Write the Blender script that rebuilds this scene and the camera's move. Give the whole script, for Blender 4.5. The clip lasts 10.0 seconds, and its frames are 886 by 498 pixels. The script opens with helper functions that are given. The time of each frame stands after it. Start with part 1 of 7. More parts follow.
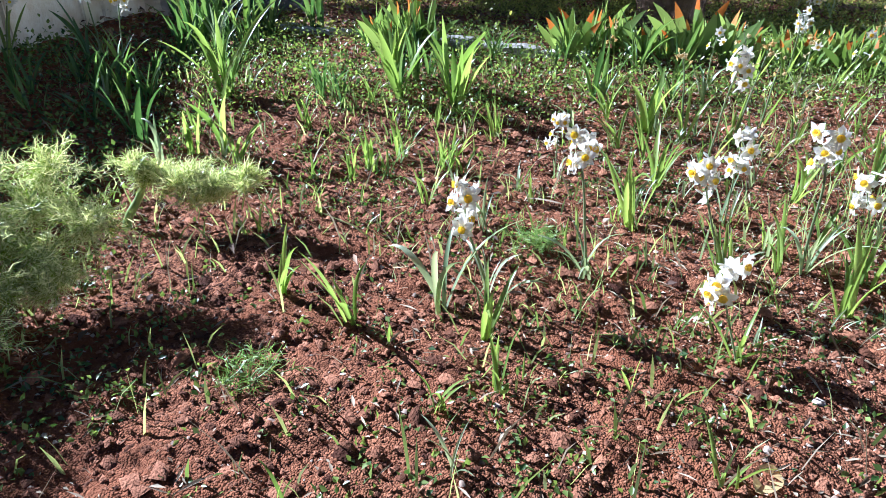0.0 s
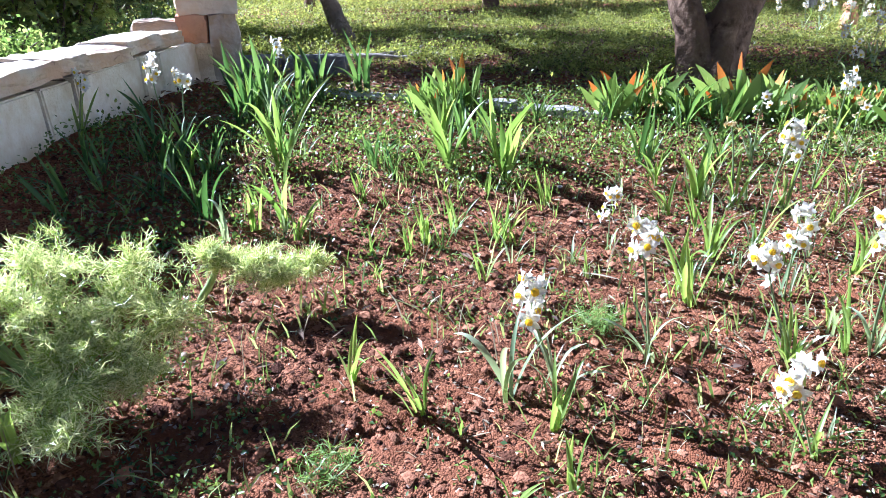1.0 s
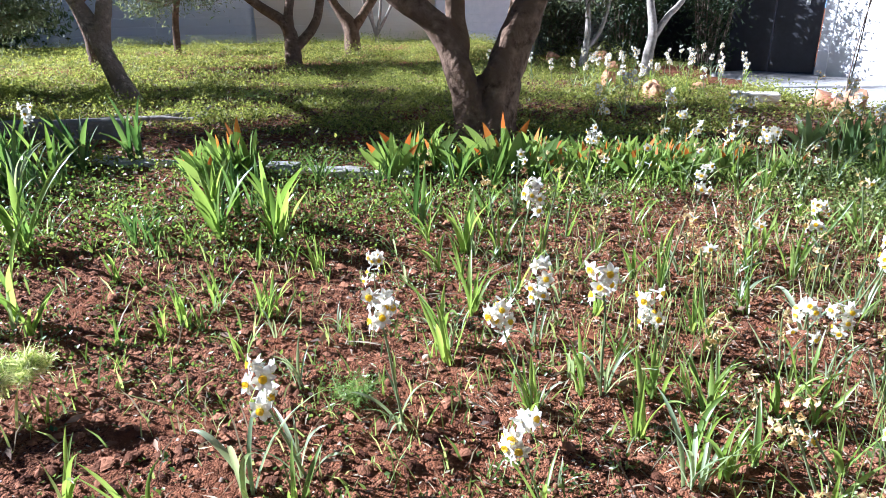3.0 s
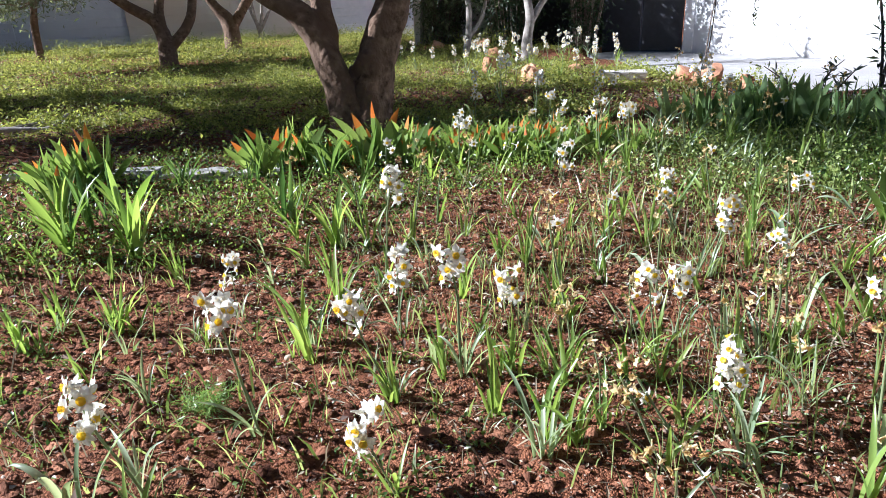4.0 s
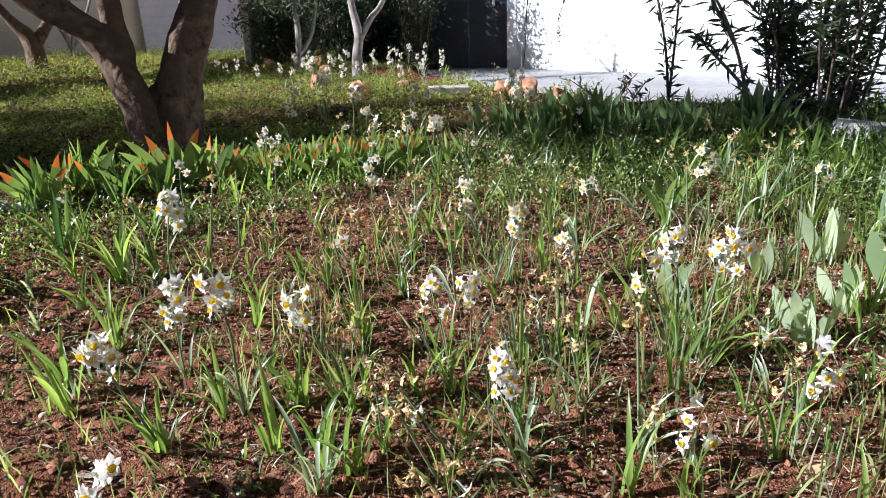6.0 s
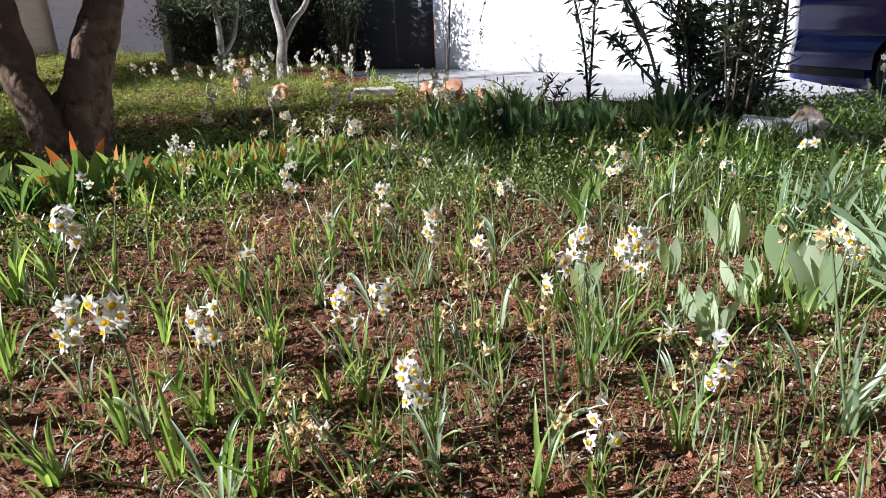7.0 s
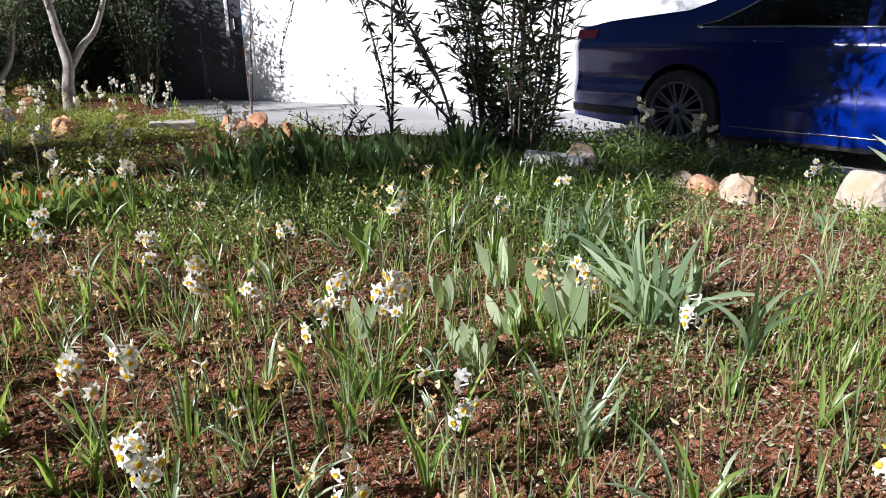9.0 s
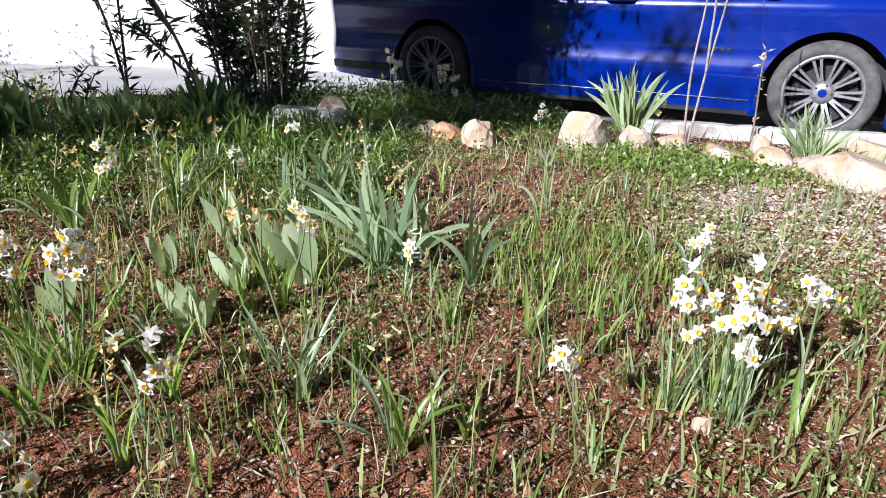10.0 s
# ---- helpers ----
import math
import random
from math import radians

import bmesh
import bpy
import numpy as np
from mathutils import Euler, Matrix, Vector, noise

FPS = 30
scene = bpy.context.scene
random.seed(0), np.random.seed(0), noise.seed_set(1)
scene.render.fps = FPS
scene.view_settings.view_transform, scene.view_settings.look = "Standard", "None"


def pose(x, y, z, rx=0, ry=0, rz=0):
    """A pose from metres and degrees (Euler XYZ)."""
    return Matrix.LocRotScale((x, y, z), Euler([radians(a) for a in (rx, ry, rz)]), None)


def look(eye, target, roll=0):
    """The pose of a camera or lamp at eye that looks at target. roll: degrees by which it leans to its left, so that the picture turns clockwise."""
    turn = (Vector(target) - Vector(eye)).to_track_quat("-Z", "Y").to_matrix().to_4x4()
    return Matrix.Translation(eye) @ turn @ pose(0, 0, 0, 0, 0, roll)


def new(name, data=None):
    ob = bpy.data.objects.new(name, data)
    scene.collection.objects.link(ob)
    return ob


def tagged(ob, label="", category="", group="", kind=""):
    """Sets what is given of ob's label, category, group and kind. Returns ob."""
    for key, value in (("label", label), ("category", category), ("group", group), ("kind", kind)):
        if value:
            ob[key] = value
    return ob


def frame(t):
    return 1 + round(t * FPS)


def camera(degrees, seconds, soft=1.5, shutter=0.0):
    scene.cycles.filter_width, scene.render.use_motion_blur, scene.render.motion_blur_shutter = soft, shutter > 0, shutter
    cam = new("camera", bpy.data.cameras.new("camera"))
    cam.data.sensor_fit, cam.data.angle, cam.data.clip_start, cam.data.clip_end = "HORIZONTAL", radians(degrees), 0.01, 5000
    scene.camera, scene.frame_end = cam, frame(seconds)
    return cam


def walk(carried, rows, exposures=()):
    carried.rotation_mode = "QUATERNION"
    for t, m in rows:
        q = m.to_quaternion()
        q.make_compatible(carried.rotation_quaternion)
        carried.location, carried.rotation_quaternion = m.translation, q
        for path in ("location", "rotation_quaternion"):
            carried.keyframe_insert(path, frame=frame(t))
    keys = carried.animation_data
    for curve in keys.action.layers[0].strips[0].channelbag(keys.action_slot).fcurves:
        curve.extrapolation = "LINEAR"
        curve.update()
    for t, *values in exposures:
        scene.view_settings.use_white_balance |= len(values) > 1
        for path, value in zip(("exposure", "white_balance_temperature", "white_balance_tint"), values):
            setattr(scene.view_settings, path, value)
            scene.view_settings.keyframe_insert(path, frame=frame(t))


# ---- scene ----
cam = camera(68.8, 10.0, soft=0.4)
PATH = [
    (0, (-0.006, 0.155, 0.681), (0.207, 1.913, -0.248), 0.4),
    (0.4, (-0.036, 0.158, 0.74), (0.126, 1.936, -0.162), -1.0),
    (0.5, (-0.041, 0.16, 0.747), (0.094, 1.946, -0.143), -1.8),
    (1, (-0.065, 0.173, 0.788), (0.05, 1.992, -0.034), -1.9),
    (1.5, (-0.102, 0.156, 0.834), (-0.111, 2.019, 0.106), -2.7),
    (2, (-0.061, 0.167, 0.838), (0.026, 2.031, 0.119), -2.9),
    (2.5, (0.041, 0.179, 0.828), (0.412, 2.019, 0.139), -1.6),
    (3, (0.135, 0.178, 0.821), (0.762, 1.947, 0.131), -0.6),
    (3.2, (0.165, 0.172, 0.826), (0.865, 1.907, 0.119), -1.2),
    (4.3, (0.295, 0.136, 0.795), (1.213, 1.765, 0.086), -2.6),
    (4.5, (0.307, 0.136, 0.795), (1.256, 1.75, 0.092), -2.6),
    (5, (0.362, 0.127, 0.787), (1.415, 1.683, 0.101), -2.3),
    (5.2, (0.396, 0.114, 0.785), (1.526, 1.619, 0.106), -2.1),
    (6.3, (0.458, 0.082, 0.779), (1.728, 1.458, 0.077), -2.0),
    (6.5, (0.474, 0.077, 0.782), (1.783, 1.412, 0.072), -2.0),
    (7, (0.504, 0.054, 0.787), (1.874, 1.337, 0.096), -2.1),
    (7.5, (0.521, 0.036, 0.782), (1.918, 1.28, 0.075), -2.0),
    (8, (0.564, 0.004, 0.784), (2.054, 1.142, 0.088), -1.0),
    (8.5, (0.62, -0.051, 0.81), (2.252, 0.927, 0.191), -0.1),
    (9, (0.636, -0.075, 0.817), (2.318, 0.814, 0.2), -0.0),
    (9.5, (0.682, -0.187, 0.787), (2.473, 0.435, 0.15), -0.4),
    (9.7, (0.707, -0.216, 0.765), (2.53, 0.222, 0.075), 0.5),
    (9.8, (0.715, -0.224, 0.757), (2.548, 0.156, 0.06), 0.8),
    (10, (0.728, -0.239, 0.747), (2.577, 0.047, 0.039), 1.2),
]
walk(cam, [(t, look(eye, target, roll)) for t, eye, target, roll in PATH], exposures=[(0.0, 1.70, 4900, 16), (0.5, 2.01, 4900, 17), (1.0, 2.09, 4850, 18), (2.5, 1.88, 4950, 17), (3.2, 1.7, 5200, 16), (4.5, 1.28, 5350, 16), (6.5, 1.05, 5500, 16), (8.0, 0.93, 5600, 16), (9.0, 0.86, 5700, 16), (10.0, 0.92, 5600, 16)]
)

# ---- light ----
SUN_AZ = (-0.80, 0.60)          # towards the sun, on plan
SUN_EL = 29.0
world = bpy.data.worlds.new("sky")
scene.world = world
world.use_nodes = True
wn = world.node_tree
wn.nodes.clear()
sky = wn.nodes.new("ShaderNodeTexSky")
sky.sky_type, sky.sun_disc = "NISHITA", False
sky.air_density, sky.dust_density = 0.2, 0.05
sky.sun_elevation = radians(SUN_EL)
sky.sun_rotation = math.atan2(SUN_AZ[0], SUN_AZ[1])
wbg = wn.nodes.new("ShaderNodeBackground")
wbg.inputs["Strength"].default_value = 0.05
wout = wn.nodes.new("ShaderNodeOutputWorld")
wn.links.new(sky.outputs[0], wbg.inputs["Color"])
wn.links.new(wbg.outputs[0], wout.inputs["Surface"])
sun_data = bpy.data.lights.new("sun", "SUN")
sun_data.energy, sun_data.angle, sun_data.color = 5.0, radians(0.53), (1.0, 0.95, 0.88)
sun = new("sun", sun_data)
sun_dir = Vector((SUN_AZ[0], SUN_AZ[1], 0)).normalized() * math.cos(radians(SUN_EL)) + Vector((0, 0, math.sin(radians(SUN_EL))))
sun.matrix_world = look((0, 0, 20), Vector((0, 0, 20)) - sun_dir)

rng = np.random.default_rng(7)


# ---- materials ----
def mat(name, c1, c2, scale=20.0, rough=0.7, metal=0.0, bump=0.0, bump_scale=0.0, trans=0.0, spec=0.5, c3=None, big=1.5, rand="", coat=0.0, vary=0.5, bdist=0.01, grain=0.0):
    """Two colours mixed by fine noise, a third by coarse noise; rand: 'object' or 'island' shifts the mix from piece to piece."""
    m = bpy.data.materials.new(name)
    m.use_nodes = True
    nt = m.node_tree
    nt.nodes.clear()
    N, L = nt.nodes.new, nt.links.new
    out = N("ShaderNodeOutputMaterial")
    p = N("ShaderNodeBsdfPrincipled")
    tc = N("ShaderNodeTexCoord")
    geo = N("ShaderNodeNewGeometry")
    n1 = N("ShaderNodeTexNoise")
    n1.inputs["Scale"].default_value, n1.inputs["Detail"].default_value, n1.inputs["Roughness"].default_value = scale, 6, 0.65
    L(geo.outputs["Position"], n1.inputs["Vector"])
    ramp = N("ShaderNodeValToRGB")
    ramp.color_ramp.elements[0].position, ramp.color_ramp.elements[1].position = 0.32, 0.68
    ramp.color_ramp.elements[0].color, ramp.color_ramp.elements[1].color = (*c1, 1), (*c2, 1)
    fac = n1.outputs["Fac"]
    if grain:
        # grains of their own shade, each with a rounded top
        vo = N("ShaderNodeTexVoronoi")
        vo.inputs["Scale"].default_value = grain
        L(geo.outputs["Position"], vo.inputs["Vector"])
        sep = N("ShaderNodeSeparateColor")
        L(vo.outputs["Color"], sep.inputs[0])
        gm = N("ShaderNodeMix")
        gm.data_type = "FLOAT"
        gm.inputs[0].default_value = 0.35
        L(fac, gm.inputs[2])
        L(sep.outputs[0], gm.inputs[3])
        fac = gm.outputs[0]
    if rand:
        if rand == "object":
            oi = N("ShaderNodeObjectInfo")
            r = oi.outputs["Random"]
        else:
            r = geo.outputs["Random Per Island"]
        mx = N("ShaderNodeMix")
        mx.data_type = "FLOAT"
        mx.inputs[0].default_value = vary
        L(fac, mx.inputs[2])
        L(r, mx.inputs[3])
        fac = mx.outputs[0]
        ramp.color_ramp.elements[0].position, ramp.color_ramp.elements[1].position = 0.2, 0.8
    L(fac, ramp.inputs["Fac"])
    col = ramp.outputs["Color"]
    if c3:
        n2 = N("ShaderNodeTexNoise")
        n2.inputs["Scale"].default_value, n2.inputs["Detail"].default_value = big, 4
        L(geo.outputs["Position"], n2.inputs["Vector"])
        r2 = N("ShaderNodeValToRGB")
        r2.color_ramp.elements[0].position, r2.color_ramp.elements[1].position = 0.42, 0.62
        L(n2.outputs["Fac"], r2.inputs["Fac"])
        mc = N("ShaderNodeMix")
        mc.data_type = "RGBA"
        L(r2.outputs["Color"], mc.inputs[0])
        L(col, mc.inputs[6])
        mc.inputs[7].default_value = (*c3, 1)
        col = mc.outputs[2]
    L(col, p.inputs["Base Color"])
    p.inputs["Roughness"].default_value = rough
    p.inputs["Metallic"].default_value = metal
    p.inputs["Specular IOR Level"].default_value = spec
    p.inputs["Coat Weight"].default_value = coat
    p.inputs["Coat Roughness"].default_value = 0.04
    if bump:
        n3 = N("ShaderNodeTexNoise")
        n3.inputs["Scale"].default_value, n3.inputs["Detail"].default_value = bump_scale or scale * 2, 5
        L(geo.outputs["Position"], n3.inputs["Vector"])
        b = N("ShaderNodeBump")
        b.inputs["Strength"].default_value, b.inputs["Distance"].default_value = bump, bdist
        hgt = n3.outputs["Fac"]
        if grain:
            ma = N("ShaderNodeMath")
            ma.operation = "MULTIPLY_ADD"
            ma.inputs[1].default_value = -0.35
            L(vo.outputs["Distance"], ma.inputs[0])
            L(hgt, ma.inputs[2])
            hgt = ma.outputs[0]
        L(hgt, b.inputs["Height"])
        L(b.outputs[0], p.inputs["Normal"])
    if trans:
        t = N("ShaderNodeBsdfTranslucent")
        bright = N("ShaderNodeMix")
        bright.data_type, bright.blend_type = "RGBA", "MULTIPLY"
        bright.inputs[0].default_value = 1.0
        L(col, bright.inputs[6])
        bright.inputs[7].default_value = (1.35, 1.3, 0.85, 1) if c1[1] > c1[0] else (1, 0.97, 0.9, 1)
        L(bright.outputs[2], t.inputs["Color"])
        ms = N("ShaderNodeMixShader")
        ms.inputs[0].default_value = trans
        L(p.outputs[0], ms.inputs[1])
        L(t.outputs[0], ms.inputs[2])
        L(ms.outputs[0], out.inputs["Surface"])
    else:
        L(p.outputs[0], out.inputs["Surface"])
    return m


M_SOIL = mat("red_earth", (0.07, 0.026, 0.014), (0.42, 0.18, 0.092), 34, 0.95, bump=1.0, bump_scale=95, c3=(0.25, 0.096, 0.046), big=3.2, spec=0.1, bdist=0.018, grain=310)
M_CLOD = mat("earth_clod", (0.07, 0.027, 0.015), (0.44, 0.20, 0.11), 60, 0.95, bump=0.8, bump_scale=220, rand="island", spec=0.15, vary=0.7)
M_PEBBLE = mat("pebble", (0.14, 0.08, 0.05), (0.58, 0.46, 0.345), 60, 0.85, bump=0.3, rand="island", vary=0.85)
M_GRAVEL = mat("pale_gravel", (0.30, 0.22, 0.155), (0.72, 0.63, 0.51), 60, 0.85, bump=0.3, rand="island", vary=0.8)
M_CLOVER = mat("clover_leaf", (0.13, 0.22, 0.04), (0.34, 0.46, 0.11), 9, 0.35, trans=0.45, rand="island", vary=0.6, spec=0.7)
M_STRAW = mat("straw", (0.24, 0.175, 0.10), (0.52, 0.44, 0.30), 30, 0.8, trans=0.25, rand="island", vary=0.8)
M_STRAP = mat("narcissus_leaf", (0.14, 0.235, 0.045), (0.36, 0.49, 0.12), 26, 0.3, trans=0.5, rand="object", vary=0.7, spec=0.9)
M_STRAP_GREY = mat("narcissus_leaf_bluish", (0.20, 0.28, 0.15), (0.46, 0.54, 0.35), 26, 0.28, trans=0.42, rand="object", vary=0.7, spec=1.0)
# darker copy of the narcissus leaf, standing in for shade
M_STRAP_SHADE = mat("narcissus_leaf_shaded", (0.06, 0.13, 0.035), (0.17, 0.28, 0.075), 26, 0.32, trans=0.42, rand="object", vary=0.7, spec=0.8)
M_THIN = mat("thin_leaf", (0.20, 0.29, 0.07), (0.46, 0.55, 0.22), 26, 0.3, trans=0.5, rand="object", vary=0.7, spec=0.9)
M_STEM = mat("flower_stem", (0.15, 0.20, 0.085), (0.27, 0.32, 0.16), 30, 0.45, trans=0.25, rand="object")
M_IRIS = mat("iris_leaf", (0.16, 0.24, 0.125), (0.38, 0.48, 0.29), 18, 0.34, trans=0.4, rand="object", vary=0.8, spec=0.8)
M_IRIS_GREEN = mat("border_leaf", (0.105, 0.18, 0.035), (0.29, 0.40, 0.11), 18, 0.34, trans=0.42, rand="object", vary=0.8, spec=0.9)
# iris leaf again in darker green, half shade put into the colour
M_IRIS_SHADE = mat("shade_iris_leaf", (0.095, 0.165, 0.055), (0.27, 0.38, 0.17), 18, 0.3, trans=0.45, rand="object", vary=0.7, spec=0.9)
M_IRIS_TIP = mat("withered_tip", (0.55, 0.13, 0.02), (0.75, 0.30, 0.05), 40, 0.6, trans=0.45, rand="object")
M_BROAD = mat("broad_iris_leaf", (0.25, 0.34, 0.16), (0.54, 0.62, 0.40), 22, 0.36, trans=0.42, rand="object", vary=0.8, spec=0.8)
M_PETAL = mat("white_petal", (0.84, 0.83, 0.74), (0.90, 0.90, 0.86), 30, 0.5, trans=0.4)
M_CUP = mat("yellow_cup", (0.93, 0.72, 0.04), (0.95, 0.82, 0.12), 60, 0.45, trans=0.55)
M_FADED = mat("withered_petal", (0.70, 0.47, 0.14), (0.86, 0.74, 0.45), 60, 0.7, trans=0.4, rand="object")
M_WEED = mat("weed_leaf", (0.045, 0.10, 0.02), (0.24, 0.33, 0.075), 9, 0.32, trans=0.42, rand="island", vary=0.75, spec=0.8)
M_MOUND = mat("mound_leaf", (0.075, 0.13, 0.025), (0.38, 0.45, 0.14), 7, 0.35, trans=0.38, rand="island", vary=0.7, spec=0.7)
M_LAWN = mat("lawn_weed", (0.06, 0.10, 0.02), (0.48, 0.51, 0.13), 3.6, 0.5, trans=0.5, rand="island", vary=0.45)
M_BLADE = mat("seedling_blade", (0.15, 0.22, 0.06), (0.48, 0.55, 0.23), 9, 0.32, trans=0.5, rand="island", vary=0.7, spec=0.9)
# threads range to near white: sunlit glints put into the frond colour
M_FENNEL_GLINT = mat("fennel_frond_glint", (0.24, 0.35, 0.035), (0.96, 0.95, 0.60), 9, 0.25, trans=0.34, rand="island", vary=0.75, spec=1.0)
M_FERN = mat("ferny_weed", (0.12, 0.24, 0.05), (0.32, 0.44, 0.13), 9, 0.35, trans=0.4, rand="island", vary=0.6, spec=0.8)
M_LITTER = mat("leaf_litter", (0.07, 0.04, 0.025), (0.36, 0.24, 0.15), 30, 0.85, trans=0.1, rand="island", vary=0.85)
M_FENNEL_STEM = mat("fennel_stem", (0.22, 0.32, 0.09), (0.34, 0.43, 0.16), 30, 0.5, trans=0.15)
M_BARK = mat("olive_bark", (0.06, 0.038, 0.025), (0.32, 0.215, 0.14), 15, 0.95, bump=0.8, bump_scale=26, c3=(0.165, 0.108, 0.07), big=7, spec=0.2, bdist=0.024)
M_BARK_TAN = mat("tan_bark", (0.11, 0.082, 0.06), (0.42, 0.33, 0.25), 22, 0.95, bump=1.0, bump_scale=40, c3=(0.24, 0.18, 0.135), big=7, spec=0.2, bdist=0.03)
M_BARK_PALE = mat("pale_bark", (0.22, 0.19, 0.16), (0.46, 0.42, 0.36), 18, 0.9, bump=0.8, bump_scale=50, spec=0.2)
M_TWIG = mat("twig", (0.10, 0.07, 0.05), (0.26, 0.20, 0.15), 30, 0.9, bump=0.4)
M_TWIG_PALE = mat("bare_stem", (0.20, 0.165, 0.145), (0.40, 0.34, 0.31), 40, 0.8, bump=0.4)
# bush leaf lightened: veiling sun glare put into the colour
M_BUSH_HAZE = mat("hazy_bush_leaf", (0.12, 0.20, 0.05), (0.36, 0.45, 0.15), 6, 0.35, trans=0.58, rand="island", vary=0.7)
M_OLIVE = mat("olive_leaf", (0.08, 0.11, 0.05), (0.25, 0.29, 0.18), 6, 0.5, trans=0.35, rand="island", vary=0.7)
# citrus leaf paled the same way, its colour carrying the glare
M_CITRUS_HAZE = mat("hazy_citrus_leaf", (0.18, 0.26, 0.08), (0.50, 0.56, 0.22), 5, 0.32, trans=0.62, rand="island", vary=0.7, spec=0.8)
M_OLEANDER = mat("oleander_leaf", (0.04, 0.07, 0.028), (0.15, 0.19, 0.09), 7, 0.3, trans=0.18, rand="island", vary=0.7, spec=0.8)
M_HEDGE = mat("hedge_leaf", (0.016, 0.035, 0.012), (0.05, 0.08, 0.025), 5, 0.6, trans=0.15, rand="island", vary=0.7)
M_FRUIT = mat("orange_fruit", (0.75, 0.30, 0.02), (0.85, 0.42, 0.04), 40, 0.45, bump=0.2, bump_scale=250)
M_PLASTER = mat("white_plaster", (0.80, 0.79, 0.76), (0.86, 0.85, 0.83), 14, 0.9, bump=0.25, bump_scale=60, c3=(0.83, 0.82, 0.80), big=0.8)
M_BLOCK = mat("cream_block", (0.78, 0.69, 0.53), (0.92, 0.87, 0.76), 22, 0.95, bump=0.5, bump_scale=90, c3=(0.60, 0.46, 0.28), big=3.6)
M_COPING = mat("coping_stone", (0.60, 0.49, 0.36), (0.84, 0.77, 0.66), 14, 0.9, bump=0.7, bump_scale=40, c3=(0.66, 0.46, 0.29), big=6.0, rand="object", vary=0.3)
# stone greyed down: shade and weak bounce light put into the colour
M_DIMSTONE = mat("dimmed_stone", (0.20, 0.195, 0.18), (0.32, 0.31, 0.29), 20, 0.95, bump=0.6, bump_scale=60, c3=(0.22, 0.2, 0.16), big=4)
M_MORTAR = mat("mortar", (0.10, 0.085, 0.07), (0.18, 0.15, 0.12), 40, 1.0, bump=0.6)
M_FARWALL = mat("cream_grey_block", (0.78, 0.73, 0.62), (0.86, 0.82, 0.72), 6, 0.95, bump=0.3, bump_scale=40, c3=(0.80, 0.70, 0.54), big=0.6)
M_FARWALL_B = mat("pale_render", (0.72, 0.75, 0.79), (0.82, 0.84, 0.87), 6, 0.95, bump=0.2, bump_scale=40, c3=(0.75, 0.76, 0.79), big=0.5)
M_ROCK = mat("limestone_rock", (0.33, 0.26, 0.20), (0.64, 0.56, 0.47), 14, 0.9, bump=0.9, bump_scale=38, c3=(0.44, 0.31, 0.19), big=9, rand="object", vary=0.35)
M_ROCK_RED = mat("rusty_rock", (0.42, 0.17, 0.08), (0.68, 0.42, 0.26), 16, 0.9, bump=0.9, bump_scale=40, c3=(0.60, 0.30, 0.15), big=8, rand="object", vary=0.35)
M_CONCRETE = mat("concrete", (0.30, 0.295, 0.28), (0.42, 0.415, 0.40), 9, 0.95, bump=0.5, bump_scale=120, c3=(0.31, 0.30, 0.29), big=1.3)
M_KERB = mat("pale_kerb", (0.50, 0.48, 0.44), (0.68, 0.66, 0.62), 14, 0.95, bump=0.6, bump_scale=70, c3=(0.50, 0.46, 0.40), big=4)
M_GATE = mat("dark_gate_paint", (0.035, 0.036, 0.042), (0.05, 0.052, 0.06), 12, 0.5, bump=0.1)
# near-black render: the porch's deep shade put into the wall colour
M_PORCH_SHADE = mat("shaded_render", (0.05, 0.045, 0.04), (0.08, 0.075, 0.07), 8, 0.95, bump=0.2)
M_WHITEPAINT = mat("white_paint", (0.74, 0.74, 0.72), (0.80, 0.80, 0.78), 20, 0.6)
M_PAINT = mat("blue_car_paint", (0.0015, 0.016, 0.20), (0.002, 0.021, 0.24), 3, 0.2, metal=0.05, coat=1.0)
M_GLASS_DARK = mat("tinted_glass", (0.003, 0.0035, 0.004), (0.004, 0.0045, 0.005), 3, 0.03, spec=0.5)
M_CHROME = mat("chrome", (0.70, 0.71, 0.72), (0.78, 0.79, 0.80), 10, 0.14, metal=1.0)
M_ALLOY = mat("alloy", (0.20, 0.20, 0.205), (0.34, 0.34, 0.345), 60, 0.42, metal=0.6)
M_TYRE = mat("dusty_tyre", (0.05, 0.047, 0.043), (0.13, 0.122, 0.115), 12, 0.95, bump=0.4, bump_scale=80)
M_BLACK = mat("black_plastic", (0.006, 0.006, 0.007), (0.011, 0.011, 0.012), 40, 0.6)
M_TAIL = mat("red_lamp_lens", (0.30, 0.008, 0.006), (0.40, 0.012, 0.01), 20, 0.12, coat=1.0)


# ---- helpers for meshes ----
def link_mesh(name, verts, faces, material, parent=None, label="", smooth=False):
    me = bpy.data.meshes.new(name)
    me.from_pydata([tuple(v) for v in verts], [], faces)
    me.materials.append(material)
    if smooth:
        me.polygons.foreach_set("use_smooth", [True] * len(me.polygons))
    me.update()
    ob = new(name, me)
    if parent:
        ob.parent = parent
    if label:
        ob["label"] = label
    return ob


def part(name, bm, material, parent=None, label="", smooth=False):
    """One bmesh as one mesh object under a thing or a part."""
    bmesh.ops.recalc_face_normals(bm, faces=bm.faces)
    me = bpy.data.meshes.new(name)
    bm.to_mesh(me)
    bm.free()
    me.materials.append(material)
    if smooth:
        me.polygons.foreach_set("use_smooth", [True] * len(me.polygons))
    ob = new(name, me)
    if parent:
        ob.parent = parent
    if label:
        ob["label"] = label
    return ob


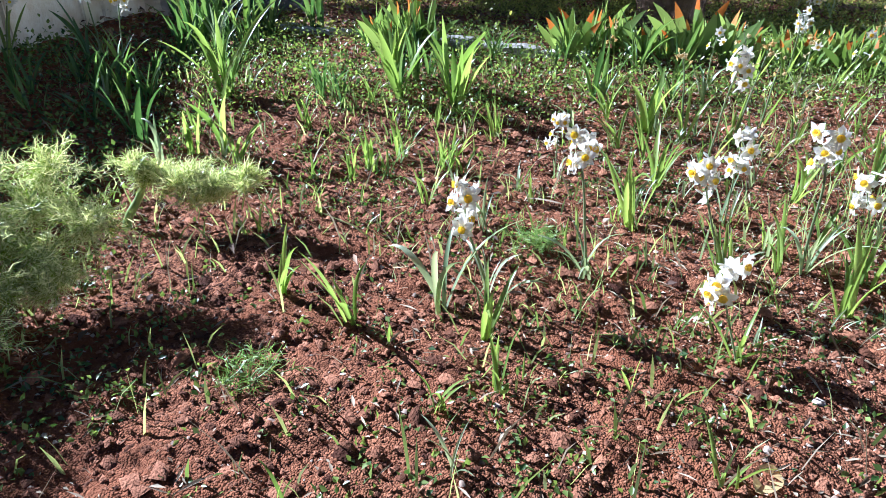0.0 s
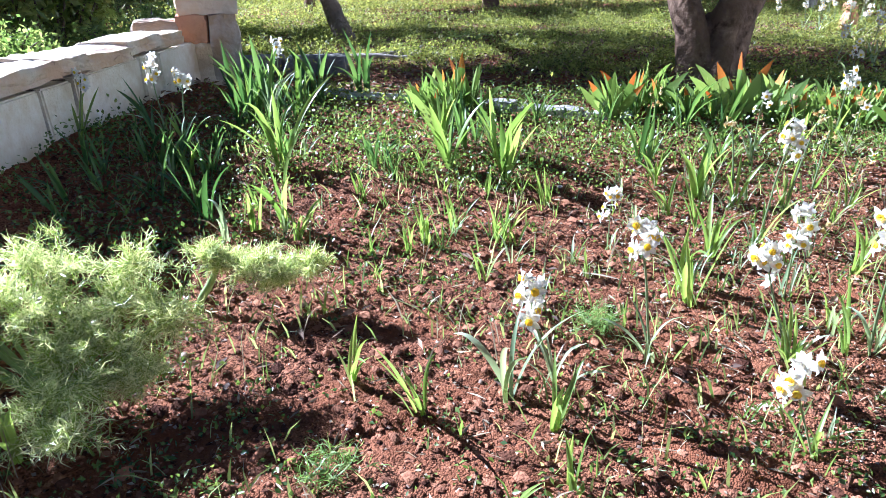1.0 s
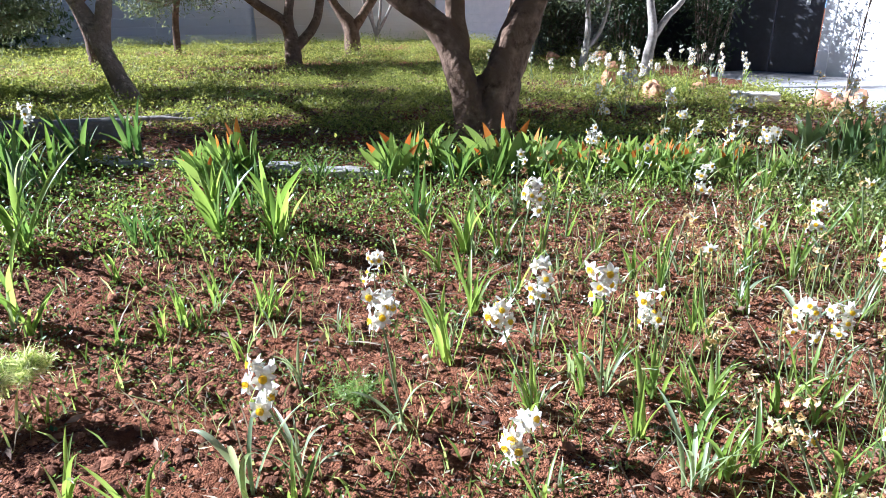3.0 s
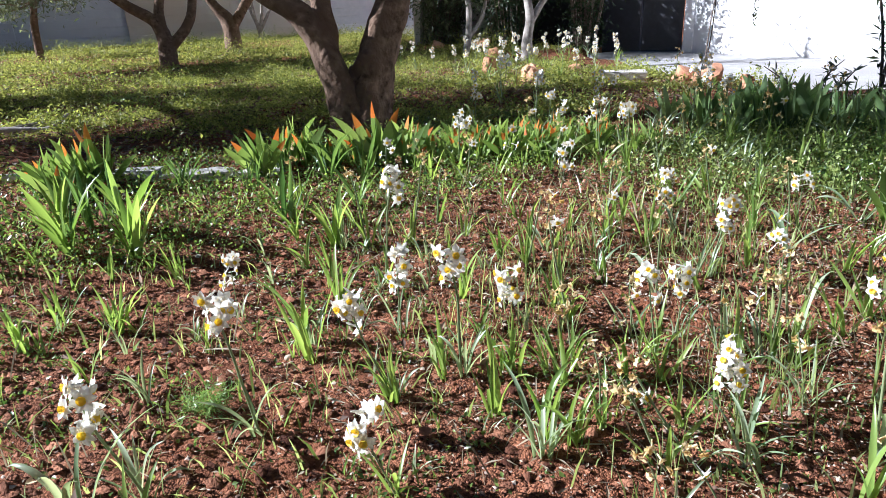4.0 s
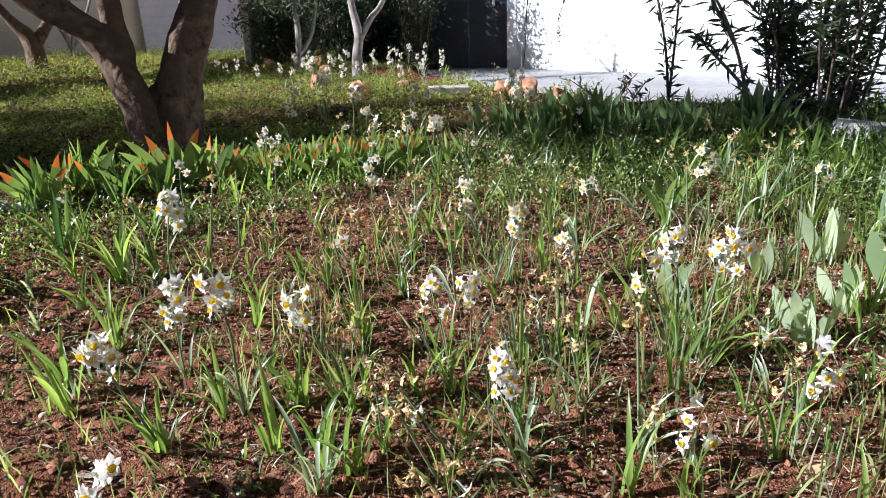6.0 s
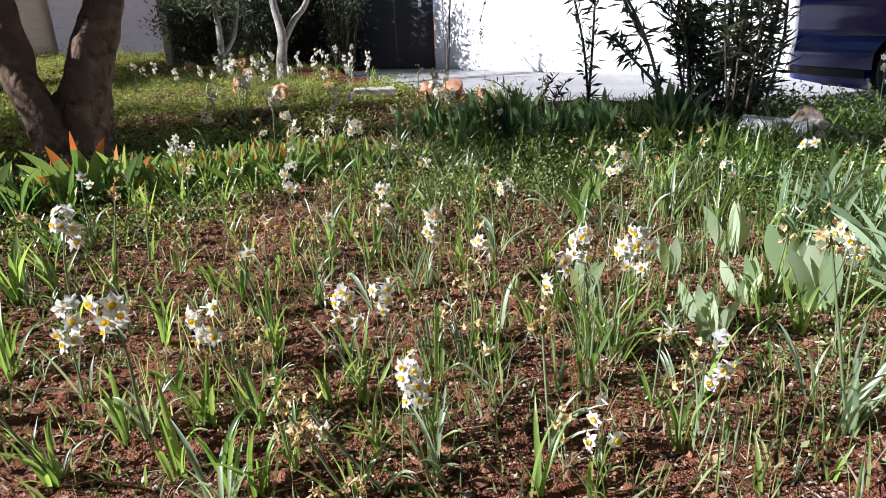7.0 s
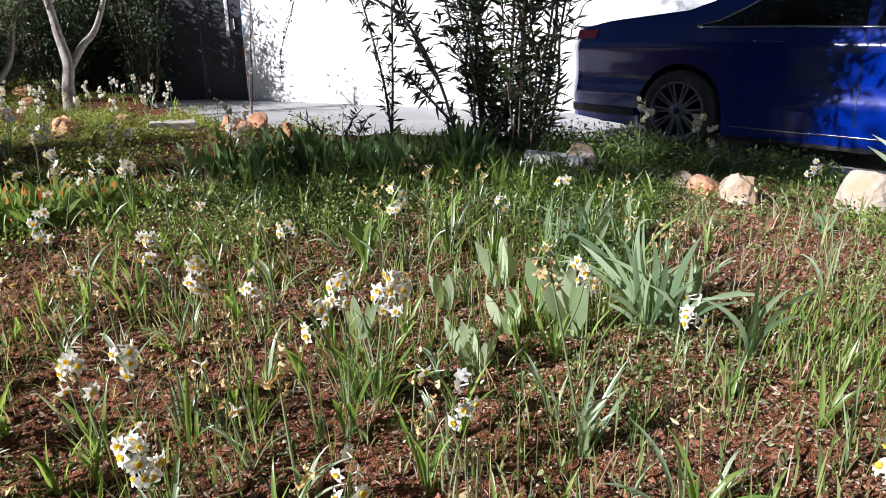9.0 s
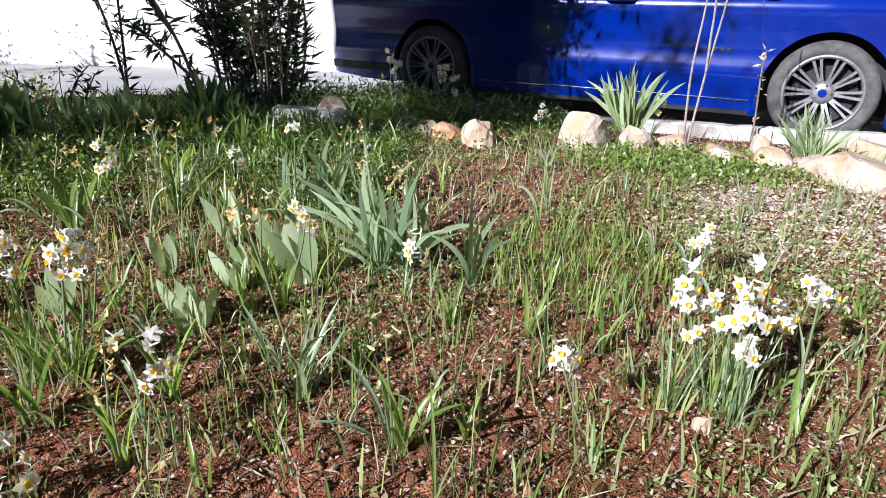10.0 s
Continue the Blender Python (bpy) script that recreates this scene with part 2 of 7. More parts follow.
def share(name, mesh, parent, m, label=""):
    ob = new(name, mesh)
    ob.parent = parent
    ob.matrix_basis = m
    if label:
        ob["label"] = label
    return ob


def smoothstep(a, b, v):
    v = np.clip((v - a) / (b - a), 0, 1)
    return v * v * (3 - 2 * v)


def edge_x(y):
    """The plan line where the bed ends and the paved strip begins."""
    return np.interp(y, [-6, -2, -0.9, -0.35, 0.7, 2.7, 4.3, 8], [5.0, 4.85, 5.0, 5.08, 5.2, 5.1, 4.9, 7.0])


def base_h(x, y):
    d = np.hypot(x - 0.3, y - 0.1)
    h = 0.11 * smoothstep(1.6, 3.2, d) - 0.05 * smoothstep(4.5, 7.5, d)
    h = h + 0.10 * smoothstep(-0.75, -1.4, x) * smoothstep(6.5, 4.5, y)
    h = h - 0.10 * smoothstep(-0.75, -0.06, x - edge_x(y)) * smoothstep(1.0, 0.3, y)
    return h - 0.30 * smoothstep(-0.02, 0.08, x - edge_x(y)) * smoothstep(-7.0, -6.0, y)


def value_noise(x, y, cell, ph):
    """Smooth random relief of one grain size, about -1 to 1."""
    u, v = np.asarray(x, float) / cell + ph * 17.3, np.asarray(y, float) / cell + ph * 5.1
    i, j = np.floor(u), np.floor(v)
    a, b = u - i, v - j
    a, b = a * a * (3 - 2 * a), b * b * (3 - 2 * b)

    def h(p, q):
        w = np.sin(p * 127.1 + q * 311.7 + ph * 74.7) * 43758.5453
        return (w - np.floor(w)) * 2 - 1
    return (h(i, j) * (1 - a) + h(i + 1, j) * a) * (1 - b) + (h(i, j + 1) * (1 - a) + h(i + 1, j + 1) * a) * b


def lumps(x, y):
    """Uneven dug earth: low swells, clods and crumbs, fading with distance."""
    s = 0.011 * value_noise(x, y, 0.45, 1) + 0.009 * value_noise(x, y, 0.17, 2) + 0.009 * value_noise(x, y, 0.075, 3)
    c = value_noise(x, y, 0.034, 4)
    s = s + 0.0085 * np.maximum(c, -0.35) * (0.6 + 0.4 * value_noise(x, y, 0.2, 6)) + 0.0048 * value_noise(x, y, 0.019, 5)
    near = smoothstep(6.0, 3.0, np.hypot(x - 1, y - 1))
    return s * (0.25 + 0.75 * near) * smoothstep(0.0, -0.15, x - edge_x(y))


def ground_h(x, y):
    return base_h(x, y) + lumps(x, y)


def gz(x, y):
    return float(ground_h(np.float64(x), np.float64(y)))


def tube_arrays(points, radii, seg=8, samples=6, gnarl=0.0, seed=0, close=True):
    """A tapered round limb through the points."""
    P = [Vector(p) for p in points]
    Q, R = [], []
    for i in range(len(P) - 1):
        p0, p1, p2, p3 = P[max(i - 1, 0)], P[i], P[i + 1], P[min(i + 2, len(P) - 1)]
        for k in range(samples):
            t = k / samples
            Q.append(0.5 * ((2 * p1) + (p2 - p0) * t + (2 * p0 - 5 * p1 + 4 * p2 - p3) * t * t + (3 * p1 - p0 - 3 * p2 + p3) * t ** 3))
            R.append(radii[i] * (1 - t) + radii[i + 1] * t)
    Q.append(P[-1])
    R.append(radii[-1])
    verts, faces = [], []
    ref = Vector((0.31, 0.95, 0.1))
    for i, q in enumerate(Q):
        d = (Q[min(i + 1, len(Q) - 1)] - Q[max(i - 1, 0)]).normalized()
        a = d.cross(ref).normalized()
        b = d.cross(a)
        for s in range(seg):
            ang = 2 * math.pi * s / seg
            w = a * math.cos(ang) + b * math.sin(ang)
            r = R[i]
            if gnarl:
                p = q + w * r
                r *= 1 + gnarl * (noise.noise(p * 9 + Vector((seed, 0, 0))) + 0.6 * math.sin(ang * 3 + q.z * 5 + seed))
            verts.append(q + w * r)
    n = len(Q)
    for i in range(n - 1):
        for s in range(seg):
            faces.append((i * seg + s, i * seg + (s + 1) % seg, (i + 1) * seg + (s + 1) % seg, (i + 1) * seg + s))
    if close:
        faces.append(tuple(range(seg))[::-1])
        faces.append(tuple((n - 1) * seg + s for s in range(seg)))
    return verts, faces


def merge(pairs):
    V, Fc = [], []
    for v, f in pairs:
        o = len(V)
        V += list(v)
        Fc += [tuple(i + o for i in q) for q in f]
    return V, Fc


def leaf_cloud(centres, dirs, normals, length, width):
    """Many small lance-shaped leaves, each folded along its rib, as arrays."""
    c, d, nn = (np.asarray(a, float) for a in (centres, dirs, normals))
    d = d / np.linalg.norm(d, axis=1, keepdims=True)
    s = np.cross(d, nn)
    s /= np.linalg.norm(s, axis=1, keepdims=True) + 1e-9
    u = np.cross(s, d)
    L = np.asarray(length).reshape(-1, 1)
    W = np.asarray(width).reshape(-1, 1)
    n = len(c)
    V = np.empty((n, 4, 3))
    V[:, 0] = c
    V[:, 1] = c + d * L * 0.45 + s * W * 0.5 + u * W * 0.18
    V[:, 2] = c + d * L - u * L * 0.08
    V[:, 3] = c + d * L * 0.45 - s * W * 0.5 + u * W * 0.18
    i = np.arange(n) * 4
    Fc = np.concatenate([np.stack([i, i + 1, i + 2], 1), np.stack([i, i + 2, i + 3], 1)])
    return V.reshape(-1, 3), Fc


def fast_mesh(name, V, Fc, material):
    """A mesh from arrays of places and equal-sided faces."""
    me = bpy.data.meshes.new(name)
    k = Fc.shape[1]
    me.vertices.add(len(V))
    me.vertices.foreach_set("co", np.asarray(V, np.float32).ravel())
    me.loops.add(Fc.size)
    me.loops.foreach_set("vertex_index", Fc.astype(np.int32).ravel())
    me.polygons.add(len(Fc))
    me.polygons.foreach_set("loop_start", (np.arange(len(Fc)) * k).astype(np.int32))
    me.update(calc_edges=True)
    me.materials.append(material)
    return me


def rand_dirs(n, up=0.0):
    v = rng.normal(size=(n, 3))
    v[:, 2] += up
    return v / np.linalg.norm(v, axis=1, keepdims=True)


def blob_rock(name, material, sx, sy, sz, seed, parent=None, cuts=3, rough=0.35, label=""):
    """A broken stone: an uneven lump with flat faces, flat below."""
    bm = bmesh.new()
    bmesh.ops.create_icosphere(bm, subdivisions=cuts, radius=1.0)
    r = random.Random(seed)
    planes = [(Vector((r.uniform(-1, 1), r.uniform(-1, 1), r.uniform(-0.3, 0.4))).normalized(), r.uniform(0.72, 0.95)) for _ in range(6)] + [(Vector((r.uniform(-0.45, 0.45), r.uniform(-0.45, 0.45), 1)).normalized(), r.uniform(0.5, 0.7))]
    off = Vector((seed * 3.7, seed * 1.3, 0))
    for v in bm.verts:
        p = v.co.copy()
        p *= 1 + rough * noise.noise(p * 1.4 + off) + 0.3 * rough * noise.noise(p * 4.5 + off)
        for nrm, dist in planes:
            e = p.dot(nrm) - dist
            if e > 0:
                p -= nrm * e * 0.85
        p.z = max(p.z, -0.45)
        v.co = p
    lo = [min(v.co[i] for v in bm.verts) for i in range(3)]
    hi = [max(v.co[i] for v in bm.verts) for i in range(3)]
    for v in bm.verts:
        q = [(v.co[i] - lo[i]) / (hi[i] - lo[i]) for i in range(3)]
        v.co = Vector(((q[0] - 0.5) * sx, (q[1] - 0.5) * sy, q[2] * sz))
    return part(name, bm, material, parent, label, smooth=False)


def rect_box(bm, cx, cy, cz, sx, sy, sz, bevel=0.0):
    r = bmesh.ops.create_cube(bm, size=1.0)
    for v in r["verts"]:
        v.co = Vector((cx + v.co.x * sx, cy + v.co.y * sy, cz + v.co.z * sz))
    if bevel:
        ed = list({e for v in r["verts"] for e in v.link_edges})
        bmesh.ops.bevel(bm, geom=ed, offset=bevel, segments=2, affect="EDGES", profile=0.6)


def spin_profile(bm, prof, seg=32, axis="Y"):
    """A solid of revolution about the y axis from (radius, y) pairs."""
    rings = []
    for r, y in prof:
        rings.append([bm.verts.new((r * math.cos(2 * math.pi * s / seg), y, r * math.sin(2 * math.pi * s / seg))) for s in range(seg)])
    for a, b in zip(rings, rings[1:]):
        for s in range(seg):
            bm.faces.new((a[s], a[(s + 1) % seg], b[(s + 1) % seg], b[s]))


# ---- ground ----
def axis_steps(lo, hi, step, far):
    mid = np.arange(lo, hi + 1e-6, step)
    g = np.cumsum(step * 1.22 ** np.arange(1, 60))
    g = g[g < far]
    return np.concatenate([(lo - g)[::-1], mid, hi + g])


gx, gy = axis_steps(-1.6, 3.6, 0.0115, 600), axis_steps(-0.9, 3.3, 0.0115, 600)
GX, GY = np.meshgrid(gx, gy, indexing="ij")
GZ = ground_h(GX, GY)
fine = smoothstep(5.5, 3.0, np.hypot(GX - 1, GY - 1)) * smoothstep(0.0, -0.1, GX - edge_x(GY))
GZ = GZ + fine * rng.normal(size=GZ.shape) * 0.0009
nx, ny = GZ.shape
idx = np.arange(nx * ny).reshape(nx, ny)
quads = np.stack([idx[:-1, :-1], idx[1:, :-1], idx[1:, 1:], idx[:-1, 1:]], -1).reshape(-1, 4)
ground = new("ground", fast_mesh("ground", np.stack([GX, GY, GZ], -1).reshape(-1, 3), quads, M_SOIL))
tagged(ground, "reddish-brown crumbly garden earth, lightly stony and uneven", "ground", kind="structure")

# paved strip in front of the white wall, where the car stands
SLAB = -0.045


def slab_mesh():
    bm = bmesh.new()
    ys = np.linspace(-5.9, 8.0, 60)
    top, low = [], []
    for y in ys:
        for x in (float(edge_x(y)) + 0.03, 12.5):
            top.append(bm.verts.new((x, y, SLAB)))
            low.append(bm.verts.new((x, y, SLAB - 0.12)))
    for i in range(len(ys) - 1):
        a, b, c, d = 2 * i, 2 * i + 1, 2 * i + 3, 2 * i + 2
        bm.faces.new((top[a], top[b], top[c], top[d]))
        bm.faces.new((low[a], top[a], top[d], low[d]))
    return bm


tagged(part("pavement", slab_mesh(), M_CONCRETE), "pale grey rough concrete strip beside the white wall", "pavement", kind="structure")


def kerb_piece(y0, y1, seed):
    bm = bmesh.new()
    n = 8
    rows = []
    r = random.Random(seed)
    for i in range(n + 1):
        y = y0 + (y1 - y0) * i / n
        x = float(edge_x(y))
        j = r.uniform(-0.006, 0.006)
        zb = SLAB - 0.1
        zt = 0.088 + r.uniform(-0.006, 0.006)
        rows.append([bm.verts.new(p) for p in ((x - 0.045 + j, y, zb), (x - 0.05 + j, y, zt - 0.015), (x - 0.035 + j, y, zt), (x + 0.05, y, zt), (x + 0.065, y, zt - 0.015), (x + 0.065, y, zb))])
    for a, b in zip(rows, rows[1:]):
        for k in range(6):
            bm.faces.new((a[k], a[(k + 1) % 6], b[(k + 1) % 6], b[k]))
    bm.faces.new(rows[0])
    bm.faces.new(rows[-1][::-1])
    return bm


kerb = new("kerb")
tagged(kerb, "low whitish concrete kerb along the paved strip", "kerb", kind="structure")
for i, y0 in enumerate(np.arange(-5.8, 0.55, 0.72)):
    part("kerb_stone", kerb_piece(y0, y0 + 0.70, i), M_KERB, kerb)

# hedge and plain wall, added unseen behind the viewer, close and dim the garden
hedge_core = bmesh.new()
rect_box(hedge_core, -9.4, 5.0, 1.75, 0.8, 34.0, 3.9, 0.05)
hedge = new("hedge")
tagged(hedge, "unseen tall dense dark green hedge added to close and shade the garden", "hedge", kind="structure")
part("core", hedge_core, M_HEDGE, hedge)
n = 9000
hp = np.stack([rng.uniform(-9.5, -8.7, n), rng.uniform(-12, 22, n), rng.uniform(0.0, 3.9, n)], 1)
V, F3 = leaf_cloud(hp, rand_dirs(n), rand_dirs(n, 0.5), 0.2 + 0.15 * rng.random(n), 0.09 + 0.06 * rng.random(n))
leafage = new("foliage", fast_mesh("foliage", V, F3, M_HEDGE))
leafage.parent = hedge

# ---- walls ----
W0, W1 = Vector((8.0, 7.0, 0)), Vector((8.75, 0.2, 0))
wdir = (W1 - W0).normalized()
wnor = Vector((-wdir.y, wdir.x, 0))
if wnor.x > 0:
    wnor = -wnor


def wall_box(p, q, thick, z0, z1, away):
    """A wall between two plan points, its face on the line, its body on the side away."""
    bm = bmesh.new()
    lo = [p, q, q + away * thick, p + away * thick]
    a = [bm.verts.new((v.x, v.y, z0)) for v in lo]
    b = [bm.verts.new((v.x, v.y, z1)) for v in lo]
    bm.faces.new(a)
    bm.faces.new(b)
    for i in range(4):
        bm.faces.new((a[i], a[(i + 1) % 4], b[(i + 1) % 4], b[i]))
    bmesh.ops.bevel(bm, geom=list(bm.edges), offset=0.008, segments=1, affect="EDGES")
    return bm


wall_white = part("wall_east", wall_box(W0, W0 + wdir * 15, 0.25, SLAB - 0.1, 2.9, -wnor), M_PLASTER)
tagged(wall_white, "sunlit white plastered wall beside the paved strip", "wall", kind="structure")

# white door post and dark gate left of it, and the shaded porch behind
G0 = Vector((7.98, 7.05, 0))
gdir = Vector((-0.46, 0.89, 0)).normalized()
gnor = Vector((-gdir.y, gdir.x, 0))
if gnor.x > 0:
    gnor = -gnor
gate = new("metal_gate")
tagged(gate, "closed dark grey metal gate with a narrow white vertical strip", "gate")
part("panel", wall_box(G0 + gdir * 0.03, G0 + gdir * 0.62, 0.04, SLAB + 0.01, 2.2, -gnor), M_GATE, gate)
part("panel", wall_box(G0 + gdir * 0.63, G0 + gdir * 1.22, 0.04, SLAB + 0.01, 2.2, -gnor), M_GATE, gate)
part("strip", wall_box(G0 + gdir * 0.20 + gnor * 0.012, G0 + gdir * 0.25 + gnor * 0.012, 0.016, 0.85, 1.6, -gnor), M_WHITEPAINT, gate, "white painted strip")
part("handle", wall_box(G0 + gdir * 0.12 + gnor * 0.03, G0 + gdir * 0.15 + gnor * 0.03, 0.03, 0.95, 1.1, -gnor), M_CHROME, gate)
post = part("door_post", wall_box(G0 - gdir * 0.0 + gnor * 0.05, G0 - gdir * 0.14 + gnor * 0.05, 0.2, SLAB - 0.05, 2.9, -gnor), M_PLASTER)
tagged(post, "white plastered post at the end of the white wall", "post", kind="structure")
P1 = G0 + gdir * 1.24
P2 = G0 + gdir * 4.6
porch_back = part("wall_porch", wall_box(P1 - gnor * 3.2, P2 - gnor * 3.2, 0.2, -0.2, 2.9, -gnor), M_PORCH_SHADE)
tagged(porch_back, "rendered back wall of the porch, its deep shade put into the colour", "wall", kind="structure")
porch_side = part("wall_porch_side", wall_box(P2, P2 - gnor * 3.2, 0.2, -0.2, 2.9, gdir), M_FARWALL)
tagged(porch_side, "grey rendered side wall of the porch", "wall", kind="structure")
porch_side2 = part("wall_porch_end", wall_box(P1 - gnor * 0.06, P1 - gnor * 3.2, 0.2, -0.2, 2.9, -gdir), M_PORCH_SHADE)
tagged(porch_side2, "rendered side wall beside the gate, shade put into its colour", "wall", kind="structure")
# porch roof is out of view, added to keep light off the walls
roofm = bmesh.new()
rv = [roofm.verts.new((p.x, p.y, z)) for z in (2.9, 3.05) for p in (P1 + gnor * 0.5 - gdir * 1.2, P2 + gnor * 0.5, P2 - gnor * 3.4, P1 - gnor * 3.4 - gdir * 1.2)]
for f in ((0, 1, 2, 3), (4, 5, 6, 7), (0, 1, 5, 4), (1, 2, 6, 5), (2, 3, 7, 6), (3, 0, 4, 7)):
    roofm.faces.new([rv[i] for i in f])
tagged(part("porch_roof", roofm, M_CONCRETE), "unseen flat concrete roof added to shade the porch", "roof", kind="structure")


# far boundary wall of coursed blocks
def far_wall(name, p, q, material, label, courses=11, height=0.21, joint=0.004):
    w = new(name)
    tagged(w, label, "wall", kind="structure")
    d = (q - p).normalized()
    away = Vector((-d.y, d.x, 0))
    if away.y < 0:
        away = -away
    part("core", wall_box(p + away * 0.02, q + away * 0.02, 0.14, -0.2, courses * height, away), material, w)
    n = max(1, int((q - p).length / 2.4))
    for c in range(courses):
        z = -0.12 + c * height
        for i in range(n):
            a = p + (q - p) * (i / n) + d * 0.005
            b = p + (q - p) * ((i + 1) / n) - d * 0.005
            part("block", wall_box(a, b, 0.019, z, z + height - joint, away), material, w)
    return w


far_wall("wall_north_west", Vector((-14, 20.4, 0)), Vector((1.75, 18.88, 0)), M_FARWALL_B, "pale blue-grey rendered boundary wall in shade")
far_wall("wall_north", Vector((1.55, 18.80, 0)), Vector((6.45, 17.92, 0)), M_FARWALL, "cream-grey coursed block boundary wall in shade")
far_wall("wall_north_east", Vector((6.2, 17.7, 0)), Vector((12.5, 16.2, 0)), M_FARWALL_B, "bluish white rendered boundary wall in shade")
# south wall is out of view, kept dim so it bounces little light
wall_s = part("wall_south", wall_box(Vector((-9.8, -7.0, 0)), Vector((13, -7.0, 0)), 0.2, -0.3, 2.8, Vector((0, -1, 0))), M_DIMSTONE)
tagged(wall_s, "unseen plain block wall added to close the garden on the south", "wall", kind="structure")

# ---- low garden wall with stone coping ----
A0, A1 = Vector((-1.555, 0.6, 0)), Vector((-1.165, 4.05, 0))
adir = (A1 - A0).normalized()
aaway = Vector((-adir.y, adir.x, 0))
garden_wall = new("wall_west")
tagged(garden_wall, "low cream block garden wall with rough stone coping", "wall", kind="structure")
part("core", wall_box(A0 + aaway * 0.03, A1 + aaway * 0.03, 0.16, -0.1, 0.40, aaway), M_MORTAR, garden_wall)
# joints lie where the wall's dark gaps are
cuts = [0.0, 0.52, 1.06, 1.62, 2.02, 2.23, 2.78, 2.98, 3.46]
for i, (a, b) in enumerate(zip(cuts, cuts[1:])):
    ra = random.Random(i)
    bm = bmesh.new()
    p, q = A0 + adir * (a + 0.012), A0 + adir * (b - 0.012)
    zt = 0.405 + ra.uniform(-0.008, 0.008)
    lo = [p, q, q + aaway * 0.2, p + aaway * 0.2]
    va = [bm.verts.new((v.x, v.y, -0.05)) for v in lo]
    vb = [bm.verts.new((v.x + ra.uniform(-0.006, 0.006), v.y, zt)) for v in lo]
    bm.faces.new(va)
    bm.faces.new(vb)
    for k in range(4):
        bm.faces.new((va[k], va[(k + 1) % 4], vb[(k + 1) % 4], vb[k]))
    bmesh.ops.bevel(bm, geom=list(bm.edges), offset=0.007, segments=2, affect="EDGES")
    bmesh.ops.subdivide_edges(bm, edges=[e for e in bm.edges if e.calc_length() > 0.1], cuts=3, use_grid_fill=True)
    for v in bm.verts:
        v.co += Vector((1, 0.2, 0)) * 0.006 * noise.noise(v.co * 7)
    part("block", bm, M_BLOCK, garden_wall)


def coping(s0, s1, seed, lift=0.0, deep=0.26, thick=0.075):
    bm = bmesh.new()
    L = s1 - s0
    bmesh.ops.create_cube(bm, size=1.0)
    bmesh.ops.subdivide_edges(bm, edges=list(bm.edges), cuts=5, use_grid_fill=True)
    r = random.Random(seed)
    off = Vector((seed * 5.1, 2.0, 0))
    for v in bm.verts:
        c = v.co.copy()
        e = 1 + 0.10 * noise.noise(c * 2.2 + off)
        w = Vector((c.x * L * (1 + 0.05 * noise.noise(c * 3 + off)), c.y * deep * e, c.z * thick * (1 + 0.2 * noise.noise(Vector((c.x * L * 6, c.y * 3, 0)) + off))))
        round_off = max(0.0, abs(c.y) * 2 - 0.75) * 0.05
        w.z -= math.copysign(round_off, c.z) * 0.6
        w += Vector((noise.noise(c * 5 + off), noise.noise(c * 5 - off), noise.noise(c * 6 + off))) * 0.007
        v.co = w
    m = Matrix.Translation(A0 + adir * (s0 + s1) / 2 + aaway * 0.09 + Vector((0, 0, 0.45 + lift))) @ Matrix.Rotation(math.atan2(adir.y, adir.x), 4, "Z") @ pose(0, 0, 0, r.uniform(-4, 4), r.uniform(-2, 2), 0)
    bm.transform(m)
    return bm


for i, (a, b) in enumerate(((0.0, 0.42), (0.43, 0.9), (0.9, 1.31), (1.3, 1.72), (1.7, 2.1), (2.08, 2.3), (2.29, 2.66), (2.64, 2.95), (2.93, 3.22))):
    part("coping_stone", coping(a, b, i, lift=0.012 * (i % 2)), M_COPING, garden_wall)

pillar = new("stone_pillar")
tagged(pillar, "short stack of rough tan and cream stones ending the garden wall", "pillar", kind="structure")
pillar.matrix_basis = pose(-1.13, 4.14, 0, rz=14)
# each stone: size, middle, turn, how much its corners are worn, material
for k, (size, mid, turn, worn, m) in enumerate((
        ((0.33, 0.25, 0.13), (0.03, 0.02, 0.60), 1, 0.14, M_COPING), ((0.17, 0.22, 0.16), (-0.06, -0.02, 0.465), -6, 0.5, M_ROCK_RED), ((0.16, 0.24, 0.17), (0.10, 0.0, 0.455), 3, 0.2, M_ROCK),
        ((0.25, 0.22, 0.09), (-0.25, -0.02, 0.475), 4, 0.4, M_ROCK), ((0.17, 0.24, 0.24), (0.10, 0.01, 0.255), -2, 0.16, M_ROCK), ((0.22, 0.22, 0.21), (-0.09, 0.0, 0.285), 1, 0.12, M_BLOCK),
        ((0.36, 0.24, 0.20), (0.0, 0.01, 0.09), 0, 0.15, M_COPING))):
    bm = bmesh.new()
    bmesh.ops.create_cube(bm, size=1.0)
    bmesh.ops.subdivide_edges(bm, edges=list(bm.edges), cuts=6, use_grid_fill=True)
    off = Vector((k * 4.3, k * 1.7, 0))
    for v in bm.verts:
        c = v.co.copy()
        c = c.lerp(c.normalized() * 0.62, worn)
        w = Vector((c.x * size[0], c.y * size[1], c.z * size[2]))
        w += Vector((noise.noise(w * 9 + off), noise.noise(w * 9 - off), noise.noise(w * 11 + off))) * 0.014
        w += Vector((noise.noise(w * 34 + off), noise.noise(w * 34 - off), noise.noise(w * 30 + off))) * 0.006
        v.co = w
    bm.transform(pose(*mid, rz=turn))
    part("stone", bm, m, pillar)

# the blocks' dark grey stands in for shade from leaves and pillar
low_wall = new("low_block_wall")
tagged(low_wall, "short run of stone blocks at the lawn's edge, shade put into their grey", "wall", kind="structure")
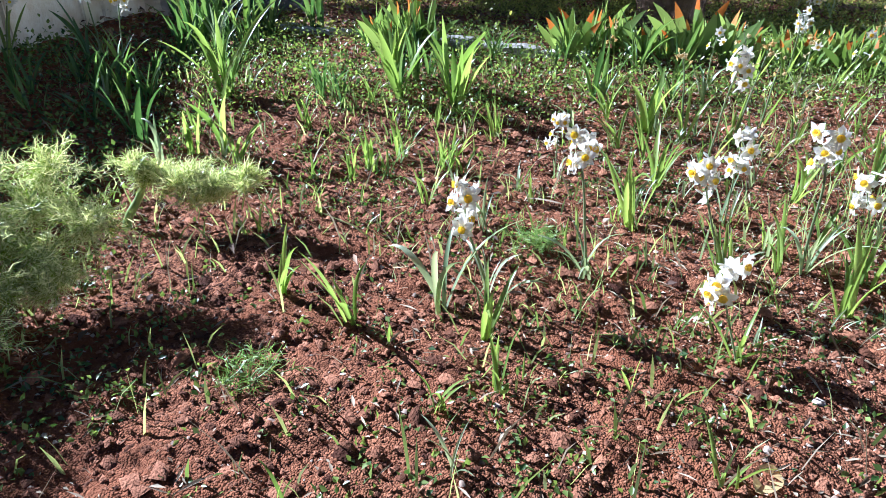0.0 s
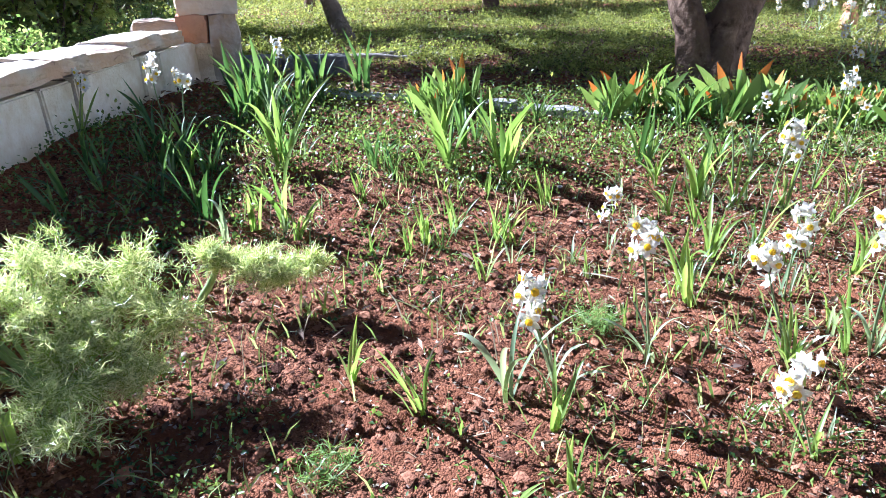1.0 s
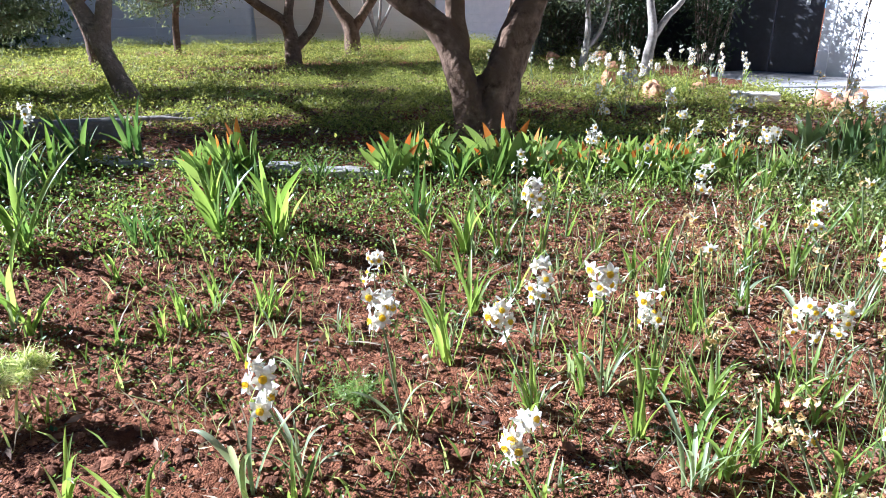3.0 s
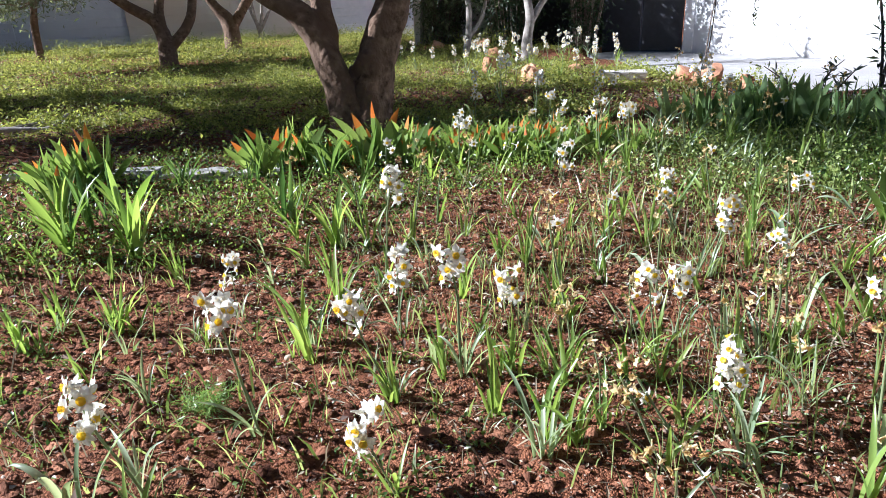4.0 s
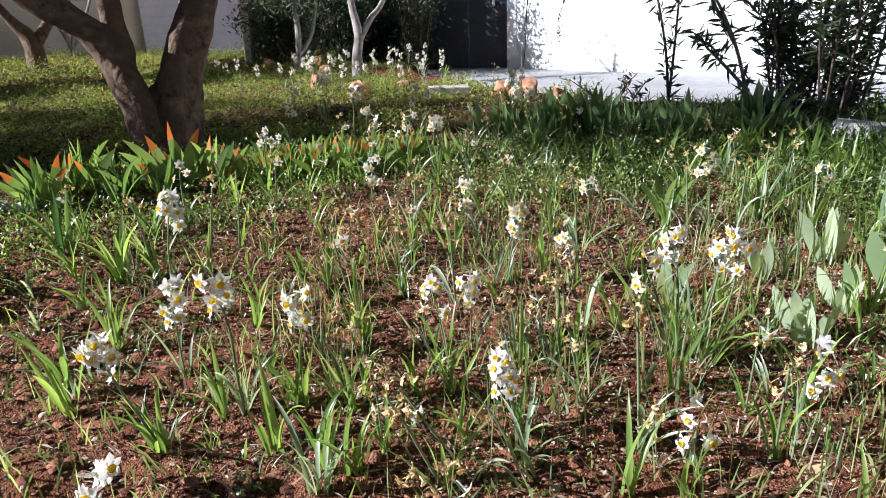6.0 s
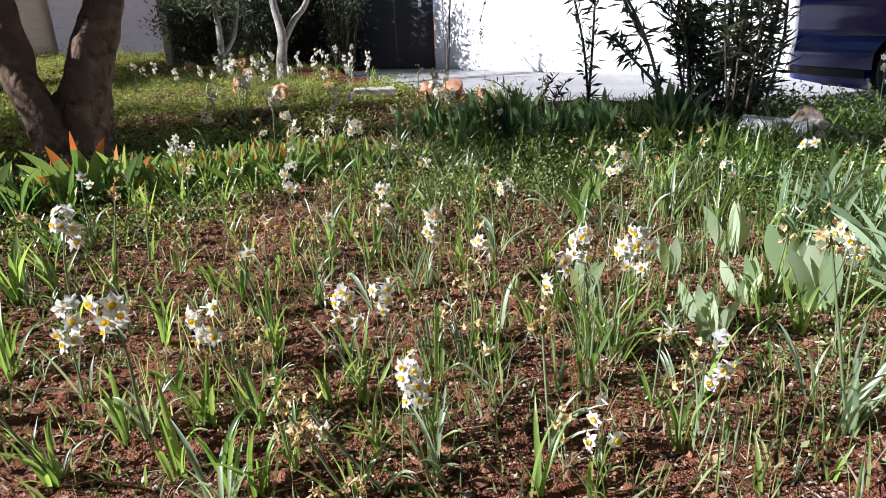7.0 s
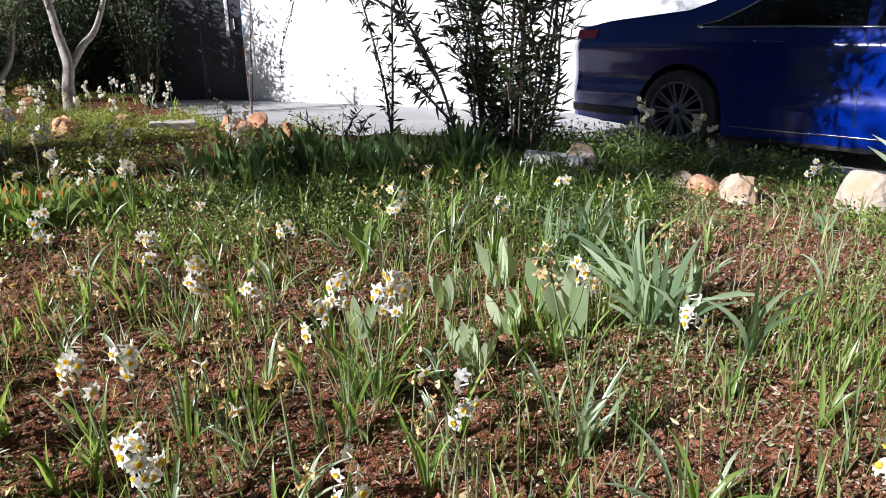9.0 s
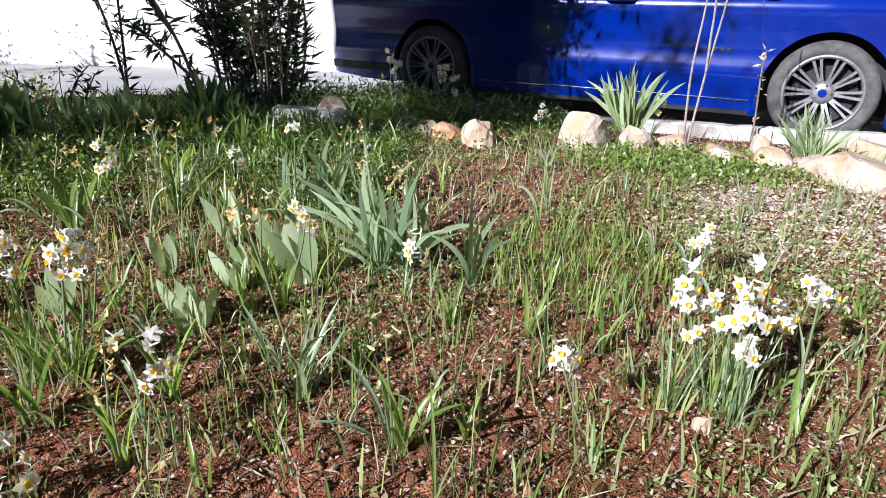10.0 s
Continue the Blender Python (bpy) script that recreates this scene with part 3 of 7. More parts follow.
for k, (x, y, w) in enumerate(((-0.98, 4.75, 0.34), (-0.58, 4.66, 0.40))):
    bm = bmesh.new()
    rect_box(bm, x, y, 0.11, w, 0.2, 0.22, 0.025)
    part("block", bm, M_DIMSTONE, low_wall)

# edging stones between bed and lawn
edging = new("lawn_edging")
tagged(edging, "row of flat whitish edging stones half hidden in leaves", "edging", kind="structure")
EDGE = [(-0.46, 3.85), (-0.12, 3.62), (0.2, 3.42), (0.5, 3.24), (0.78, 3.08), (1.0, 3.02)]
for k, (p, q) in enumerate(zip(EDGE, EDGE[1:])):
    a, b = Vector((*p, 0)), Vector((*q, 0))
    bm = bmesh.new()
    L = (b - a).length - 0.02
    bmesh.ops.create_cube(bm, size=1.0)
    bmesh.ops.subdivide_edges(bm, edges=list(bm.edges), cuts=3, use_grid_fill=True)
    for v in bm.verts:
        c = v.co.copy()
        v.co = Vector((c.x * L, c.y * 0.09, c.z * 0.09)) + Vector((noise.noise(c * 3 + Vector((k, 0, 0))), noise.noise(c * 3 + Vector((0, k, 0))), noise.noise(c * 3 + Vector((0, 0, k))))) * 0.016
    d = b - a
    bm.transform(Matrix.Translation((a + b) / 2 + Vector((0, 0, gz(*((p[0] + q[0]) / 2, (p[1] + q[1]) / 2)) - 0.012))) @ Matrix.Rotation(math.atan2(d.y, d.x), 4, "Z"))
    part("edging_stone", bm, M_KERB, edging)


# ---- trees ----
def crown_leaves(centres, n, size, leaf, wide, droop=0.2):
    """Leaves in clumps of uneven size about the given branch ends."""
    C = np.asarray(centres, float)
    w = rng.random(len(C)) + 0.3
    pick = rng.choice(len(C), n, p=w / w.sum())
    off = rng.normal(size=(n, 3)) * size * (0.25 + 0.75 * rng.random((n, 1)))
    off[:, 2] *= 0.8
    pos = C[pick] + off
    d = rand_dirs(n)
    d[:, 2] -= droop
    return leaf_cloud(pos, d, rand_dirs(n, 0.8), leaf * (0.6 + 0.8 * rng.random(n)), wide * (0.6 + 0.8 * rng.random(n)))


def twig_spread(tips, reach, per, up=0.45):
    """Side branches from limb ends: their polylines and end points."""
    lines, ends = [], []
    for t in tips:
        t = Vector(t)
        for _ in range(per):
            a = rng.uniform(0, 2 * math.pi)
            L = reach * rng.uniform(0.4, 1.0)
            e = t + Vector((math.cos(a) * L, math.sin(a) * L, L * rng.uniform(up - 0.35, up + 0.7)))
            m = t.lerp(e, 0.5) + Vector(rng.normal(size=3) * 0.06 * reach)
            lines.append([t, m, e])
            ends += [m, e, t.lerp(e, 0.75)]
    return lines, ends


def tree(name, label, limbs, radii, bark, leaf_mat, tips, reach, per, leaves, clump, leaf, wide, gnarl=0.12, droop=0.25, up=0.45):
    root = new(name)
    tagged(root, label, "tree")
    base = Vector(limbs[0][0])
    root.location = base
    seg = 14 if gnarl > 0.1 else 9
    pairs = [tube_arrays(pl, rr, seg, 6, gnarl, k) for k, (pl, rr) in enumerate(zip(limbs, radii))]
    lines, ends = twig_spread(tips, reach, per, up)
    v, f = merge(pairs)
    link_mesh("trunk", [Vector(p) - base for p in v], f, bark, root, smooth=True)
    v, f = merge([tube_arrays(l, [0.022, 0.014, 0.004], 5, 4) for l in lines])
    link_mesh("branchwork", [Vector(p) - base for p in v], f, bark, root, smooth=True)
    V, F3 = crown_leaves(ends, leaves, clump, leaf, wide, droop)
    root.children[-1]["kind"] = "stuff"
    ob = new("crown", fast_mesh("crown", V - np.array(base), F3, leaf_mat))
    ob.parent = root
    return root


# big twin-trunked olive
tree("olive_tree", "old twin-trunked olive tree with grey-brown gnarled bark", [
    [(1.60, 3.66, 0.0), (1.55, 3.71, 0.36), (1.50, 3.80, 0.56), (1.41, 3.88, 0.75), (1.21, 3.98, 0.92), (0.95, 4.15, 1.25), (0.7, 4.4, 1.7)],
    [(1.53, 3.80, 0.48), (1.545, 3.90, 0.72), (1.56, 3.98, 1.0), (1.6, 4.2, 1.7), (1.62, 4.1, 2.4), (1.6, 3.9, 3.1)],
    [(1.66, 3.64, 0.0), (1.70, 3.68, 0.32), (1.79, 3.74, 0.54), (1.92, 3.79, 0.76), (2.0, 3.83, 0.92), (2.15, 3.95, 1.3), (2.4, 4.2, 1.9), (2.3, 3.8, 3.0)],
    [(1.65, 3.68, 0.0), (1.66, 3.72, 0.22), (1.67, 3.76, 0.37), (1.68, 3.80, 0.46)],
    # unseen limb, added to carry the crown that shades the edging rocks
    [(0.7, 4.4, 1.66), (0.66, 4.2, 2.05), (0.6, 3.7, 2.4), (0.5, 3.2, 2.62)],
    [(1.76, 3.76, 0.0), (1.83, 3.82, 0.34), (1.93, 3.90, 0.66), (2.06, 4.0, 1.0), (2.3, 4.3, 1.5)]],
    [[0.125, 0.085, 0.078, 0.075, 0.07, 0.055, 0.04], [0.07, 0.06, 0.052, 0.04, 0.03, 0.015], [0.15, 0.115, 0.105, 0.10, 0.09, 0.06, 0.045, 0.015], [0.18, 0.15, 0.115, 0.03], [0.04, 0.035, 0.028, 0.015], [0.10, 0.085, 0.08, 0.06, 0.04]],
    # outer crown tips are added out of view to shade car and rocks
    M_BARK, M_OLIVE, [(0.7, 4.4, 1.75), (1.6, 4.2, 1.9), (2.4, 4.2, 1.95), (2.3, 4.3, 1.6), (1.3, 4.3, 2.4), (2.0, 4.2, 2.6), (2.7, 3.9, 2.6), (2.3, 3.6, 3.0), (1.6, 3.9, 3.1), (1.8, 3.6, 3.7), (2.4, 3.9, 3.6), (1.2, 4.0, 3.6), (2.9, 3.6, 3.1), (2.9, 4.35, 3.4), (3.3, 4.2, 3.2), (2.6, 4.6, 3.7), (3.1, 4.0, 3.7), (0.45, 3.15, 2.6), (0.8, 3.2, 2.8)], 1.1, 8, 46000, 0.22, 0.09, 0.026, gnarl=0.26)
# leaning olive near the garden wall
tree("olive_tree", "leaning forked olive tree with tan bark on the lawn", [
    [(-0.47, 6.70, 0.0), (-0.60, 6.82, 0.28), (-0.73, 6.96, 0.60), (-0.88, 7.12, 0.96), (-1.08, 7.0, 1.4), (-1.8, 6.5, 1.95)],
    [(-0.71, 6.93, 0.5), (-0.66, 7.02, 0.78), (-0.60, 7.09, 1.0), (-0.4, 7.3, 1.6)]],
    [[0.115, 0.085, 0.075, 0.065, 0.05, 0.03], [0.075, 0.07, 0.06, 0.035]],
    # crown lies out of view, spread wide to shade the strip behind the irises
    M_BARK_TAN, M_OLIVE, [(-1.8, 6.5, 2.0), (-1.4, 6.7, 1.9), (-2.2, 6.6, 2.15), (-0.4, 7.3, 1.7), (-1.0, 6.6, 2.2), (-0.4, 6.5, 2.2), (-2.5, 6.6, 2.2), (-1.5, 6.9, 2.4), (-2.9, 6.5, 2.2), (0.0, 6.7, 2.3)], 0.65, 9, 30000, 0.24, 0.075, 0.02, gnarl=0.15)
tree("olive_tree", "slim olive tree standing behind the leaning one", [
    [(-1.32, 11.1, 0.0), (-1.38, 11.3, 0.52), (-1.55, 11.5, 1.1), (-1.7, 11.8, 1.9)], [(-1.5, 11.45, 0.95), (-1.1, 11.6, 1.4), (-0.8, 11.8, 1.9)]],
    [[0.11, 0.085, 0.07, 0.04], [0.06, 0.05, 0.03]],
    M_BARK, M_OLIVE, [(-1.7, 11.8, 1.9), (-0.8, 11.8, 1.9)], 1.6, 14, 7500, 0.3, 0.13, 0.040, gnarl=0.08)
tree("olive_tree", "olive tree with three spreading limbs in the middle of the lawn", [
    [(1.46, 10.68, 0.0), (1.47, 10.82, 0.42), (1.37, 10.94, 0.69), (1.04, 11.08, 0.93), (0.6, 11.3, 1.35), (0.3, 11.6, 1.9)],
    [(1.47, 10.8, 0.38), (1.46, 10.95, 0.78), (1.6, 11.1, 1.25), (1.7, 11.3, 1.9)],
    [(1.49, 10.76, 0.3), (1.82, 10.82, 0.62), (1.97, 10.94, 1.0), (2.1, 11.1, 1.7)]],
    [[0.15, 0.115, 0.085, 0.075, 0.06, 0.035], [0.085, 0.075, 0.06, 0.03], [0.085, 0.075, 0.065, 0.035]],
    M_BARK, M_OLIVE, [(0.3, 11.6, 1.9), (1.7, 11.3, 1.95), (2.1, 11.1, 1.75)], 1.6, 14, 7500, 0.3, 0.13, 0.040, gnarl=0.1)
tree("olive_tree", "dark-barked olive tree forking low on the far lawn", [
    [(2.80, 12.6, 0.0), (2.82, 12.77, 0.53), (2.62, 12.92, 0.88), (2.4, 13.1, 1.3), (2.1, 13.4, 1.9)],
    [(2.82, 12.74, 0.46), (3.12, 12.82, 0.84), (3.4, 12.9, 1.2), (3.7, 13.1, 1.8)]],
    [[0.16, 0.14, 0.085, 0.07, 0.04], [0.10, 0.085, 0.07, 0.04]],
    M_BARK, M_OLIVE, [(2.1, 13.4, 1.9), (3.7, 13.1, 1.85)], 1.6, 14, 7500, 0.3, 0.13, 0.040, gnarl=0.1)
tree("young_tree", "young bare many-stemmed tree by the far wall", [
    [(4.36, 16.9, 0.0), (4.34, 17.0, 0.4), (4.1, 17.1, 1.1), (3.9, 17.2, 1.9)], [(4.35, 16.95, 0.2), (4.5, 17.0, 0.9), (4.55, 17.1, 1.9)], [(4.35, 16.95, 0.25), (4.75, 17.0, 0.9), (5.1, 17.1, 1.6)], [(4.34, 17.0, 0.3), (4.25, 17.0, 1.0), (4.3, 17.1, 1.8)]],
    [[0.06, 0.05, 0.04, 0.02], [0.045, 0.04, 0.02], [0.045, 0.035, 0.02], [0.04, 0.035, 0.02]],
    M_BARK_PALE, M_OLIVE, [(3.9, 17.2, 1.9), (4.55, 17.1, 1.9)], 0.8, 6, 900, 0.25, 0.10, 0.03, gnarl=0.05)
tree("pale_tree", "small pale-barked forked tree beside orange rocks", [
    [(5.01, 6.74, 0.0), (5.07, 6.82, 0.32), (5.16, 6.89, 0.56), (5.17, 7.0, 0.88), (5.19, 7.15, 1.3), (5.1, 7.4, 1.9)],
    [(5.15, 6.87, 0.5), (5.37, 6.92, 0.74), (5.6, 6.95, 0.95), (5.9, 7.0, 1.5)]],
    [[0.085, 0.062, 0.056, 0.045, 0.035, 0.02], [0.045, 0.038, 0.032, 0.02]],
    M_BARK_PALE, M_OLIVE, [(5.1, 7.4, 1.7), (5.9, 7.0, 1.5), (5.19, 7.15, 1.3)], 0.45, 3, 300, 0.12, 0.08, 0.02, gnarl=0.07, droop=0.5)
tree("pale_tree", "slender grey tree with drooping leaves near the porch", [
    [(5.0, 8.2, 0.0), (5.12, 8.28, 0.32), (5.2, 8.39, 0.67), (5.22, 8.52, 1.05), (5.1, 8.7, 1.7)], [(5.09, 8.27, 0.27), (5.32, 8.3, 0.5), (5.46, 8.36, 0.76), (5.6, 8.4, 1.3)]],
    [[0.06, 0.045, 0.04, 0.03, 0.02], [0.035, 0.03, 0.025, 0.015]],
    M_BARK_PALE, M_OLIVE, [(5.1, 8.7, 1.5), (5.6, 8.4, 1.2), (5.2, 8.4, 1.0)], 0.75, 10, 3000, 0.2, 0.085, 0.022, gnarl=0.05, droop=0.6, up=0.1)
tree("slender_tree", "thin straight young tree on the far lawn", [
    [(-0.31, 14.8, 0.0), (-0.28, 15.0, 0.7), (-0.16, 15.1, 1.3), (-0.1, 15.2, 2.0)]],
    [[0.075, 0.065, 0.055, 0.03]], M_BARK, M_OLIVE, [(-0.16, 15.1, 1.1), (-0.1, 15.2, 1.8)], 1.1, 10, 3200, 0.26, 0.11, 0.03, gnarl=0.05, up=0.0)
# shaded shrubs in the far corner and behind the garden wall
tree("olive_bush", "grey-leaved olive bush in shade behind the garden wall", [
    [(-2.3, 8.3, 0.0), (-2.2, 8.35, 0.6), (-1.95, 8.4, 1.2), (-1.7, 8.4, 1.7)], [(-2.3, 8.3, 0.2), (-2.7, 8.4, 0.8), (-2.9, 8.5, 1.5)]],
    [[0.1, 0.08, 0.06, 0.03], [0.07, 0.05, 0.03]], M_BARK, M_OLIVE, [(-1.8, 8.4, 1.3), (-2.9, 8.4, 1.2), (-2.3, 8.3, 0.9), (-1.9, 8.3, 0.75), (-2.2, 8.4, 2.0), (-1.7, 8.4, 1.9), (-2.9, 8.5, 1.9), (-3.5, 8.3, 1.3)], 0.75, 10, 26000, 0.22, 0.075, 0.02, gnarl=0.08, droop=0.6, up=0.0)


def bush(name, label, category, x, y, w, d, h, stems, leaves, leaf, wide, leaf_mat, stem_mat, clump=0.1, low=0.2):
    root = new(name)
    tagged(root, label, category)
    root.location = (x, y, gz(x, y) - 0.02)
    lines, ends = [], []
    for _ in range(stems):
        a, r = rng.uniform(0, 2 * math.pi), math.sqrt(rng.random())
        b = Vector((0.3 * w * r * math.cos(a) * 0.5, 0.3 * d * r * math.sin(a) * 0.5, 0))
        e = Vector((w * 0.5 * r * math.cos(a), d * 0.5 * r * math.sin(a), h * rng.uniform(0.45, 1.0) * (1 - 0.35 * r)))
        m = b.lerp(e, 0.5) + Vector((0, 0, 0.12 * h))
        lines.append([b, m, e])
        for t in np.linspace(low, 1.0, 7):
            ends.append(b.lerp(m, t * 2) if t < 0.5 else m.lerp(e, t * 2 - 1))
    v, f = merge([tube_arrays(l, [0.011, 0.008, 0.003], 5, 5) for l in lines])
    link_mesh("stemwork", v, f, stem_mat, root, smooth=True)
    V, F3 = crown_leaves(ends, leaves, clump, leaf, wide, 0.1)
    V[:, 2] = np.maximum(V[:, 2], 0.02)
    ob = new("foliage", fast_mesh("foliage", V, F3, leaf_mat))
    ob.parent = root
    return root


citrus = bush("citrus_bush", "leafy citrus bush with small orange fruit behind the garden wall", "bush", -3.1, 6.1, 2.5, 1.9, 2.2, 60, 13000, 0.085, 0.042, M_CITRUS_HAZE, M_TWIG, clump=0.13, low=0.1)
fm = bmesh.new()
bmesh.ops.create_icosphere(fm, subdivisions=3, radius=0.037)
for v in fm.verts:
    v.co.z *= 0.93
fruit0 = part("fruit", fm, M_FRUIT, citrus, "small ripe orange fruit", smooth=True)
fruit0.location = (0.2, -0.5, 0.85)
for k in range(60):
    a = rng.uniform(0, 2 * math.pi)
    share("fruit", fruit0.data, citrus, pose(rng.uniform(-0.4, 1.1), rng.uniform(-1.0, -0.65), rng.uniform(0.65, 1.5)), "small ripe orange fruit")
bush("green_bush", "low bright green leafy bush behind the garden wall", "bush", -1.75, 5.0, 0.8, 0.8, 0.42, 30, 4500, 0.04, 0.026, M_BUSH_HAZE, M_TWIG, clump=0.07, low=0.1)
bush("green_bush", "low green leafy bush in the shade of the wall", "bush", -2.4, 4.3, 1.0, 0.9, 0.36, 30, 5000, 0.035, 0.02, M_BUSH_HAZE, M_TWIG, clump=0.07, low=0.1)
bush("green_bush", "low green leafy bush in the shade of the wall", "bush", -2.2, 3.2, 0.8, 1.2, 0.22, 30, 4500, 0.03, 0.02, M_BUSH_HAZE, M_TWIG, clump=0.06, low=0.1)
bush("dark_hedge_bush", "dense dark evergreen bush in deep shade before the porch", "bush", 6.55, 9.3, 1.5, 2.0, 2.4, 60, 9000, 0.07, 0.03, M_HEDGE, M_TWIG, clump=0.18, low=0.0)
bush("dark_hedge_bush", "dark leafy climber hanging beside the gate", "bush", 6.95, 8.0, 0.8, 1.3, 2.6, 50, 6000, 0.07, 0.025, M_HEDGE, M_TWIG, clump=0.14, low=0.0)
bush("grey_shrub", "grey-green olive shrub in the shade before the porch", "bush", 6.1, 10.75, 1.3, 1.2, 2.2, 60, 9000, 0.08, 0.03, M_OLIVE, M_TWIG, clump=0.16, low=0.0)
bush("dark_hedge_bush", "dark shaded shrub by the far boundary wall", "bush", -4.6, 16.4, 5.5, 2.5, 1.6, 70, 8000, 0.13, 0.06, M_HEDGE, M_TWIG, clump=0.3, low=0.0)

# oleander in front of the white wall: many arching canes, long narrow leaves in whorls
oleander = new("oleander_bush")
tagged(oleander, "tall dark oleander bush with narrow leaves and many canes", "bush")
OB = Vector((4.53, 1.52, gz(4.53, 1.52) - 0.02))
oleander.location = OB
lines, radii, pos, dirs = [], [], [], []
for k in range(36):
    a, r = rng.uniform(0, 2 * math.pi), math.sqrt(rng.random())
    b = Vector((0.2 * r * math.cos(a), 0.26 * r * math.sin(a), 0))
    a += rng.normal() * 0.8
    h = rng.uniform(0.35, 0.9) if k % 3 == 0 else rng.uniform(1.5, 3.0)
    lean = (0.10 + 0.42 * r * rng.uniform(0.4, 1.3)) * h
    e = b + Vector((lean * math.cos(a) * 0.8, lean * math.sin(a) + 0.05 * h, h))
    m = b.lerp(e, 0.5) - Vector((math.cos(a), math.sin(a), 0)) * 0.3 * lean + Vector((rng.normal() * 0.08, rng.normal() * 0.08, 0))
    thick = rng.uniform(0.0045, 0.0095) * (0.8 if h < 1.1 else 1.0)
    main = [b, b.lerp(m, 0.55) + Vector(rng.normal(size=3) * 0.035), m + Vector(rng.normal(size=3) * 0.05), m.lerp(e, 0.5) + Vector(rng.normal(size=3) * 0.06), e]
    twigs = [main]
    # side shoots fork off upwards
    for w in range(int(3 + h * 4.5)):
        t = rng.uniform(0.08, 0.98) if w % 2 else rng.uniform(0.5, 0.98)
        q = main[1].lerp(main[2], t * 2) if t < 0.5 else main[2].lerp(main[4], t * 2 - 1)
        aa, far = rng.uniform(0, 2 * math.pi), rng.uniform(0.16, 0.42)
        tip = q + Vector((0.6 * math.cos(aa), 0.6 * math.sin(aa), rng.uniform(0.5, 1.1))) * far
        twigs.append([q, q.lerp(tip, 0.4) + Vector((0.03 * math.cos(aa), 0.03 * math.sin(aa), -0.01)), q.lerp(tip, 0.75), tip])
    for line in twigs:
        lines.append(line)
        radii.append([thick * u for u in ((1.0, 0.95, 0.8, 0.6, 0.3) if len(line) == 5 else (0.5, 0.45, 0.36, 0.22))])
        length = sum((line[i + 1] - line[i]).length for i in range(len(line) - 1))
        # whorls of three leaves, closer together and longer towards the tip
        for t in np.arange(0.1 if len(line) == 4 else 0.06, 1.02, 0.045 / length):
            i = min(int(t * (len(line) - 1)), len(line) - 2)
            q = line[i].lerp(line[i + 1], t * (len(line) - 1) - i)
            if rng.random() > (0.75 if h < 1 else 0.34 + 0.5 * t if len(line) == 4 else 0.12 + 0.6 * t ** 1.5):
                continue
            a0 = rng.uniform(0, 2 * math.pi)
            for w in range(3):
                aa = a0 + w * 2.09 + rng.uniform(-0.4, 0.4)
                pos.append(q)
                dirs.append((math.cos(aa), math.sin(aa), rng.uniform(-0.25, 1.0)))
v, f = merge([tube_arrays(l, q, 6, 4) for l, q in zip(lines, radii)])
link_mesh("canework", v, f, M_TWIG, oleander, smooth=True)
n = len(pos)
V, F3 = leaf_cloud(np.array([tuple(p) for p in pos]), np.array(dirs), rand_dirs(n, 1.0), 0.08 + 0.06 * rng.random(n), 0.016 + 0.010 * rng.random(n))
ob = new("foliage", fast_mesh("foliage", V, F3, M_OLEANDER))
ob.parent = oleander
# the dense upper crown, out of view, added to shade the car's rear
tips = [tuple(l[-1]) for l in lines if l[-1].z > 1.2]
V, F3 = crown_leaves(tips, 9500, 0.2, 0.13, 0.024, 0.0)
V[:, 2] = np.maximum(V[:, 2], 1.12)
ob = new("crown", fast_mesh("crown", V, F3, M_OLEANDER))
ob.parent = oleander


def stalk(name, label, lines, radii, material, leaf_pts=0, leaf=0.06, wide=0.013, leaf_mat=None, spread=0.03):
    root = new(name)
    tagged(root, label, "plant")
    base = Vector(lines[0][0])
    root.location = base
    v, f = merge([tube_arrays(l, radii, 6, 6) for l in lines])
    link_mesh("stem", [Vector(p) - base for p in v], f, material, root, smooth=True)
    if leaf_pts:
        P = np.array([tuple(Vector(l[i]).lerp(Vector(l[i + 1]), rng.random())) for l in lines for i in range(len(l) - 1) for _ in range(leaf_pts)])
        P = P + rng.normal(size=P.shape) * spread * 0.2
        V, F3 = leaf_cloud(P - np.array(base), rand_dirs(len(P), 0.3), rand_dirs(len(P), 1), leaf * (0.6 + 0.6 * rng.random(len(P))), wide * (0.7 + 0.5 * rng.random(len(P))))
        o = new("foliage", fast_mesh("foliage", V, F3, leaf_mat))
        o.parent = root
    return root


stalk("arching_branch", "arching thin oleander branch with sparse leaves", [[(4.3, 1.72, 0.08), (4.24, 1.85, 0.56), (4.2, 2.08, 0.93), (4.1, 2.35, 1.08), (3.95, 2.7, 1.1)], [(4.24, 1.85, 0.56), (4.25, 1.98, 0.74), (4.27, 2.06, 0.86), (4.26, 2.1, 0.95), (4.25, 2.13, 1.0)], [(4.28, 1.76, 0.3), (4.26, 1.92, 0.45), (4.25, 2.0, 0.52), (4.24, 2.06, 0.58), (4.23, 2.1, 0.62)]], [0.012, 0.010, 0.008, 0.006, 0.003], M_TWIG_PALE, 17, 0.115, 0.021, M_OLEANDER)
young = stalk("young_oleander", "young upright oleander shoot with narrow dark leaves", [[(4.62, 2.45, 0.08), (4.68, 2.47, 0.5), (4.74, 2.5, 0.95), (4.78, 2.52, 1.5)], [(4.64, 2.45, 0.08), (4.62, 2.5, 0.5), (4.6, 2.6, 0.9), (4.55, 2.7, 1.3)]], [0.011, 0.009, 0.007, 0.003], M_TWIG, 32, 0.11, 0.02, M_OLEANDER)
# bushy top above the view, added to the shoot to shade the car
lines, pos, dirs = [], [], []
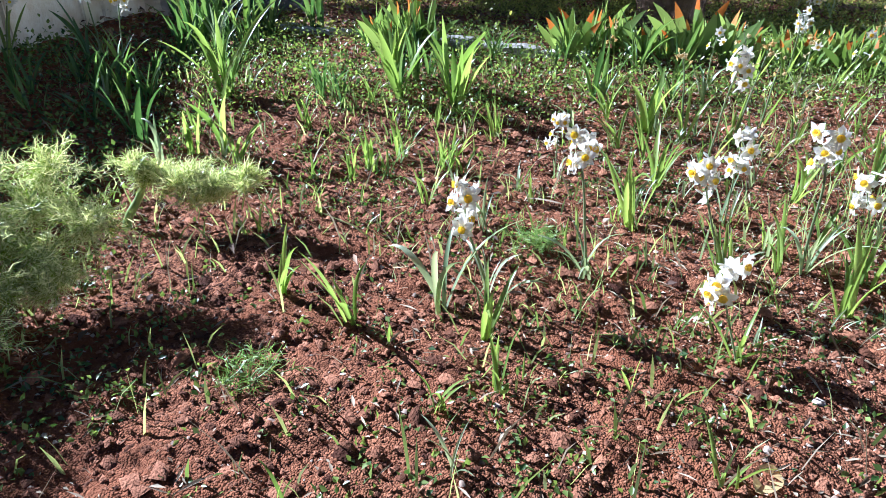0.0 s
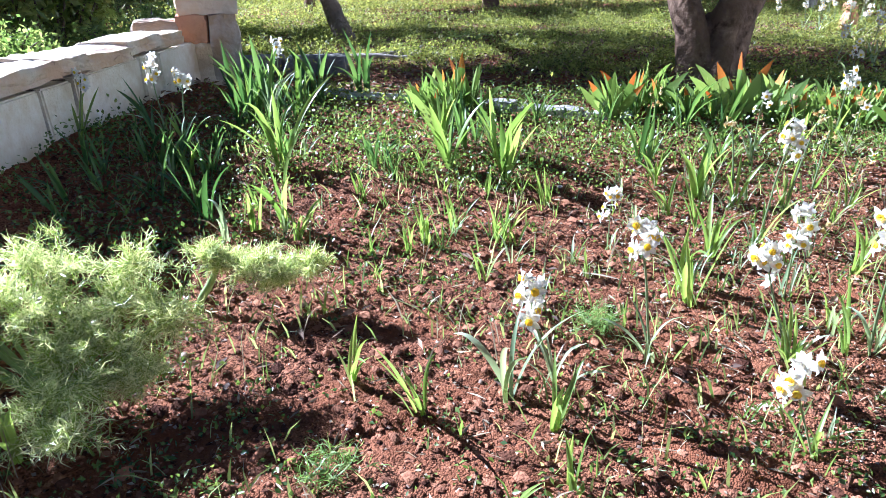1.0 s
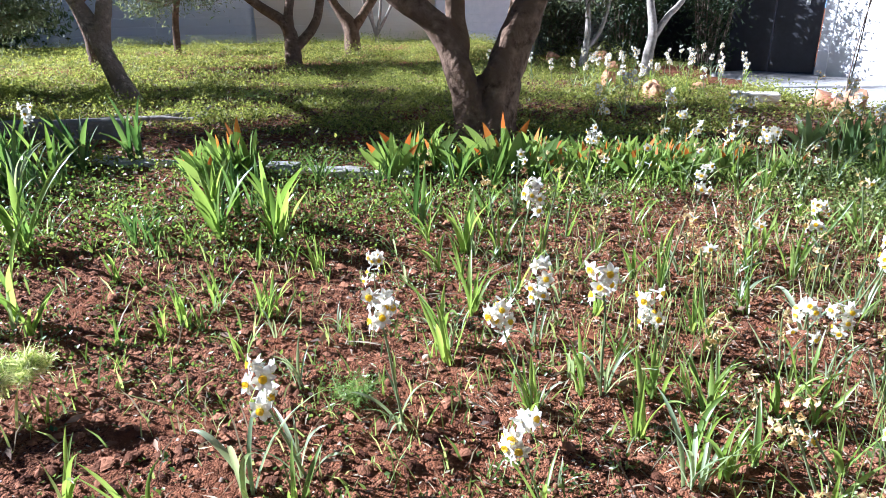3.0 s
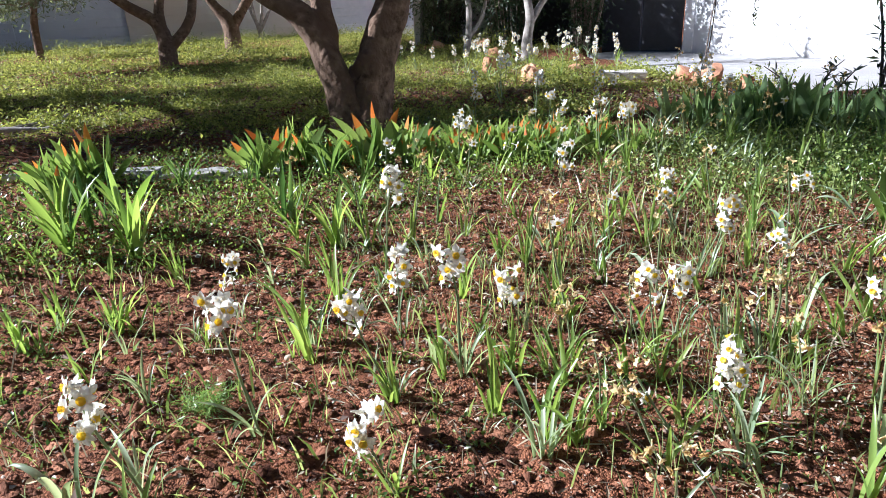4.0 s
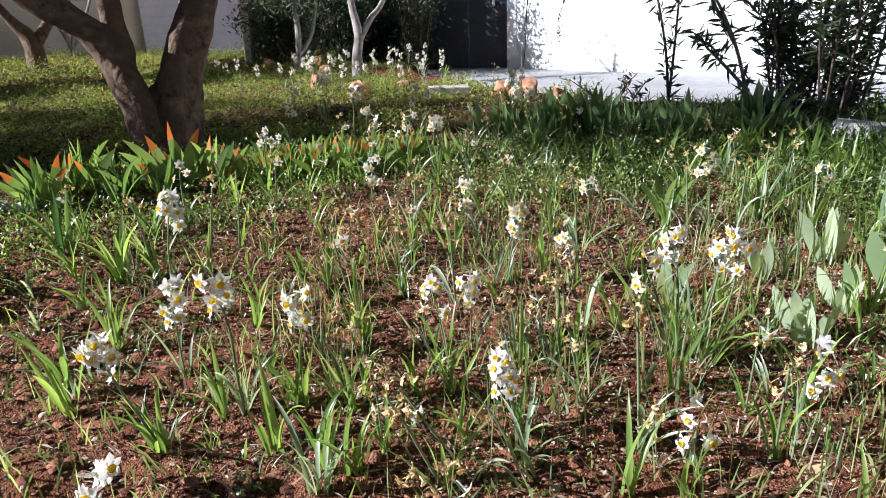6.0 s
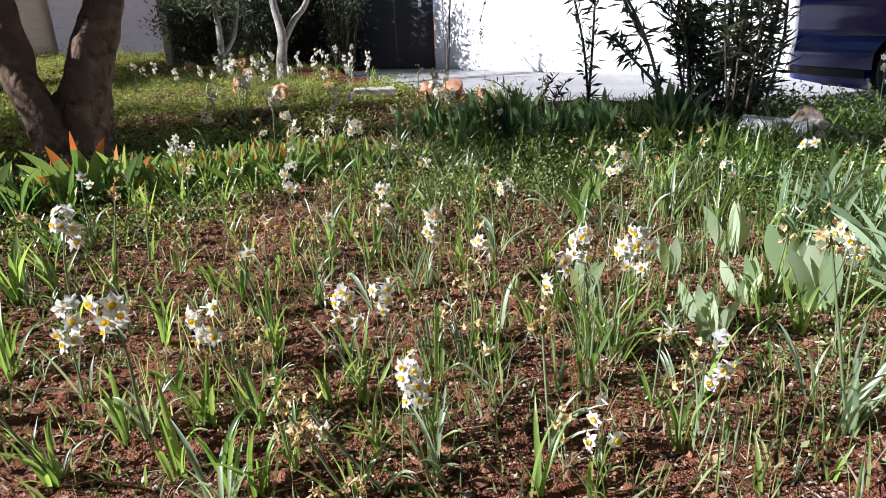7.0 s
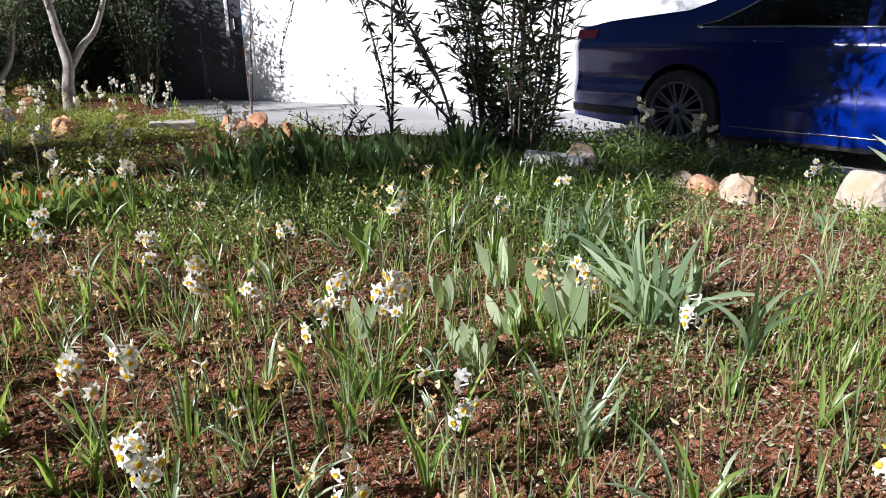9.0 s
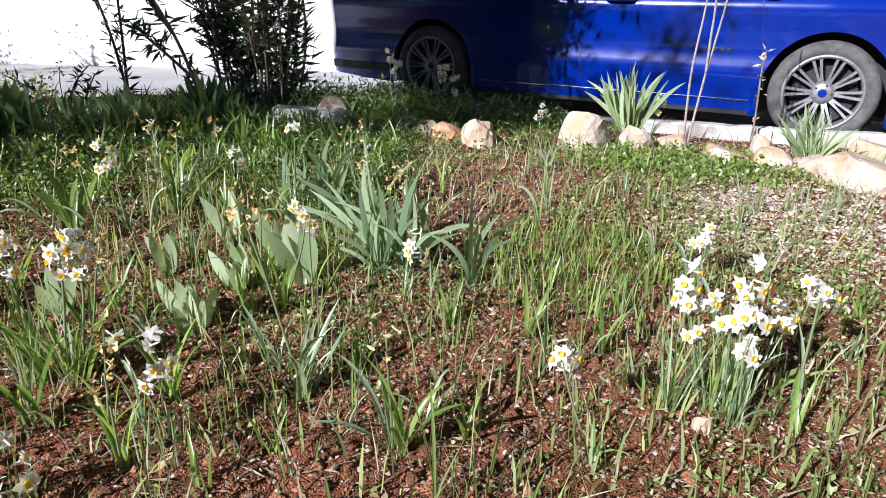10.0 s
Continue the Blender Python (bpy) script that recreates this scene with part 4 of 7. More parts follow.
for k in range(26):
    b = Vector(((4.78, 2.52, 1.45), (4.57, 2.66, 1.22))[k % 2])
    a, r = rng.uniform(0, 2 * math.pi), math.sqrt(rng.random())
    e = Vector((4.6 + 0.45 * r * math.cos(a), 2.65 + 0.8 * r * math.sin(a), rng.uniform(1.6, 2.6)))
    m = b.lerp(e, 0.5) + Vector((0, 0, 0.12))
    lines.append([b, m, e])
    for t in np.arange(0.25, 1.02, 0.05):
        q = b.lerp(m, t * 2) if t < 0.5 else m.lerp(e, t * 2 - 1)
        for w in range(11):
            aa = rng.uniform(0, 2 * math.pi)
            pos.append(q + Vector(rng.normal(size=3) * 0.07))
            dirs.append((math.cos(aa), math.sin(aa), rng.uniform(-0.5, 0.8)))
v, f = merge([tube_arrays(l, [0.006, 0.005, 0.0025], 6, 5) for l in lines])
link_mesh("branchwork", [Vector(p) - young.location for p in v], f, M_TWIG, young, smooth=True)
n = len(pos)
V, F3 = leaf_cloud(np.array([tuple(p - young.location) for p in pos]), np.array(dirs), rand_dirs(n, 1.0), 0.10 + 0.08 * rng.random(n), 0.018 + 0.012 * rng.random(n))
ob = new("crown", fast_mesh("crown", V, F3, M_OLEANDER))
ob.parent = young
stalk("young_oleander", "low leafy oleander shoots at the pavement's edge", [[(4.5, 2.9, 0.08), (4.4, 2.95, 0.2), (4.3, 3.05, 0.3)], [(4.52, 2.8, 0.08), (4.6, 2.8, 0.22), (4.7, 2.75, 0.33)], [(4.5, 2.7, 0.08), (4.45, 2.6, 0.2), (4.4, 2.5, 0.3)]], [0.006, 0.005, 0.003], M_TWIG, 22, 0.08, 0.015, M_OLEANDER)
stalk("bare_stalk", "thin bare double stalk in front of the white wall", [[(4.72, 3.9, 0.06), (4.8, 3.92, 0.45), (4.86, 3.95, 0.9), (4.9, 3.97, 1.05)], [(4.74, 3.9, 0.06), (4.78, 3.93, 0.45), (4.87, 3.94, 0.9), (4.95, 3.9, 1.06)]], [0.006, 0.005, 0.004, 0.002], M_TWIG)
stalk("hanging_twig", "thin hanging twig with tiny dark leaves", [[(4.5, 3.1, 1.25), (4.5, 3.2, 1.0), (4.47, 3.3, 0.72), (4.45, 3.28, 0.55)], [(4.4, 2.6, 1.2), (4.45, 2.85, 1.3), (4.5, 3.1, 1.25)]], [0.004, 0.003, 0.002, 0.001], M_TWIG, 34, 0.03, 0.012, M_OLEANDER)
stalk("bare_sapling", "bare pale sapling stems beside the kerb", [[(4.13, -0.93, 0.08), (4.14, -0.92, 0.45), (4.19, -0.95, 0.75), (4.24, -0.97, 1.1)], [(4.15, -0.95, 0.08), (4.2, -1.0, 0.45), (4.27, -1.06, 0.78), (4.33, -1.1, 1.15)], [(4.2, -1.0, 0.45), (4.21, -1.0, 0.62), (4.22, -1.0, 0.8), (4.22, -0.98, 1.1)]], [0.007, 0.006, 0.005, 0.0035], M_TWIG_PALE)
stalk("withered_stalk", "thin brown withered stalk with curled dead leaves", [[(3.95, -1.2, 0.08), (3.97, -1.2, 0.3), (4.0, -1.2, 0.5), (4.01, -1.21, 0.58)]], [0.006, 0.005, 0.004, 0.002], M_TWIG, 7, 0.035, 0.012, M_FADED)
stalk("garden_stake", "thin pale stake standing on the far lawn", [[(5.81, 11.08, 0.0), (5.85, 11.1, 0.6), (5.9, 11.15, 1.5)]], [0.035, 0.035, 0.03], M_BARK_PALE)
stalk("olive_spray", "drooping leafy olive spray hanging over the lawn", [[(-0.45, 7.25, 1.55), (-0.1, 7.45, 1.42), (0.08, 7.65, 1.15), (0.1, 7.75, 0.88)], [(-0.1, 7.45, 1.42), (0.25, 7.6, 1.3), (0.4, 7.7, 1.05), (0.42, 7.75, 0.95)], [(-0.3, 7.35, 1.5), (-0.2, 7.6, 1.3), (-0.12, 7.7, 1.1), (-0.1, 7.75, 0.95)]], [0.012, 0.009, 0.005, 0.002], M_TWIG, 70, 0.06, 0.014, M_OLIVE, 0.5)
stalk("fallen_branch", "dead grey branch lying on the lawn", [[(-0.55, 5.3, 0.12), (-0.2, 5.12, 0.14), (0.02, 5.05, 0.13), (0.15, 5.15, 0.2)], [(-0.25, 5.13, 0.13), (-0.05, 5.3, 0.13), (0.1, 5.32, 0.12), (0.2, 5.3, 0.12)]], [0.022, 0.02, 0.016, 0.008], M_BARK_PALE)
stalk("fallen_branch", "short dark fallen branch on the lawn", [[(1.15, 4.75, 0.11), (1.25, 4.85, 0.13), (1.35, 4.95, 0.17), (1.38, 5.0, 0.2)]], [0.016, 0.015, 0.012, 0.006], M_BARK)


# ---- rocks ----
ROCKS = [(3.89, -0.42, 0.23, 0.19, 0), (3.86, 0.09, 0.19, 0.14, 0), (4.11, 0.5, 0.12, 0.10, 0), (3.98, 0.36, 0.14, 0.10, 0), (3.93, 0.24, 0.19, 0.105, 1), (4.24, 0.93, 0.16, 0.15, 0), (3.98, -0.67, 0.18, 0.12, 0), (4.03, -0.86, 0.17, 0.075, 0), (3.78, -1.05, 0.20, 0.08, 0),
         (3.65, -1.21, 0.18, 0.09, 0), (3.58, -1.33, 0.17, 0.09, 0), (3.40, -1.46, 0.28, 0.13, 0), (3.90, -1.23, 0.10, 0.115, 0), (3.94, -1.72, 0.18, 0.1, 0), (1.815, -0.57, 0.043, 0.045, 0)]
REDS = [(4.47, 3.84, 0.25, 0.15, 1), (4.60, 3.70, 0.19, 0.16, 1), (4.40, 3.66, 0.16, 0.12, 1), (3.85, 5.07, 0.23, 0.14, 1), (4.36, 3.19, 0.13, 0.1, 1), (3.92, 5.87, 0.17, 0.2, 1), (4.0, 5.22, 0.24, 0.15, 1), (5.4, 9.7, 0.26, 0.16, 1), (6.0, 9.3, 0.26, 0.16, 1), (4.6, 5.36, 0.17, 0.1, 1), (4.9, 7.3, 0.2, 0.16, 1), (4.55, 3.35, 0.13, 0.11, 1)]
for k, (x, y, w, h, red) in enumerate(ROCKS + REDS):
    rk = blob_rock("rock", M_ROCK_RED if red else M_ROCK, w * 1.1, w * 0.85, h * 1.05, k + 3)
    rk.matrix_basis = pose(x, y, gz(x, y) - 0.012, rz=rng.uniform(-25, 25) + 60)
    tagged(rk, "rusty orange weathered rock lying in the grass" if red else ("small pale stone on the bare earth" if w < 0.06 else "pale tan limestone rock edging the bed"), "rock", "rusty rocks" if red else "edging rocks")
bm = bmesh.new()
rect_box(bm, 0, 0, 0.05, 0.36, 0.2, 0.1, 0.012)
slab = part("stone_slab", bm, M_KERB)
slab.matrix_basis = pose(4.35, 4.4, gz(4.35, 4.4) - 0.01, rz=-40)
tagged(slab, "flat pale stone slab lying at the pavement's edge", "slab")
bm = bmesh.new()
rect_box(bm, 0, 0, 0.04, 0.34, 0.14, 0.10, 0.014)
slab = part("stone_slab", bm, M_KERB)
slab.matrix_basis = pose(4.14, 1.07, gz(4.14, 1.07) - 0.004, ry=3, rz=-78)
tagged(slab, "small whitish slab beside the oleander", "slab")


# ---- blue saloon car ----
CAR_X = (-0.349, -0.937, 0)
CAR_Y = (0.937, -0.349, 0)
car = new("car")
tagged(car, "parked glossy dark blue saloon car with dusty wheels", "car")
car.matrix_basis = Matrix(((CAR_X[0], CAR_Y[0], 0, 7.373), (CAR_X[1], CAR_Y[1], 0, 1.354), (0, 0, 1, SLAB), (0, 0, 0, 1)))
HUBS, HUB_Z, ARCH = (0.99, 3.84), 0.315, 0.365


def car_top(x):
    return np.interp(x, [-0.2, -0.14, 0.2, 0.95, 1.75, 2.3, 2.9, 3.3, 3.95, 4.5, 4.8, 4.87], [0.84, 0.99, 1.06, 1.13, 1.40, 1.46, 1.45, 1.36, 1.03, 0.90, 0.74, 0.6])


def car_half(x):
    return np.interp(x, [-0.2, -0.1, 0.25, 1, 3.8, 4.4, 4.75, 4.87], [0.70, 0.82, 0.89, 0.925, 0.925, 0.88, 0.72, 0.55])


def car_belt(x):
    return min(0.965 - 0.018 * x, float(car_top(x)) - 0.03)


def car_low(x):
    z = 0.125 + 0.08 * float(np.interp(x, [-0.2, 0.5, 4.4, 4.87], [0.9, 0.4, 0, 1]))
    for h in HUBS:
        if abs(x - h) < ARCH:
            z = HUB_Z + math.sqrt(ARCH ** 2 - (x - h) ** 2)
    return z


def car_side(x, z):
    """The half width of the body's side at that height."""
    return float(car_half(x)) * float(np.interp(z, [0.2, 0.30, 0.40, 0.425, 0.51, 0.56, 0.68, 0.79, 0.815, 0.84, 0.87, 0.96], [0.935, 0.955, 0.985, 0.987, 0.968, 0.964, 0.978, 1.0, 1.0, 0.993, 0.972, 0.93]))


def car_green(x, v, out=0.0):
    """A point on the side above the belt line, v from 0 at the belt to 1 at the roof's edge."""
    zb, zc = car_belt(x), float(car_top(x)) - 0.055
    zc = max(zc, zb + 0.005)
    z = zb + (zc - zb) * v
    y = car_side(x, zb) - 0.46 * (zc - zb) * v - 0.05 * v * v * (zc - zb) + out
    return y, z


xs = sorted(set([round(x, 4) for x in np.concatenate([np.linspace(-0.2, 4.87, 74), [h + s * (ARCH + e) for h in HUBS for s in (-1, 1) for e in (0.0004, -0.0004)], [h + ARCH * math.cos(a) for h in HUBS for a in np.linspace(0.06, 3.08, 26)]])]))
bm = bmesh.new()
cols = []
for x in xs:
    zl, zb = car_low(x), car_belt(x)
    # level lines run straight along the side and stop at the sill and the arches
    zs = [max(zl, 0.12 + (zb - 0.12) * k / 28) for k in range(29)]
    pts = [(car_side(x, z), z) for z in zs]
    pts += [car_green(x, k / 4) for k in range(1, 5)]
    yc, zc = pts[-1]
    zt = float(car_top(x))
    pts += [(yc * (1 - k / 4), zc + (zt - zc) * (1 - (1 - k / 4) ** 2.2)) for k in range(1, 5)]
    row = [bm.verts.new((x, -y, z)) for y, z in pts]
    row += [bm.verts.new((x, y, z)) for y, z in pts[:-1][::-1]]
    cols.append(row)
for a, b in zip(cols, cols[1:]):
    for k in range(len(a) - 1):
        bm.faces.new((a[k], a[k + 1], b[k + 1], b[k]))
bm.faces.new(cols[0])
bm.faces.new(cols[-1])
bmesh.ops.remove_doubles(bm, verts=bm.verts[:], dist=0.0002)
part("body", bm, M_PAINT, car, "glossy blue painted bodywork", smooth=True)
bm = bmesh.new()
rect_box(bm, 2.35, 0, 0.43, 4.5, 1.36, 0.58, 0.03)
part("underbody", bm, M_BLACK, car, "black underside and wheel wells")


def side_strip(x0, x1, z0, z1, out, n=24):
    """A thin trim that follows the near side."""
    bm = bmesh.new()
    rows = []
    for i in range(n + 1):
        x = x0 + (x1 - x0) * i / n
        rows.append([bm.verts.new((x, -(car_side(x, z) + o), z)) for z, o in ((z0, 0.0), (z0 + 0.002, out), (z1 - 0.002, out), (z1, 0.0))])
    for a, b in zip(rows, rows[1:]):
        for k in range(3):
            bm.faces.new((a[k], a[k + 1], b[k + 1], b[k]))
    return bm


def seam(xa, xb, z0, z1):
    bm = bmesh.new()
    rows = []
    for i in range(17):
        t = i / 16
        z = z0 + (z1 - z0) * t
        x = xa + (xb - xa) * t
        y = car_side(x, z) + 0.0025
        rows.append([bm.verts.new((x - 0.003, -y, z)), bm.verts.new((x + 0.003, -y, z))])
    for a, b in zip(rows, rows[1:]):
        bm.faces.new((a[0], a[1], b[1], b[0]))
    return bm


for xa, xb in ((1.48, 1.36), (2.27, 2.23), (3.50, 3.40)):
    part("door_seam", seam(xa, xb, 0.30, 0.93), M_BLACK, car)
part("sill_trim", side_strip(1.42, 3.42, 0.225, 0.237, 0.006), M_CHROME, car, "thin chrome sill strip")
part("side_skirt", side_strip(1.40, 3.43, 0.135, 0.165, 0.010), M_BLACK, car, "dark sill skirt")
for k, (x0, x1) in enumerate(((3.08, 3.105), (3.12, 3.145), (3.16, 3.185), (3.20, 3.225), (3.24, 3.27))):
    part("badge_mark", side_strip(x0, x1, 0.535, 0.56, 0.006, 2), M_CHROME, car, "small chrome badge bar")
part("tail_lamp", side_strip(-0.18, 0.14, 0.865, 0.945, 0.008), M_TAIL, car, "red tail lamp")
part("rear_bumper", side_strip(-0.2, 0.58, 0.235, 0.30, 0.012), M_BLACK, car, "dark lower bumper edge")
for x in (1.55, 2.42):
    bm = bmesh.new()
    y = car_side(x, 0.84)
    v, f = tube_arrays([(x, -y, 0.845), (x + 0.03, -y - 0.035, 0.848), (x + 0.17, -y - 0.035, 0.848), (x + 0.2, -y, 0.845)], [0.012, 0.014, 0.014, 0.012], 8, 4)
    link_mesh("door_handle", v, f, M_PAINT, car, "body-coloured door handle", smooth=True)


def pane(x0, x1, xs0, xs1, name):
    """Side glass between belt and roof edge with raked ends."""
    bm = bmesh.new()
    rows = []
    n = 22
    for i in range(n + 1):
        x = x0 + (x1 - x0) * i / n
        hi = 0.92 * min(1.0, (x - x0) / max(xs0, 1e-6) + 0.03, (x1 - x) / max(xs1, 1e-6) + 0.03)
        rows.append([])
        for k in range(6):
            y, z = car_green(x, 0.04 + (hi - 0.04) * k / 5 if hi > 0.05 else 0.04 + 0.01 * k / 5, 0.007)
            rows[-1].append(bm.verts.new((x, -y, z)))
    for a, b in zip(rows, rows[1:]):
        for k in range(5):
            bm.faces.new((a[k], a[k + 1], b[k + 1], b[k]))
    return part(name, bm, M_GLASS_DARK, car, "dark tinted side glass", smooth=True)


pane(1.12, 2.22, 0.62, 0.02, "window")
pane(2.28, 3.62, 0.02, 0.55, "window")


def trim_line(pts, r):
    v, f = tube_arrays(pts, [r] * len(pts), 6, 4)
    return link_mesh("window_trim", v, f, M_CHROME, car, "chrome window trim", smooth=True)


trim_line([(x, -car_green(x, 0.03, 0.01)[0], car_green(x, 0.03, 0.01)[1]) for x in np.linspace(1.10, 3.62, 12)], 0.009)
trim_line([(x, -car_green(x, v, 0.01)[0], car_green(x, v, 0.01)[1]) for x, v in ((1.10, 0.03), (1.09, 0.10), (1.25, 0.25), (1.5, 0.62), (1.74, 0.93), (2.3, 0.94), (3.1, 0.94), (3.35, 0.5), (3.62, 0.04))], 0.008)
bm = bmesh.new()
bmesh.ops.create_icosphere(bm, subdivisions=3, radius=1.0)
for v in bm.verts:
    v.co = Vector((3.42 + v.co.x * 0.09, -1.02 + v.co.y * 0.10, 1.0 + v.co.z * 0.07))
part("wing_mirror", bm, M_PAINT, car, smooth=True)


def wheel(x, side):
    w = new("wheel")
    w.parent = car
    w.matrix_basis = pose(x, side * 0.80, HUB_Z) @ (Matrix.Identity(4) if side < 0 else Matrix.Rotation(math.pi, 4, "Z"))
    bm = bmesh.new()
    spin_profile(bm, [(0.225, -0.095), (0.245, -0.118), (0.28, -0.122), (0.303, -0.108), (0.314, -0.085), (0.316, 0.0), (0.314, 0.085), (0.28, 0.115), (0.225, 0.1), (0.225, -0.095)], 48)
    part("tyre", bm, M_TYRE, w, "dusty grey tyre", smooth=True)
    bm = bmesh.new()
    spin_profile(bm, [(0.235, -0.108), (0.228, -0.116), (0.214, -0.112), (0.208, -0.08), (0.205, 0.06)], 48)
    part("rim", bm, M_ALLOY, w, "alloy rim", smooth=True)
    bm = bmesh.new()
    spin_profile(bm, [(0.0, -0.03), (0.19, -0.03), (0.205, 0.02)], 32)
    part("brake_disc", bm, M_BLACK, w)
    bm = bmesh.new()
    spin_profile(bm, [(0.0, -0.098), (0.045, -0.098), (0.07, -0.088), (0.075, -0.05)], 32)
    part("hub", bm, M_ALLOY, w, smooth=True)
    bm = bmesh.new()
    spin_profile(bm, [(0.0, -0.106), (0.022, -0.105), (0.026, -0.098)], 20)
    part("hub_cap", bm, M_PAINT, w, "small blue centre cap")
    bm = bmesh.new()
    prof = ((0.055, 0.010, -0.088), (0.13, 0.0065, -0.098), (0.216, 0.009, -0.106))
    vs = []
    for r, hw, y in prof:
        vs.append([bm.verts.new((r, y, -hw)), bm.verts.new((r, y, hw)), bm.verts.new((r, y + 0.022, hw * 1.2)), bm.verts.new((r, y + 0.022, -hw * 1.2))])
    for a, b in zip(vs, vs[1:]):
        for k in range(4):
            bm.faces.new((a[k], a[(k + 1) % 4], b[(k + 1) % 4], b[k]))
    spoke0 = part("spoke", bm, M_ALLOY, w)
    spoke0.matrix_basis = Matrix.Rotation(0.10, 4, "Y")
    for k in range(1, 20):
        share("spoke", spoke0.data, w, Matrix.Rotation(2 * math.pi * (k // 2) / 10 + (0.10 if k % 2 == 0 else -0.10), 4, "Y"))
    bm = bmesh.new()
    spin_profile(bm, [(0.0, -0.102), (0.007, -0.101), (0.009, -0.088)], 10)
    nut0 = part("wheel_nut", bm, M_CHROME, w)
    nut0.matrix_basis = pose(0.05, 0, 0)
    for k in range(1, 5):
        share("wheel_nut", nut0.data, w, Matrix.Rotation(2 * math.pi * k / 5, 4, "Y") @ pose(0.05, 0, 0))


for x in HUBS:
    for side in (-1, 1):
        wheel(x, side)


# ---- flowers and leaves ----
def strap_mesh(name, width, bend, twist, material, keel=0.25, n=9, taper=0.55, curl=0.0):
    """A strap-shaped leaf of length one, channelled along its rib, bending outwards to +x."""
    verts, faces = [], []
    p, ang = Vector((0, 0, 0)), 0.0
    for i in range(n + 1):
        t = i / n
        w = width * (0.75 + 0.6 * t) if t < 0.35 else width * (0.96 if t < taper else 0.96 * (1 - ((t - taper) / (1 - taper)) ** 1.7))
        w = max(w, 0.002)
        tw = twist * t
        ang = bend * t ** 1.6 + curl * max(0, t - 0.6) * 3
        d = Vector((math.sin(ang), 0, math.cos(ang)))
        nrm = Vector((math.cos(ang), 0, -math.sin(ang)))
        s = Vector((0, 1, 0)) * math.cos(tw) + nrm * math.sin(tw)
        o = d.cross(s)
        for a in (-1, 0, 1):
            verts.append(p + s * a * w * 0.5 + o * (keel * w * abs(a) - keel * w * 0.5))
        p = p + d / n
    for i in range(n):
        for k in (0, 1):
            faces.append((i * 3 + k, i * 3 + k + 1, i * 3 + k + 4, i * 3 + k + 3))
    me = bpy.data.meshes.new(name)
    me.from_pydata([tuple(v) for v in verts], [], faces)
    me.materials.append(material)
    me.polygons.foreach_set("use_smooth", [True] * len(faces))
    return me


def sword_mesh(width, bend, material, tip_material=None, n=8, belly=0.55, wave=0.0):
    """A flat sword leaf of length one, lying in the plane of its fan and curving within it to +x."""
    verts, faces, mats = [], [], []
    p = Vector((0, 0, 0))
    for i in range(n + 1):
        t = i / n
        w = width * (0.55 + 0.45 * smoothstep(0, belly, t)) * (1 - max(0.0, (t - belly) / (1 - belly)) ** 2.2)
        ang = bend * t ** 1.5
        d, side = Vector((math.sin(ang), 0, math.cos(ang))), Vector((math.cos(ang), 0, -math.sin(ang)))
        # the tip leans to the inner edge; the rib stands a little proud
        mid = p - side * 0.18 * width * max(0.0, t - belly) / (1 - belly) + Vector((0, wave * math.sin(3.6 * t), 0))
        for a in (-1, -0.1, 1):
            verts.append(mid + side * a * max(w, 0.002) * 0.5 + Vector((0, 0.07 * w * (1 - abs(a)), 0)))
        p = p + d / n
    for i in range(n):
        for k in (0, 1):
            faces.append((i * 3 + k, i * 3 + k + 1, i * 3 + k + 4, i * 3 + k + 3))
            mats.append(1 if tip_material and i >= n - 2 else 0)
    me = bpy.data.meshes.new("leaf")
    me.from_pydata([tuple(v) for v in verts], [], faces)
    me.materials.append(material)
    if tip_material:
        me.materials.append(tip_material)
        me.polygons.foreach_set("material_index", mats)
    me.polygons.foreach_set("use_smooth", [True] * len(faces))
    return me


rl = random.Random(11)
LEAF_GREEN = [strap_mesh("leaf", rl.uniform(0.05, 0.08), rl.uniform(0.1, 1.1), rl.uniform(-0.9, 0.9), M_STRAP, curl=rl.choice((0, 0, 0.5))) for _ in range(10)]
LEAF_GREY = [strap_mesh("leaf", rl.uniform(0.042, 0.068), rl.uniform(0.1, 1.3), rl.uniform(-0.9, 0.9), M_STRAP_GREY, curl=rl.choice((0, 0, 0.6))) for _ in range(10)]
LEAF_DARK = [strap_mesh("leaf", rl.uniform(0.05, 0.085), rl.uniform(0.1, 1.1), rl.uniform(-0.9, 0.9), M_STRAP_SHADE) for _ in range(6)]
LEAF_THIN = [strap_mesh("leaf", rl.uniform(0.019, 0.033), rl.uniform(0.02, 0.35), rl.uniform(-0.8, 0.8), rl.choice((M_THIN, M_THIN, M_STRAP_GREY))) for _ in range(9)]
LEAF_IRIS = [sword_mesh(rl.uniform(0.046, 0.072), rl.choice((-0.8, -0.4, 0.2, 0.7, 1.4)), M_IRIS, wave=rl.uniform(-0.09, 0.09), belly=rl.uniform(0.4, 0.6)) for _ in range(12)]
LEAF_FAN = [sword_mesh(rl.uniform(0.048, 0.07), rl.choice((-0.2, 0.1, 0.4, 0.7)), M_BROAD, wave=rl.uniform(-0.07, 0.07)) for _ in range(9)]
LEAF_BROAD = [sword_mesh(rl.uniform(0.17, 0.29), rl.uniform(-0.25, 0.4), M_BROAD, belly=rl.uniform(0.42, 0.68), wave=rl.uniform(-0.08, 0.08)) for _ in range(9)]
LEAF_BORDER = [sword_mesh(rl.uniform(0.08, 0.145), rl.uniform(-0.1, 0.6), M_IRIS_GREEN, wave=rl.uniform(-0.06, 0.06)) for _ in range(8)]
